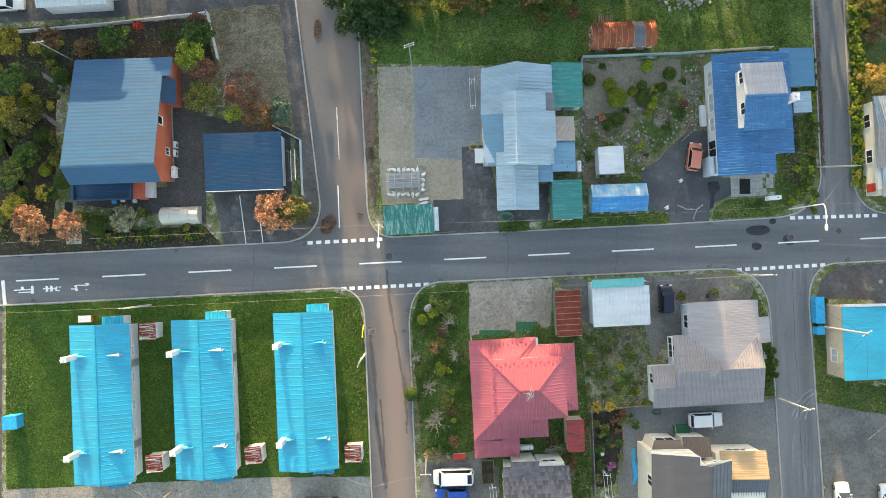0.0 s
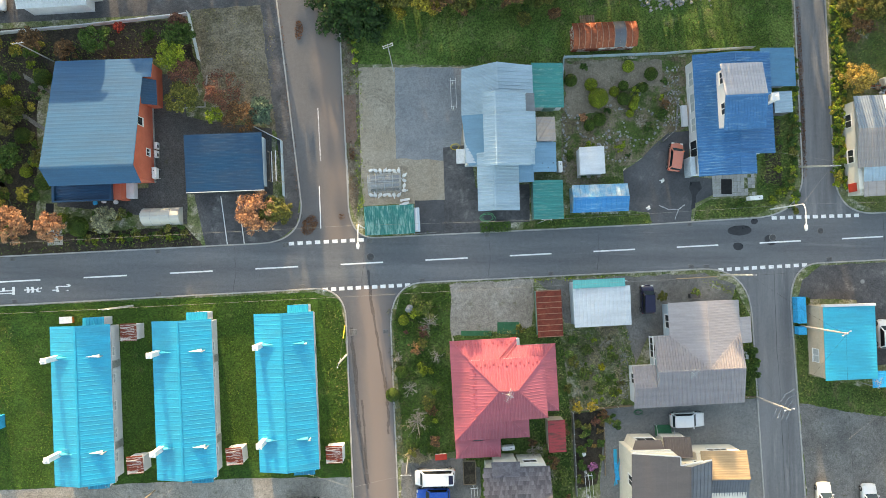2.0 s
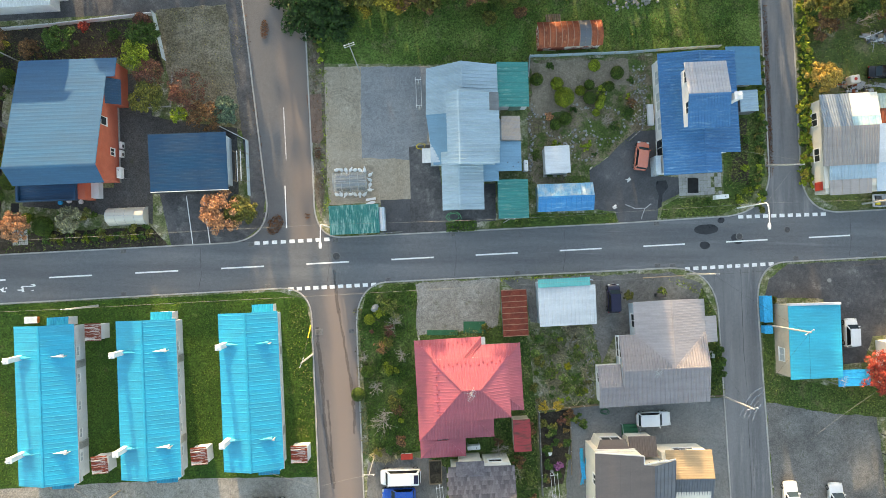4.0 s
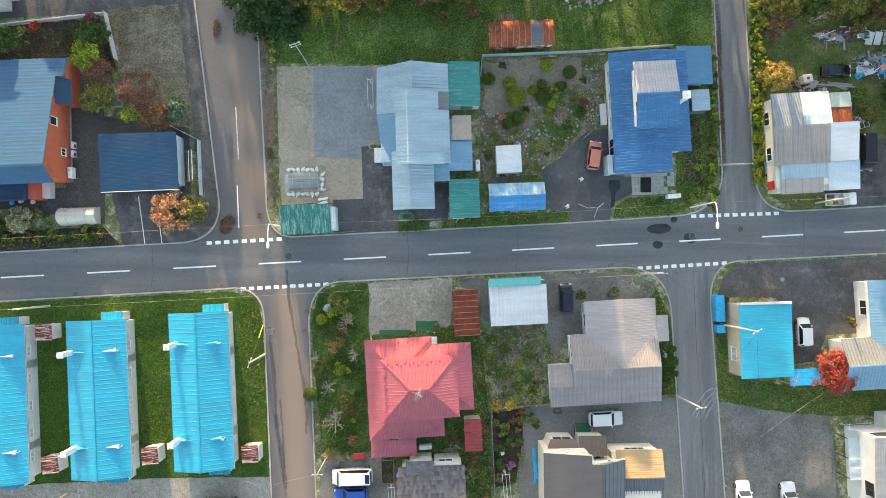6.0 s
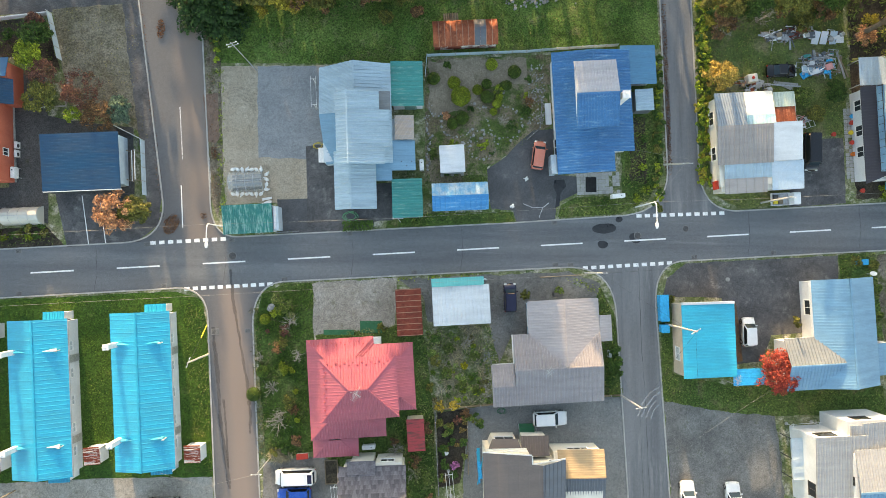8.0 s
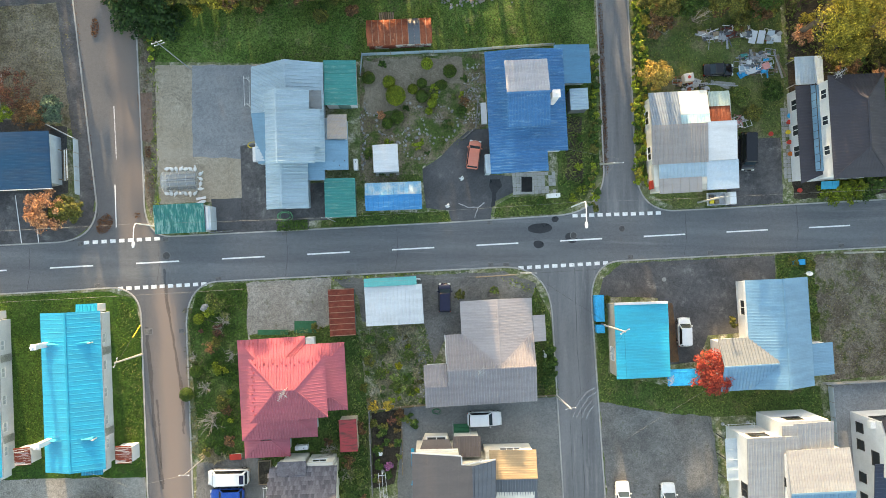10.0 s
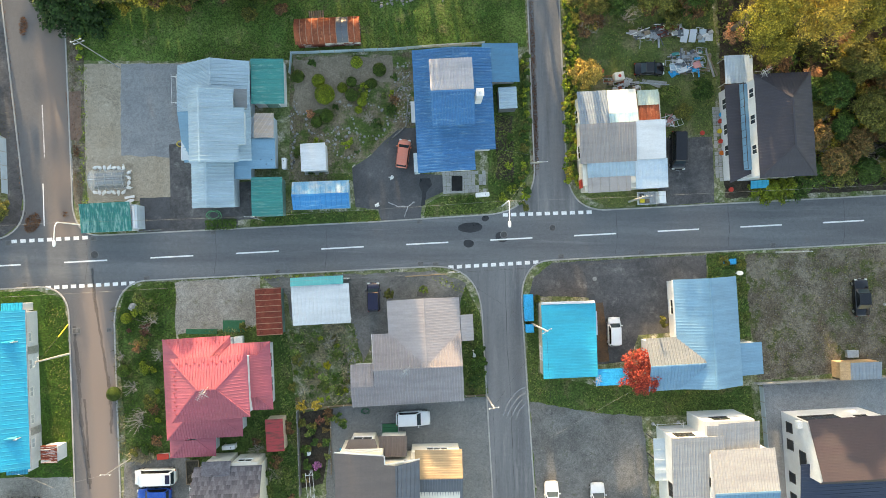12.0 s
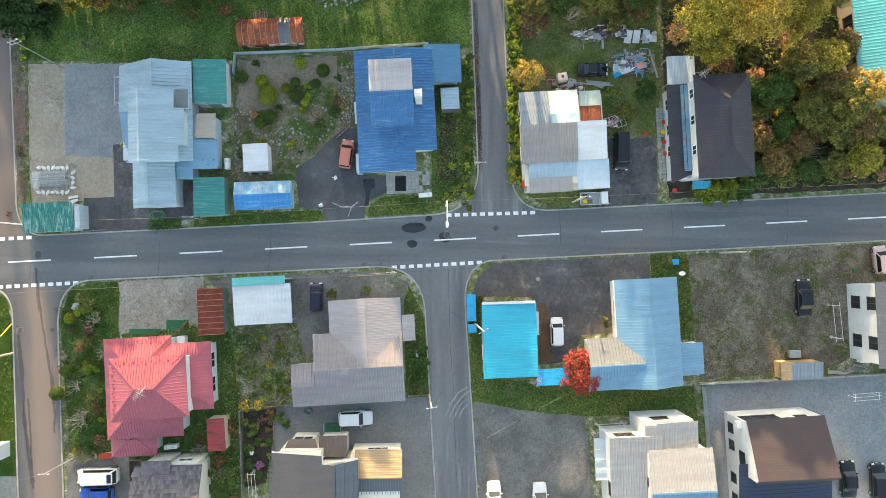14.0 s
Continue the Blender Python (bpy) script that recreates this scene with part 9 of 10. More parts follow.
pole(-0.5, -22.9, 6.0, "slim pole with lamp box at the gravel yard", (0, 0), 1, 0, 0.06, GALV)
pole(-29.9, -26.3, 5.0, "wooden service pole behind the row houses", (0, 0), 1, 50, 0.09, WOOD)
pole(-42.1, 23.9, 6.6, "steel lamp pole beside the hillside garden", (-0.2, 0), 1, 10, 0.08, GALV)
pole(75.9, 0.9, 6.8, "concrete utility pole at the dirt yard", (-0.2, 0), 1, 0)
pole(58.2, 7.0, 6.5, "concrete utility pole in front of the patchwork house", (0, 0), 1, 0)
pole(14.9, 4.8, 6.5, "slim service pole beside the teal shed", (0, 0), 1, 0, 0.05, GALV)


def wire(points, sag, label, material=WIRE_PALE, r=0.009):
    """One cable swept along its spans, hanging between each two points."""
    line = [Vector(points[0])]
    for a, b in zip(points, points[1:]):
        a, b = Vector(a), Vector(b)
        line += [a.lerp(b, k / 10) - Vector((0, 0, sag * 0.4 * k * (1 - k / 10))) for k in range(1, 11)]
    bm = bmesh.new()
    rings = []
    for k, p in enumerate(line):
        d = (line[min(k + 1, len(line) - 1)] - line[max(k - 1, 0)]).normalized()
        u = d.cross(Vector((0, 0, 1))).normalized()
        w = u.cross(d)
        rings.append([bm.verts.new(p + u * r * e + w * r * f) for e, f in ((1, 0), (0, 1), (-1, 0), (0, -1))])
    for a, b in zip(rings, rings[1:]):
        for k in range(4):
            bm.faces.new((a[k], a[(k + 1) % 4], b[(k + 1) % 4], b[k]))
    bm.faces.new(rings[0])
    bm.faces.new(rings[-1])
    return tagged(part("overhead_wire", bm, material), label, "cable")


wire([(-60, 1.5, 6.5), (-5.6, 4.2, 6.4), (14.9, 4.8, 6.4), (43, 6.5, 6.5), (58.2, 7.0, 6.3), (112, 9.5, 6.5)], 0.5, "thin overhead wire along the main road")
wire([(-60, -6, 6), (-32.9, -4.8, 6), (-8.0, -3.6, 6.2), (36.9, -1.3, 7.0)], 0.4, "thin overhead wire past the row houses")
wire([(36.9, -1.3, 7.0), (46.8, -7.7, 7.8), (48.5, -33, 7.5)], 0.6, "thin overhead wire between the poles", WIRE)
wire([(36.9, -1.3, 7.0), (76, 0.9, 6.6), (112, 3, 6.8)], 0.5, "thin overhead wire along the forecourts", WIRE)
wire([(46.8, -7.7, 7.8), (41.2, -16, 6.3), (42, -33, 6)], 0.3, "thin overhead wire across the lane", WIRE)
wire([(41.2, -16, 6.0), (40.6, -13.4, 2.6)], 0.0, "stay wire of the utility pole", WIRE)
wire([(46.8, 11.2, 6.5), (41.3, 13, 3.0)], 0.1, "service wire to the blue house")
wire([(46.8, 11.2, 6.5), (43.1, 6.5, 6.4)], 0.1, "service wire between poles")
wire([(-29.9, -26.3, 4.8), (-24.5, -24.3, 2.9)], 0.1, "service wire to the row house")
wire([(-29.9, -26.3, 4.8), (-34.5, -24.6, 2.9)], 0.1, "service wire to the row house")
wire([(-12.5, -23.4, 2.9), (-6.5, -24.5, 5), (-0.5, -22.9, 5.8)], 0.2, "service wire over the side street")
wire([(47.2, -19, 7.2), (58.5, -14.5, 2.5)], 0.2, "service wire over the lawn")
stay = thing("pole_stay", "yellow guarded stay wire of the utility pole", "stay", -8.0, -10.9, 0)
bm = bmesh.new()
tube(bm, (0.3, 0.2, 5.8), (0.1, 3.6, 0), 0.015)
part("stay_wire", bm, WIRE, stay)
bm = bmesh.new()
tube(bm, (0.17, 2.4, 2.0), (0.1, 3.6, 0), 0.06)
part("stay_guard", bm, YELLOW_PAINT, stay)


# ---- small buildings and fittings of the row houses ----
for x, y, rz, r2 in ((-32.3, -7.75, 2.6, 0), (-31.4, -22.8, 6, 0), (-20.2, -21.9, 6, 0), (-8.85, -21.8, 2.6, 0)):
    s = thing("storage_hut", "small white hut with rust-streaked ribbed roof", "shed", x, y, 0, rz, "huts of the row houses")
    walls(s, -0.8, 1.0, -0.85, 0.85, 0, 1.75, W_WHITE)
    mono(s, -0.95, 0.95, -1.0, 1.0, 1.8, 1.95, 1.95, 1.8, R_RUSTWHITE, 0.0)
    for i in range(6):
        bm = bmesh.new()
        yy = -0.9 + i * 0.36
        beam(bm, (-0.93, yy, 1.85), (0.93, yy, 2.0), 0.06, 0.05)
        part("roof_rib", bm, R_RUSTDARK if i % 2 else R_RUSTWHITE, s)
    door(s, 0.1, -0.85, 0.05, 0.7, 1.6, "s", W_WHITE)


def crate_box(name, label, cat, x, y, rz, w, d, h2, material, lid_mat=None):
    ob = thing(name, label, cat, x, y, 0.03, rz)
    bm = bmesh.new()
    rbox(bm, -w / 2, w / 2, -d / 2, d / 2, 0, h2, 0.03)
    part("body", bm, material, ob)
    bm = bmesh.new()
    rbox(bm, -w / 2 - 0.04, w / 2 + 0.04, -d / 2 - 0.04, d / 2 + 0.04, h2, h2 + 0.08, 0.03)
    part("lid", bm, lid_mat or material, ob)
    bm = bmesh.new()
    box(bm, -0.2, 0.2, -d / 2 - 0.09, -d / 2 - 0.04, h2 * 0.7, h2 * 0.8)
    part("handle", bm, IRON, ob)
    return ob


crate_box("storage_box", "orange and white box on the lawn", "box", -40.1, -6.45, 2, 1.4, 0.7, 0.5, ORANGE_PAINT, WHITE)
crate_box("storage_box", "faded blue box at the lawn's edge", "box", -48.0, -18.2, 5, 1.6, 1.5, 1.3, BLUE_PLASTIC)
crate_box("waste_bin", "large blue waste container on the verge", "bin", 45.95, -4.75, 92, 1.5, 1.0, 1.0, BLUE_PLASTIC)
crate_box("waste_bin", "large blue waste container on the verge", "bin", 46.0, -6.3, 92, 1.5, 1.0, 1.0, BLUE_PLASTIC)
crate_box("waste_bin", "smaller blue waste container on the verge", "bin", 46.1, -7.95, 92, 0.9, 0.9, 0.9, BLUE_PLASTIC)
crate_box("storage_box", "low white planter crate in the garden", "box", 3.4, -22.6, 4, 1.3, 0.6, 0.4, WHITE, RED_PLASTIC)
crate_box("storage_box", "blue plastic tub on the verge", "box", 70.1, -0.2, 3, 1.3, 0.6, 0.45, BLUE_PLASTIC)


def oil_tank(x, y, rz, label="white kerosene tank on legs", w=1.3, d=0.5):
    ob = thing("oil_tank", label, "tank", x, y, 0.03, rz)
    bm = bmesh.new()
    rbox(bm, -w / 2, w / 2, -d / 2, d / 2, 0.45, 1.35, 0.1, 2)
    part("tank", bm, WHITE, ob)
    for sx in (-1, 1):
        for sy in (-1, 1):
            bm = bmesh.new()
            beam(bm, (sx * w * 0.42, sy * d * 0.5, 0), (sx * w * 0.42, sy * d * 0.45, 0.6), 0.05)
            part("leg", bm, GALV, ob)
    bm = bmesh.new()
    tube(bm, (w * 0.2, 0, 1.35), (w * 0.2, 0, 1.45), 0.06)
    part("filler_cap", bm, IRON, ob)
    return ob


oil_tank(17.45, 11.4, 92)
oil_tank(40.6, 7.75, 4, w=1.6)
oil_tank(11.2, -21.4, 4, w=1.5)
oil_tank(92.8, -11.9, 2, w=1.6)
oil_tank(-29.8, 10.6, 92, w=1.3)


def outdoor_unit(x, y, rz, label="pale grey air-conditioner outdoor unit by the wall"):
    ob = thing("outdoor_unit", label, "air conditioner", x, y, 0.03, rz)
    bm = bmesh.new()
    rbox(bm, -0.4, 0.4, -0.16, 0.16, 0.1, 0.7, 0.03)
    part("case", bm, WHITE, ob)
    bm = bmesh.new()
    tube(bm, (-0.08, -0.17, 0.4), (-0.08, -0.15, 0.4), 0.22, n=16)
    part("fan_grille", bm, IRON, ob)
    bm = bmesh.new()
    box(bm, -0.4, 0.4, -0.2, 0.2, 0, 0.1)
    part("stand", bm, CONCRETE, ob)


outdoor_unit(-29.9, 12.9, 90)
outdoor_unit(-29.9, 13.9, 90)
outdoor_unit(39.6, -10.9, 90)
outdoor_unit(53.5, -9.5, 90)


# ---- plastic tunnels ----
def tunnel(x, y, rz, long, wide, high, material, label, bags=False):
    ob = thing("polytunnel", label, "greenhouse", x, y, 0.03, rz)
    n = 10
    bm = bmesh.new()
    arc = [(wide / 2 * math.cos(math.pi * k / n), high * math.sin(math.pi * k / n)) for k in range(n + 1)]
    a, b = [[bm.verts.new((xx, yy, zz)) for yy, zz in arc] for xx in (-long / 2, long / 2)]
    for k in range(n):
        bm.faces.new((a[k], a[k + 1], b[k + 1], b[k]))
    bm.faces.new(a)
    bm.faces.new(b[::-1])
    film_ob = part("film", bm, material, ob, smooth=False)
    film_ob.visible_shadow = False
    for j in range(5):
        bm = bmesh.new()
        xx = -long / 2 + long * j / 4
        rings = [[bm.verts.new((xx + 0.025 * e, yy * (1.01 + 0.024 * f), zz * (1.01 + 0.024 * f))) for e, f in ((1, 0), (0, 1), (-1, 0), (0, -1))] for yy, zz in arc]
        for p, q in zip(rings, rings[1:]):
            for k in range(4):
                bm.faces.new((p[k], p[(k + 1) % 4], q[(k + 1) % 4], q[k]))
        part("hoop", bm, GALV, ob)
    bm = bmesh.new()
    tube(bm, (-long / 2, 0, high), (long / 2, 0, high), 0.025, n=5)
    part("ridge_rail", bm, GALV, ob)
    if bags:
        for j in range(7):
            for s in (-1, 1):
                sack(x - long / 2 + 0.3 + j * (long - 0.6) / 6, y + s * (wide / 2 + 0.25), j * 37 + s)
        for j in range(4):
            sack(x + long / 2 + 0.35, y - wide / 2 + 0.3 + j * wide / 4, 11 * j)
    return ob


def sack(x, y, seed):
    ob = thing("sandbag", "white plastic sandbag holding down the tunnel", "sandbag", x, y, 0.03, seed * 23.0, "sandbags round the tunnel")
    bm = bmesh.new()
    bmesh.ops.create_icosphere(bm, subdivisions=2, radius=1.0)
    for v in bm.verts:
        k = 1 + 0.25 * noise.noise(v.co * 1.7 + Vector((seed, 0, 0)))
        v.co = Vector((v.co.x * 0.3 * k, v.co.y * 0.21 * k, 0.13 + v.co.z * 0.13 * k))
    part("bag", bm, WHITE, ob, smooth=True)
    bm = bmesh.new()
    tube(bm, (0.24, 0, 0.14), (0.4, 0.03, 0.2), 0.05, 0.09, 6)
    part("tied_neck", bm, WHITE, ob)


tunnel(-3.2, 9.6, 3, 3.9, 2.4, 1.2, POLYTUNNEL, "clear plastic tunnel ringed with white sandbags", True)
for i in range(4):
    bm = bmesh.new()
    box(bm, -1.7, 1.7, -0.95 + i * 0.5, -0.65 + i * 0.5, 0.03, 0.16)
    ob = tagged(part("seed_tray", bm, (SOIL, CONCRETE_DARK)[i % 2]), "row of trays inside the plastic tunnel", "tray", "trays in the tunnel")
    ob.matrix_basis = pose(-3.2, 9.6, 0, 0, 0, 3)
tunnel(-29.1, 5.6, 2, 4.4, 2.1, 1.5, FILM_OLD, "clouded plastic tunnel by the hedge")


# ---- fences and walls ----
def board_fence(name, label, line, high, material, post=2.0, thick=0.05, top=None, posts=POLE_CONC):
    """A run of panels between posts."""
    ob = thing(name, label, "fence", 0, 0, 0)
    for (x0, y0), (x1, y1) in zip(line, line[1:]):
        d = math.hypot(x1 - x0, y1 - y0)
        n = max(1, round(d / post))
        for k in range(n):
            a, b = k / n, (k + 1) / n
            p, q = (x0 + (x1 - x0) * a, y0 + (y1 - y0) * a), (x0 + (x1 - x0) * b, y0 + (y1 - y0) * b)
            bm = bmesh.new()
            jit = 0.02 * math.sin(k * 5.1 + x0)
            beam(bm, (p[0], p[1], high / 2 + jit), (q[0], q[1], high / 2 + jit), thick, high)
            part("panel", bm, material, ob)
            bm = bmesh.new()
            beam(bm, (p[0], p[1], 0), (p[0], p[1], high + 0.08), 0.09)
            part("post", bm, posts, ob)
    return ob


board_fence("fence", "pale grey panel fence along the street corner", [(-18.6, 16.2), (-15.3, 14.5), (-15.0, 8.0)], 1.1, W_GREYBLUE, 1.6)
board_fence("fence", "white panel fence at the garden's corner", [(-26.3, 29.6), (-25.0, 24.0)], 1.1, W_GREYBLUE, 1.4)
board_fence("fence", "low white wall along the lane", [(-60, 26.0), (-38.3, 28.1), (-26.5, 29.5)], 0.8, W_WHITE, 2.4, 0.12)
board_fence("fence", "low concrete edge under the garden trees", [(-27.6, 18.4), (-24.4, 18.6), (-24.2, 22.4)], 0.25, CONCRETE, 1.5, 0.12)
board_fence("fence", "patched blue-grey tin fence behind the garden", [(17.9, 22.2), (18.1, 24.6), (30.0, 25.1), (33.6, 25.4), (41.0, 25.9)], 0.9, R_LIGHTBLUE, 1.6)
board_fence("fence", "weathered timber fence between the plots", [(19.1, -17.3), (26.0, -16.75)], 0.7, WOOD, 1.7)
board_fence("fence", "pale concrete block wall along the plot", [(18.9, -17.5), (19.3, -27.2)], 0.9, CONCRETE_DARK, 1.2, 0.1)
board_fence("fence", "low timber fence beside the grey house", [(38.6, -15.9), (40.8, -15.8)], 0.6, WOOD, 1.2)
board_fence("fence", "concrete retaining wall between the yards", [(73.0, -14.65), (82.8, -14.25), (104, -13.2)], 0.9, CONCRETE, 2.0, 0.16)
board_fence("fence", "pale blue wire-mesh fence along the gravel yard", [(73.6, -15.0), (74.2, -24), (74.5, -32)], 1.0, W_GREYBLUE, 2.0, 0.03)
board_fence("fence", "low stone edging of the planted strip", [(31.9, 19.6), (31.6, 16.0), (30.0, 14.6)], 0.2, CONCRETE_DARK, 0.6, 0.14)
board_fence("fence", "low concrete edge of the driveway", [(0.3, 3.55), (2.9, 3.75)], 0.3, CONCRETE_DARK, 1.3, 0.12)
board_fence("fence", "low timber edging of the bed", [(22.7, -18), (22.8, -25)], 0.25, WOOD, 1.4, 0.1)


def rail_rack(name, label, x, y, rz, long, high, rails=2, gap=0.6):
    """Laundry poles on uprights."""
    ob = thing(name, label, "drying rack", x, y, 0.03, rz)
    for s in (-1, 1):
        bm = bmesh.new()
        tube(bm, (s * long * 0.42, 0, 0), (s * long * 0.42, 0, high), 0.035)
        beam(bm, (s * long * 0.42, -gap * 0.6, high), (s * long * 0.42, gap * 0.6, high), 0.05)
        u = part("upright", bm, WHITE, ob)
        bm = bmesh.new()
        tube(bm, (s * long * 0.42, 0, 0), (s * long * 0.42, 0, 0.14), 0.2, n=12)
        part("foot", bm, CONCRETE, u)
    for k in range(rails):
        bm = bmesh.new()
        yy = gap * (k / max(1, rails - 1) - 0.5)
        tube(bm, (-long / 2, yy, high + 0.03), (long / 2, yy, high + 0.03), 0.022)
        part("rail", bm, WHITE, ob)


rail_rack("drying_rack", "white laundry rack at the lot's edge", 4.9, 19.9, 92, 3.6, 1.6)
rail_rack("drying_rack", "white laundry rack behind the houses", 62.3, -19.3, 3, 3.6, 1.6)
rail_rack("drying_rack", "white laundry rack in the dirt yard", 89.1, -7.3, 95, 4.6, 1.6, 2, 0.8)
rail_rack("drying_rack", "white laundry rack on the gravel", 92.6, -16.1, 4, 3.4, 1.4, 3, 0.8)
rail_rack("drying_rack", "laundry rack by the flower bed", 20.6, -26.0, 95, 3.4, 1.4, 3, 0.8)
rail_rack("drying_rack", "laundry rack behind the gravel yard", 7.3, -27.0, 95, 2.6, 1.4, 3, 0.7)


def planks(name, label, cat, x, y, rz, n, long, spread, mats, seed, high=0.12, ladder=False):
    """A pile of loose boards and sheets, each one a piece of its own."""
    rng = np.random.default_rng(seed)
    ob = thing(name, label, cat, x, y, 0.04, rz)
    for k in range(n):
        bm = bmesh.new()
        ln, wd = long * (0.5 + 0.6 * rng.random()), 0.12 + 0.3 * rng.random()
        zz = high * (k % 4) + 0.03
        box(bm, -ln / 2, ln / 2, -wd / 2, wd / 2, zz, zz + 0.05)
        b = part("board", bm, mats[k % len(mats)], ob)
        b.matrix_basis = pose(rng.normal() * spread[0], rng.normal() * spread[1], 0, rng.normal() * 3, rng.normal() * 3, rng.normal() * 14)
    return ob




def junk(label, x0, x1, y0, y1, n, mats, seed, rz=2.0, long=1.5, name="scrap_pile", tall=0.5):
    """A dense heap of odd pieces: boards, pipes, sheets, frames and tubs, each one a part."""
    rng = np.random.default_rng(seed)
    cx, cy = (x0 + x1) / 2, (y0 + y1) / 2
    ob = thing(name, label, "scrap", cx, cy, 0.03, rz)
    for k in range(n):
        bm = bmesh.new()
        what = rng.random()
        ln = long * (0.35 + 1.0 * rng.random() ** 1.5)
        if what < 0.42:
            nm = "board"
            w2 = 0.05 + 0.09 * rng.random()
            box(bm, -ln / 2, ln / 2, -w2, w2, 0, 0.05)
        elif what < 0.6:
            nm = "pipe"
            tube(bm, (-ln / 2, 0, 0.05), (ln / 2, 0, 0.05), 0.035 + 0.03 * rng.random(), n=8)
        elif what < 0.78:
            nm = "sheet"
            a, b = 0.25 + 0.4 * rng.random(), 0.15 + 0.3 * rng.random()
            rbox(bm, -a, a, -b, b, 0, 0.04, 0.012)
        elif what < 0.9:
            nm = "frame"
            a, b = 0.4 + 0.4 * rng.random(), 0.2 + 0.2 * rng.random()
            for p, q in (((-a, -b), (a, -b)), ((a, -b), (a, b)), ((a, b), (-a, b)), ((-a, b), (-a, -b)), ((0, -b), (0, b))):
                beam(bm, (*p, 0.03), (*q, 0.03), 0.05)
        else:
            nm = "tub"
            a = 0.16 + 0.16 * rng.random()
            rbox(bm, -a, a, -a * 0.8, a * 0.8, 0, a * 1.1, 0.06)
        o = part(nm, bm, mats[int(rng.integers(0, len(mats)))], ob)
        turn = rng.normal() * 13 + (90 if rng.random() < 0.2 else 0)
        o.matrix_basis = pose(rng.uniform(x0, x1) - cx, rng.uniform(y0, y1) - cy, 0.02 + tall * rng.random() ** 1.6, rng.normal() * 5, rng.normal() * 5, turn)
    return ob


junk("long pile of pale pipes and boards behind the yard", 58.6, 62.0, 26.6, 27.4, 44, (WHITE, GALV, WOOD, R_SLATE, CONCRETE, GALV), 51, 2, 2.2)
junk("pile of scrap timber, frames and metal sheets", 61.8, 64.9, 26.9, 28.4, 56, (GALV, WOOD, R_SLATE, CONCRETE, R_RUSTDARK, WHITE, W_DARK), 52, 2, 1.5)
junk("dense heap of frames, pipes and blue plastic", 63.3, 67.0, 22.4, 25.0, 96, (GALV, W_WHITE, BLUE_PLASTIC, CONCRETE, R_LIGHTBLUE, GALV, WOOD, WHITE, R_SLATE, R_TEAL), 53, 4, 1.5, tall=0.8)
junk("scrap and sacks at the pile's end", 66.6, 68.2, 26.6, 27.6, 18, (GALV, WHITE, W_DARK, RED_PLASTIC, CONCRETE), 60, 2, 1.0)
junk("rubble, pipes and odd boards behind the house", 55.6, 59.4, 20.4, 21.9, 46, (CONCRETE, WOOD, R_RUST, GALV, W_DARK, WHITE), 55, 2, 0.9, tall=0.3)
junk("odds and ends beside the house wall", 62.6, 64.0, 16.0, 17.2, 24, (WOOD, WHITE, PINK_PLASTIC, GALV, W_DARK), 56, 20, 0.7, tall=0.35)
planks("timber_stack", "stack of long pale boards", "timber", 68.2, 23.7, 92, 4, 3.6, (0.05, 0.1), (CONCRETE, WOOD), 54, 0.05)
planks("board_pile", "long pale boards on the ground", "boards", 61.3, 21.25, 2, 3, 3.8, (0.2, 0.12), (CONCRETE, GALV), 61, 0.05)
crate_box("tub", "pink plastic tub on the heap", "tub", 66.2, 23.2, 20, 0.8, 0.7, 0.9, PINK_PLASTIC)
planks("stone_slabs", "pale broken slabs by the wall", "slabs", 90.6, -13.2, 4, 9, 1.3, (1.2, 0.3), (CONCRETE, CONCRETE, STONE), 57)
planks("board_pile", "loose boards beside the tunnel", "boards", -0.6, 7.6, 15, 3, 1.8, (0.2, 0.3), (WHITE, WOOD), 58, 0.04)
planks("board_pile", "blue tarpaulin boards along the wall", "boards", 24.1, -24.3, 94, 4, 3.4, (0.5, 0.1), (R_CYAN, BLUE_PLASTIC), 59, 0.04)
for i, x in enumerate((65.0, 66.0, 67.15)):
    bm = bmesh.new()
    rbox(bm, -0.42, 0.42, -0.75, 0.75, 0, 0.06, 0.02)
    ob = tagged(part("white_panel", bm, W_WHITE if i < 2 else W_GREYBLUE), "white panel leaning on the scrap pile", "panel", "panels on the pile")
    ob.matrix_basis = pose(x, 26.9, 0.3, 18, 0, -8 + 4 * i)
ladder = thing("ladder", "aluminium ladder lying on the scrap heap", "ladder", 65.4, 24.0, 0.55, 5)
for yy in (-0.2, 0.2):
    bm = bmesh.new()
    beam(bm, (-1.5, yy, 0), (1.5, yy, 0.1), 0.06)
    part("stile", bm, GALV, ladder)
for k in range(9):
    bm = bmesh.new()
    beam(bm, (-1.3 + k * 0.32, -0.2, 0.01 + 0.033 * k), (-1.3 + k * 0.32, 0.2, 0.01 + 0.033 * k), 0.04)
    part("rung", bm, GALV, ladder)
tank = thing("water_tank", "pale cream plastic water tank", "tank", 56.9, 21.8, 0.03, 10)
bm = bmesh.new()
rbox(bm, -0.6, 0.6, -0.5, 0.5, 0.1, 1.1, 0.15, 2)
part("tank", bm, W_CREAM, tank)
bm = bmesh.new()
tube(bm, (0, 0, 1.1), (0, 0, 1.18), 0.18, n=12)
part("cap", bm, RED_PLASTIC, tank)

# wooden shed with grey roof on the dirt yard
s = thing("storage_shed", "small shed of pale plywood with grey metal roof", "shed", 84.7, -12.9, 0.02, 2)
walls(s, -2.35, 2.2, -0.95, 0.95, 0, 1.75, WOOD_PALE)
mono(s, -1.3, 2.4, -1.1, 0.9, 1.8, 1.8, 2.0, 2.0, R_PALE, 0.4)
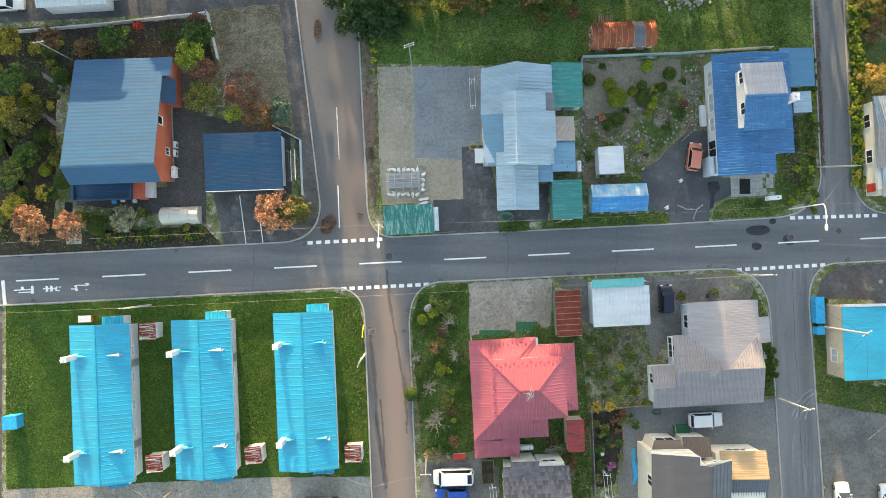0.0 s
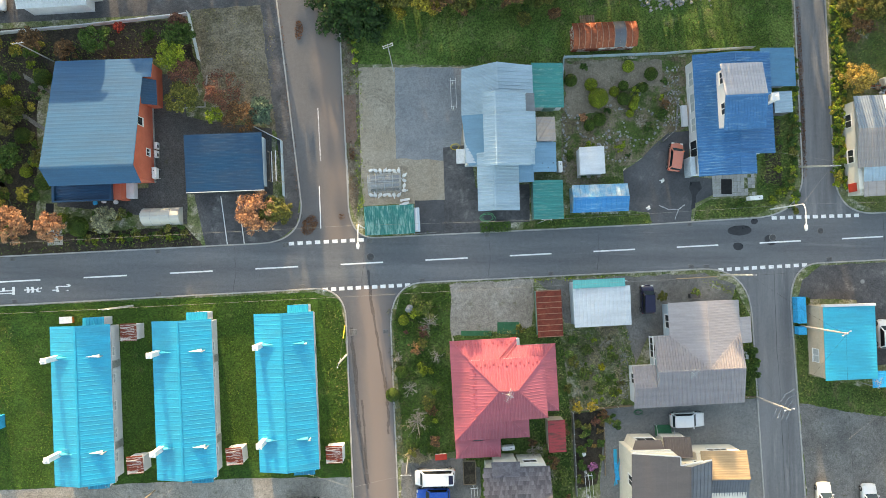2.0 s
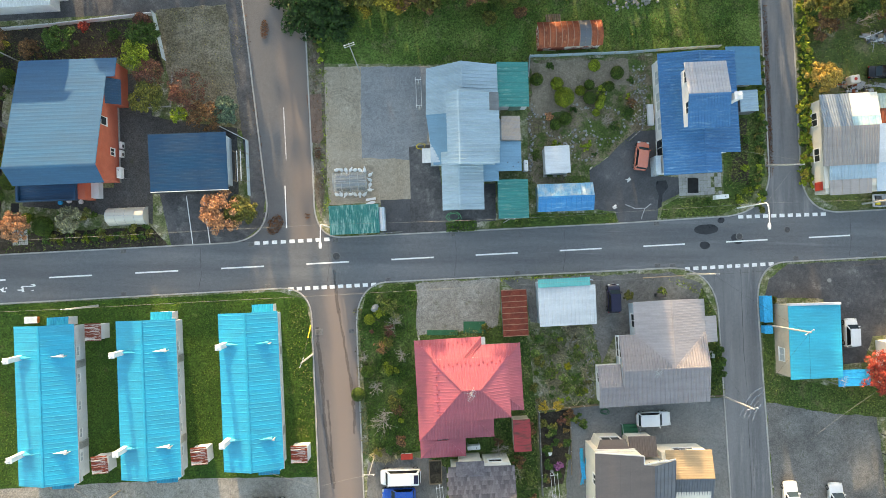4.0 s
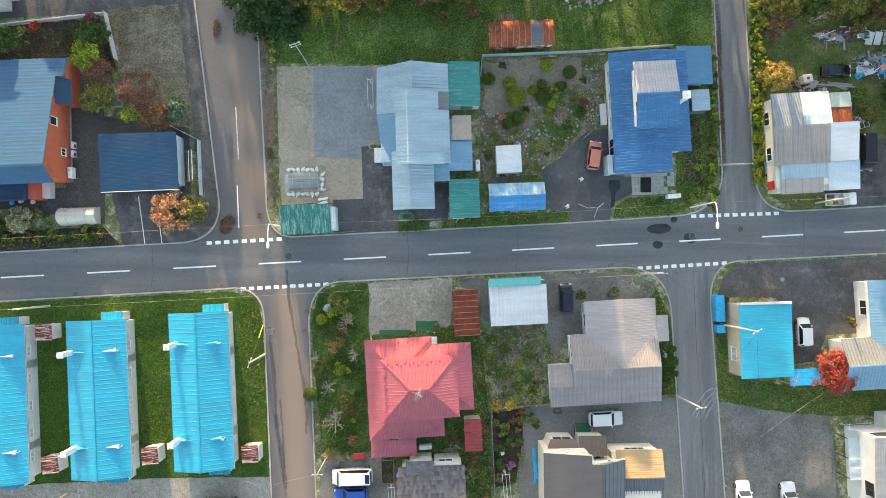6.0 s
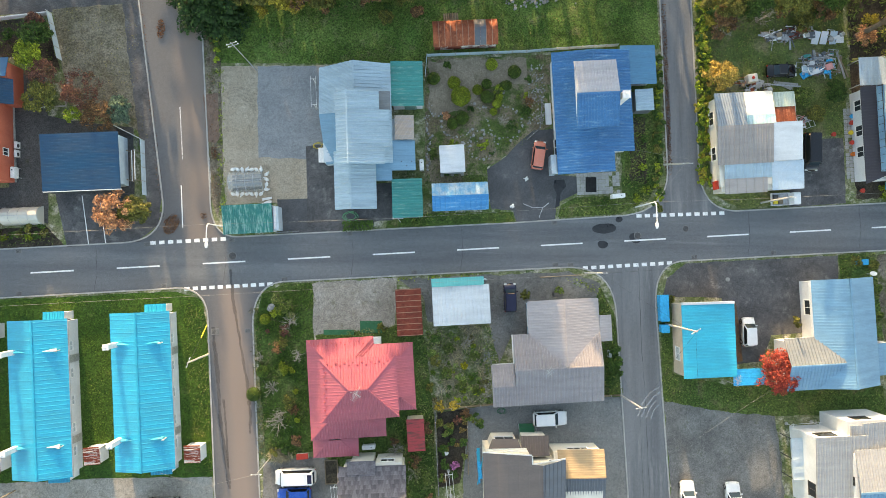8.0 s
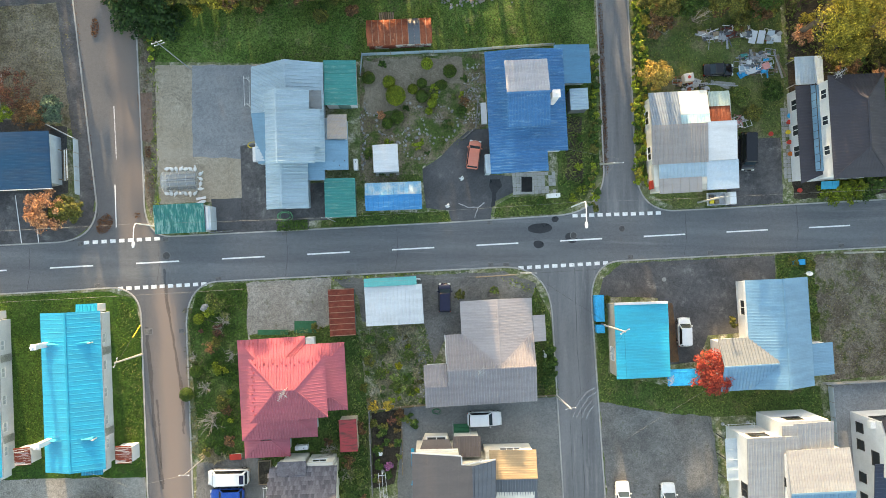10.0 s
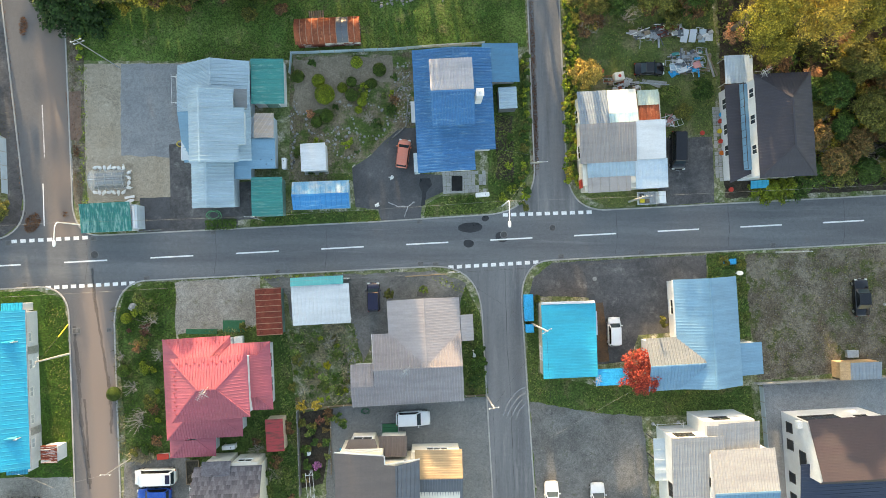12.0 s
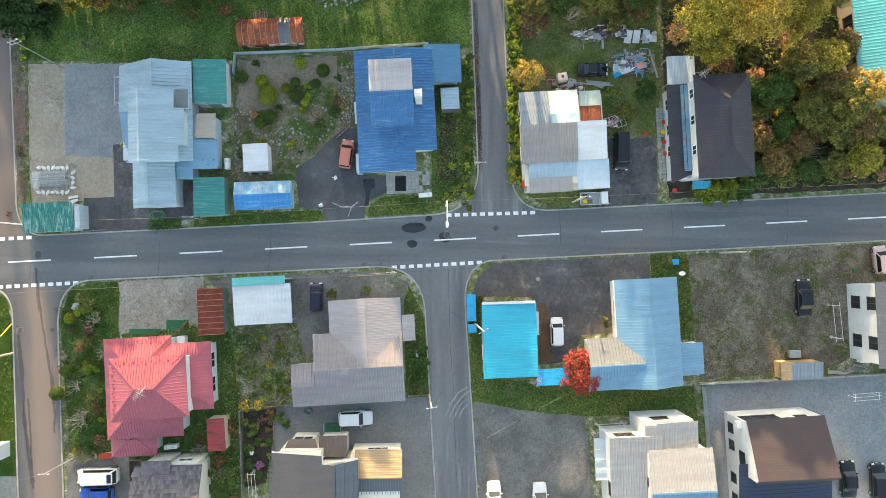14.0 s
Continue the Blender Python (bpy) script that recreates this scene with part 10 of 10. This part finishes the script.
mono(s, -2.5, -1.25, -1.1, 1.0, 1.75, 1.8, 1.9, 1.85, WOOD_PALE, 0, name="plywood_top")
crate_box("storage_box", "grey box behind the plywood shed", "box", 84.6, -11.2, 2, 1.3, 0.8, 0.5, GALV)

# satellite dish, aerials, chimneys
antenna(10.5, -13.9, 6.88, 1.4, 60)
antenna(31.6, -12.3, 3.4, 1.5, 40)
antenna(71.2, 20.6, 5.8, 1.4, 30)
antenna(53.4, -13.6, 2.4, 1.2, 70)
dish = thing("satellite_dish", "white satellite dish on a short post", "satellite dish", 70.9, -1.6, 0.03, 200)
bm = bmesh.new()
tube(bm, (0, 0, 0), (0, 0, 1.1), 0.04)
part("post", bm, GALV, dish)
bm = bmesh.new()
bmesh.ops.create_cone(bm, cap_ends=True, segments=18, radius1=0.38, radius2=0.2, depth=0.1)
d = part("dish", bm, WHITE, dish)
d.matrix_basis = pose(0, -0.1, 1.2, 50, 0, 0)

# garden chair-high odds: hose, mats, planters
for x, y, w, d, m, lab in ((-42.4, 6.6, 0.9, 1.1, RUBBER, "black rubber mat by the porch"), (14.6, 7.0, 0.7, 1.5, GREEN_PAINT, "dark green mat beside the shed"), (11.4, -7.6, 2.6, 1.4, GREEN_PAINT, "green mat at the house entrance"), (7.6, -8.2, 3.6, 0.6, GREEN_PAINT, "green mat along the house wall")):
    bm = bmesh.new()
    rbox(bm, x - w / 2, x + w / 2, y - d / 2, y + d / 2, 0.035, 0.06, 0.01)
    tagged(part("mat", bm, m), lab, "mat")
bm = bmesh.new()
box(bm, 37.0, 38.3, 8.3, 10.1, 0.07, 0.1)
tagged(part("mat", bm, RUBBER), "black rubber mat on the paving", "mat")
bed = thing("raised_bed", "timber raised bed filled with soil", "planter", 6.75, -24.5, 0.03, 2)
for a in ((-0.75, 0.75, -1.4, -1.3), (-0.75, 0.75, 1.3, 1.4), (-0.75, -0.67, -1.3, 1.3), (0.67, 0.75, -1.3, 1.3)):
    bm = bmesh.new()
    box(bm, *a, 0, 0.3)
    part("side_board", bm, WOOD, bed)
bm = bmesh.new()
box(bm, -0.67, 0.67, -1.3, 1.3, 0, 0.22)
part("soil", bm, SOIL, bed)
step = thing("entrance_steps", "green-matted entrance steps with grey rails", "steps", 29.7, -19.6, 0.03, 1)
for k in range(3):
    bm = bmesh.new()
    box(bm, -0.9, 0.9, -0.7 + 0.4 * k, -0.3 + 0.4 * k, 0, 0.5 - 0.16 * k)
    part("step", bm, GREEN_PAINT, step)
for s2 in (-1, 1):
    bm = bmesh.new()
    beam(bm, (s2 * 1.0, -0.7, 1.2), (s2 * 1.0, 0.6, 0.8), 0.05)
    beam(bm, (s2 * 1.0, 0.6, 0), (s2 * 1.0, 0.6, 0.8), 0.05)
    part("rail", bm, GALV, step)


def coil(x, y, r, label, material=GREEN_PAINT, turns=3):
    ob = thing("garden_hose", label, "hose", x, y, 0.05)
    bm = bmesh.new()
    last = None
    for k in range(turns * 14):
        a = k * 0.45
        q = r * (1 + 0.25 * math.sin(k * 0.31))
        p = Vector((q * math.cos(a) * 1.3, q * 0.8 * math.sin(a + 0.2 * math.sin(k * 0.2)), 0.02 + 0.002 * k))
        if last:
            tube(bm, last, p, 0.025, n=5)
        last = p
    part("hose", bm, material, ob)


coil(9.0, 5.5, 0.6, "bright green hose coiled on the driveway", plain("green_hose", (0.12, 0.42, 0.2), 0.5))
coil(26.8, -17.6, 0.35, "dark green hose reel on the gravel")
coil(5.2, 13.9, 0.4, "yellow hose by the house", YELLOW_PAINT, 2)
for i, (x, y, m) in enumerate(((69.2, 16.6, RED_PLASTIC), (69.3, 17.4, BLUE_PLASTIC), (69.1, 15.4, YELLOW_PAINT), (69.2, 14.2, RED_PLASTIC), (69.3, 12.8, ORANGE_PAINT), (67.0, 15.2, RED_PLASTIC), (-37.0, 7.2, BLUE_PLASTIC), (-36.0, 7.4, WHITE), (-34.6, 7.3, WHITE), (70.4, 8.4, RED_PLASTIC), (20.2, -22.4, WHITE), (92.2, -1.2, GREEN_PAINT), (52.0, 18.4, BLUE_PLASTIC), (55.0, 22.6, RED_PLASTIC))):
    ob = thing("bucket", "plastic bucket or tub by the wall", "bucket", x, y, 0.04, 20 * i)
    bm = bmesh.new()
    tube(bm, (0, 0, 0), (0, 0, 0.32), 0.2, 0.26, 12)
    part("pail", bm, m, ob)
    bm = bmesh.new()
    tube(bm, (0, 0, 0.32), (0, 0, 0.34), 0.28, 0.28, 12)
    part("rim", bm, m, ob)
for x, y, lab in ((29.9, 9.9, "crumpled white plastic sheet on the driveway"), (28.2, 6.6, "white cloth at the driveway's edge")):
    bm = bmesh.new()
    bmesh.ops.create_grid(bm, x_segments=8, y_segments=8, size=0.3)
    for v in bm.verts:
        k = 0.75 + 0.5 * noise.noise(v.co * 4 + Vector((y, x, 0)))
        v.co = Vector((v.co.x * 1.1 * k, v.co.y * 0.8 * k, 0.12 + 0.22 * noise.noise(v.co * 5 + Vector((x, y, 0)))))
    ob = tagged(part("plastic_sheet", bm, WHITE), lab, "sheet")
    ob.matrix_basis = pose(x, y, 0.03, 0, 0, 30)
blue_hut = thing("timber_rack", "timber frame with pale rails beside the garage", "frame", -16.2, 11.4, 0.03, 2)
for k in range(4):
    bm = bmesh.new()
    beam(bm, (-0.4 + 0.3 * k, -1.8, 0.6 + 0.3 * k), (-0.4 + 0.3 * k, 1.8, 0.6 + 0.3 * k), 0.08)
    part("rail", bm, (WOOD, WHITE)[k % 2], blue_hut)
for yy in (-1.7, 1.7):
    bm = bmesh.new()
    beam(bm, (-0.4, yy, 0), (-0.4, yy, 1.6), 0.08)
    beam(bm, (0.55, yy, 0), (0.55, yy, 1.6), 0.08)
    part("post", bm, WOOD, blue_hut)

# ---- paving slabs ----
paving = thing("paving", "square concrete paving slabs before the house", "paving", 36.0, 7.95, 0.035, 2.5, kind="structure")
me = bpy.data.meshes.new("slab")
bm = bmesh.new()
rbox(bm, 0.01, 0.42, 0.01, 0.42, 0, 0.045, 0.012)
bm.to_mesh(me)
bm.free()
me.materials.append(CONCRETE)
rng = np.random.default_rng(77)
for i in range(12):
    for j in range(6):
        if i > 8 and rng.random() < 0.45:
            continue
        s = new("slab", me)
        s.parent = paving
        s.matrix_basis = pose(i * 0.43, j * 0.43, rng.random() * 0.012, 0, 0, rng.normal() * 0.8)
path = thing("paving", "line of worn paving slabs along the dark house", "paving", 68.7, 9.4, 0.03, 2.5, kind="structure")
for i in range(2):
    for j in range(20):
        if rng.random() < 0.15:
            continue
        s = new("slab", me)
        s.parent = path
        s.matrix_basis = pose(i * 0.45, j * 0.45, rng.random() * 0.015, 0, 0, rng.normal() * 2)
step_path = thing("paving", "short paved path through the hedge", "paving", -42.6, 2.2, 0.03, 3, kind="structure")
for i in range(4):
    for j in range(4):
        s = new("slab", me)
        s.parent = step_path
        s.matrix_basis = pose(i * 0.45, j * 0.45, 0, 0, 0, 0)

# fallen pole on the forecourt, roof gear of the van
bm = bmesh.new()
tube(bm, (31.5, -1.83, 0.1), (36.4, -1.56, 0.1), 0.06, 0.04)
tagged(part("wooden_pole", bm, WOOD_PALE), "long thin wooden pole lying on the gravel", "pole")
for v in [o for o in bpy.data.objects if o.name == "van"]:
    for k in range(9):
        bm = bmesh.new()
        rbox(bm, -1.6 + k * 0.3, -1.5 + k * 0.3, -0.6, 0.6, 1.895, 1.92, 0.01)
        part("roof_rib", bm, CAR_WHITE, v)
    bm = bmesh.new()
    rbox(bm, -2.05, -1.55, -0.5, 0.5, 1.9, 1.94, 0.01)
    part("solar_panel", bm, CAR_NAVY, v, "dark blue solar panel")
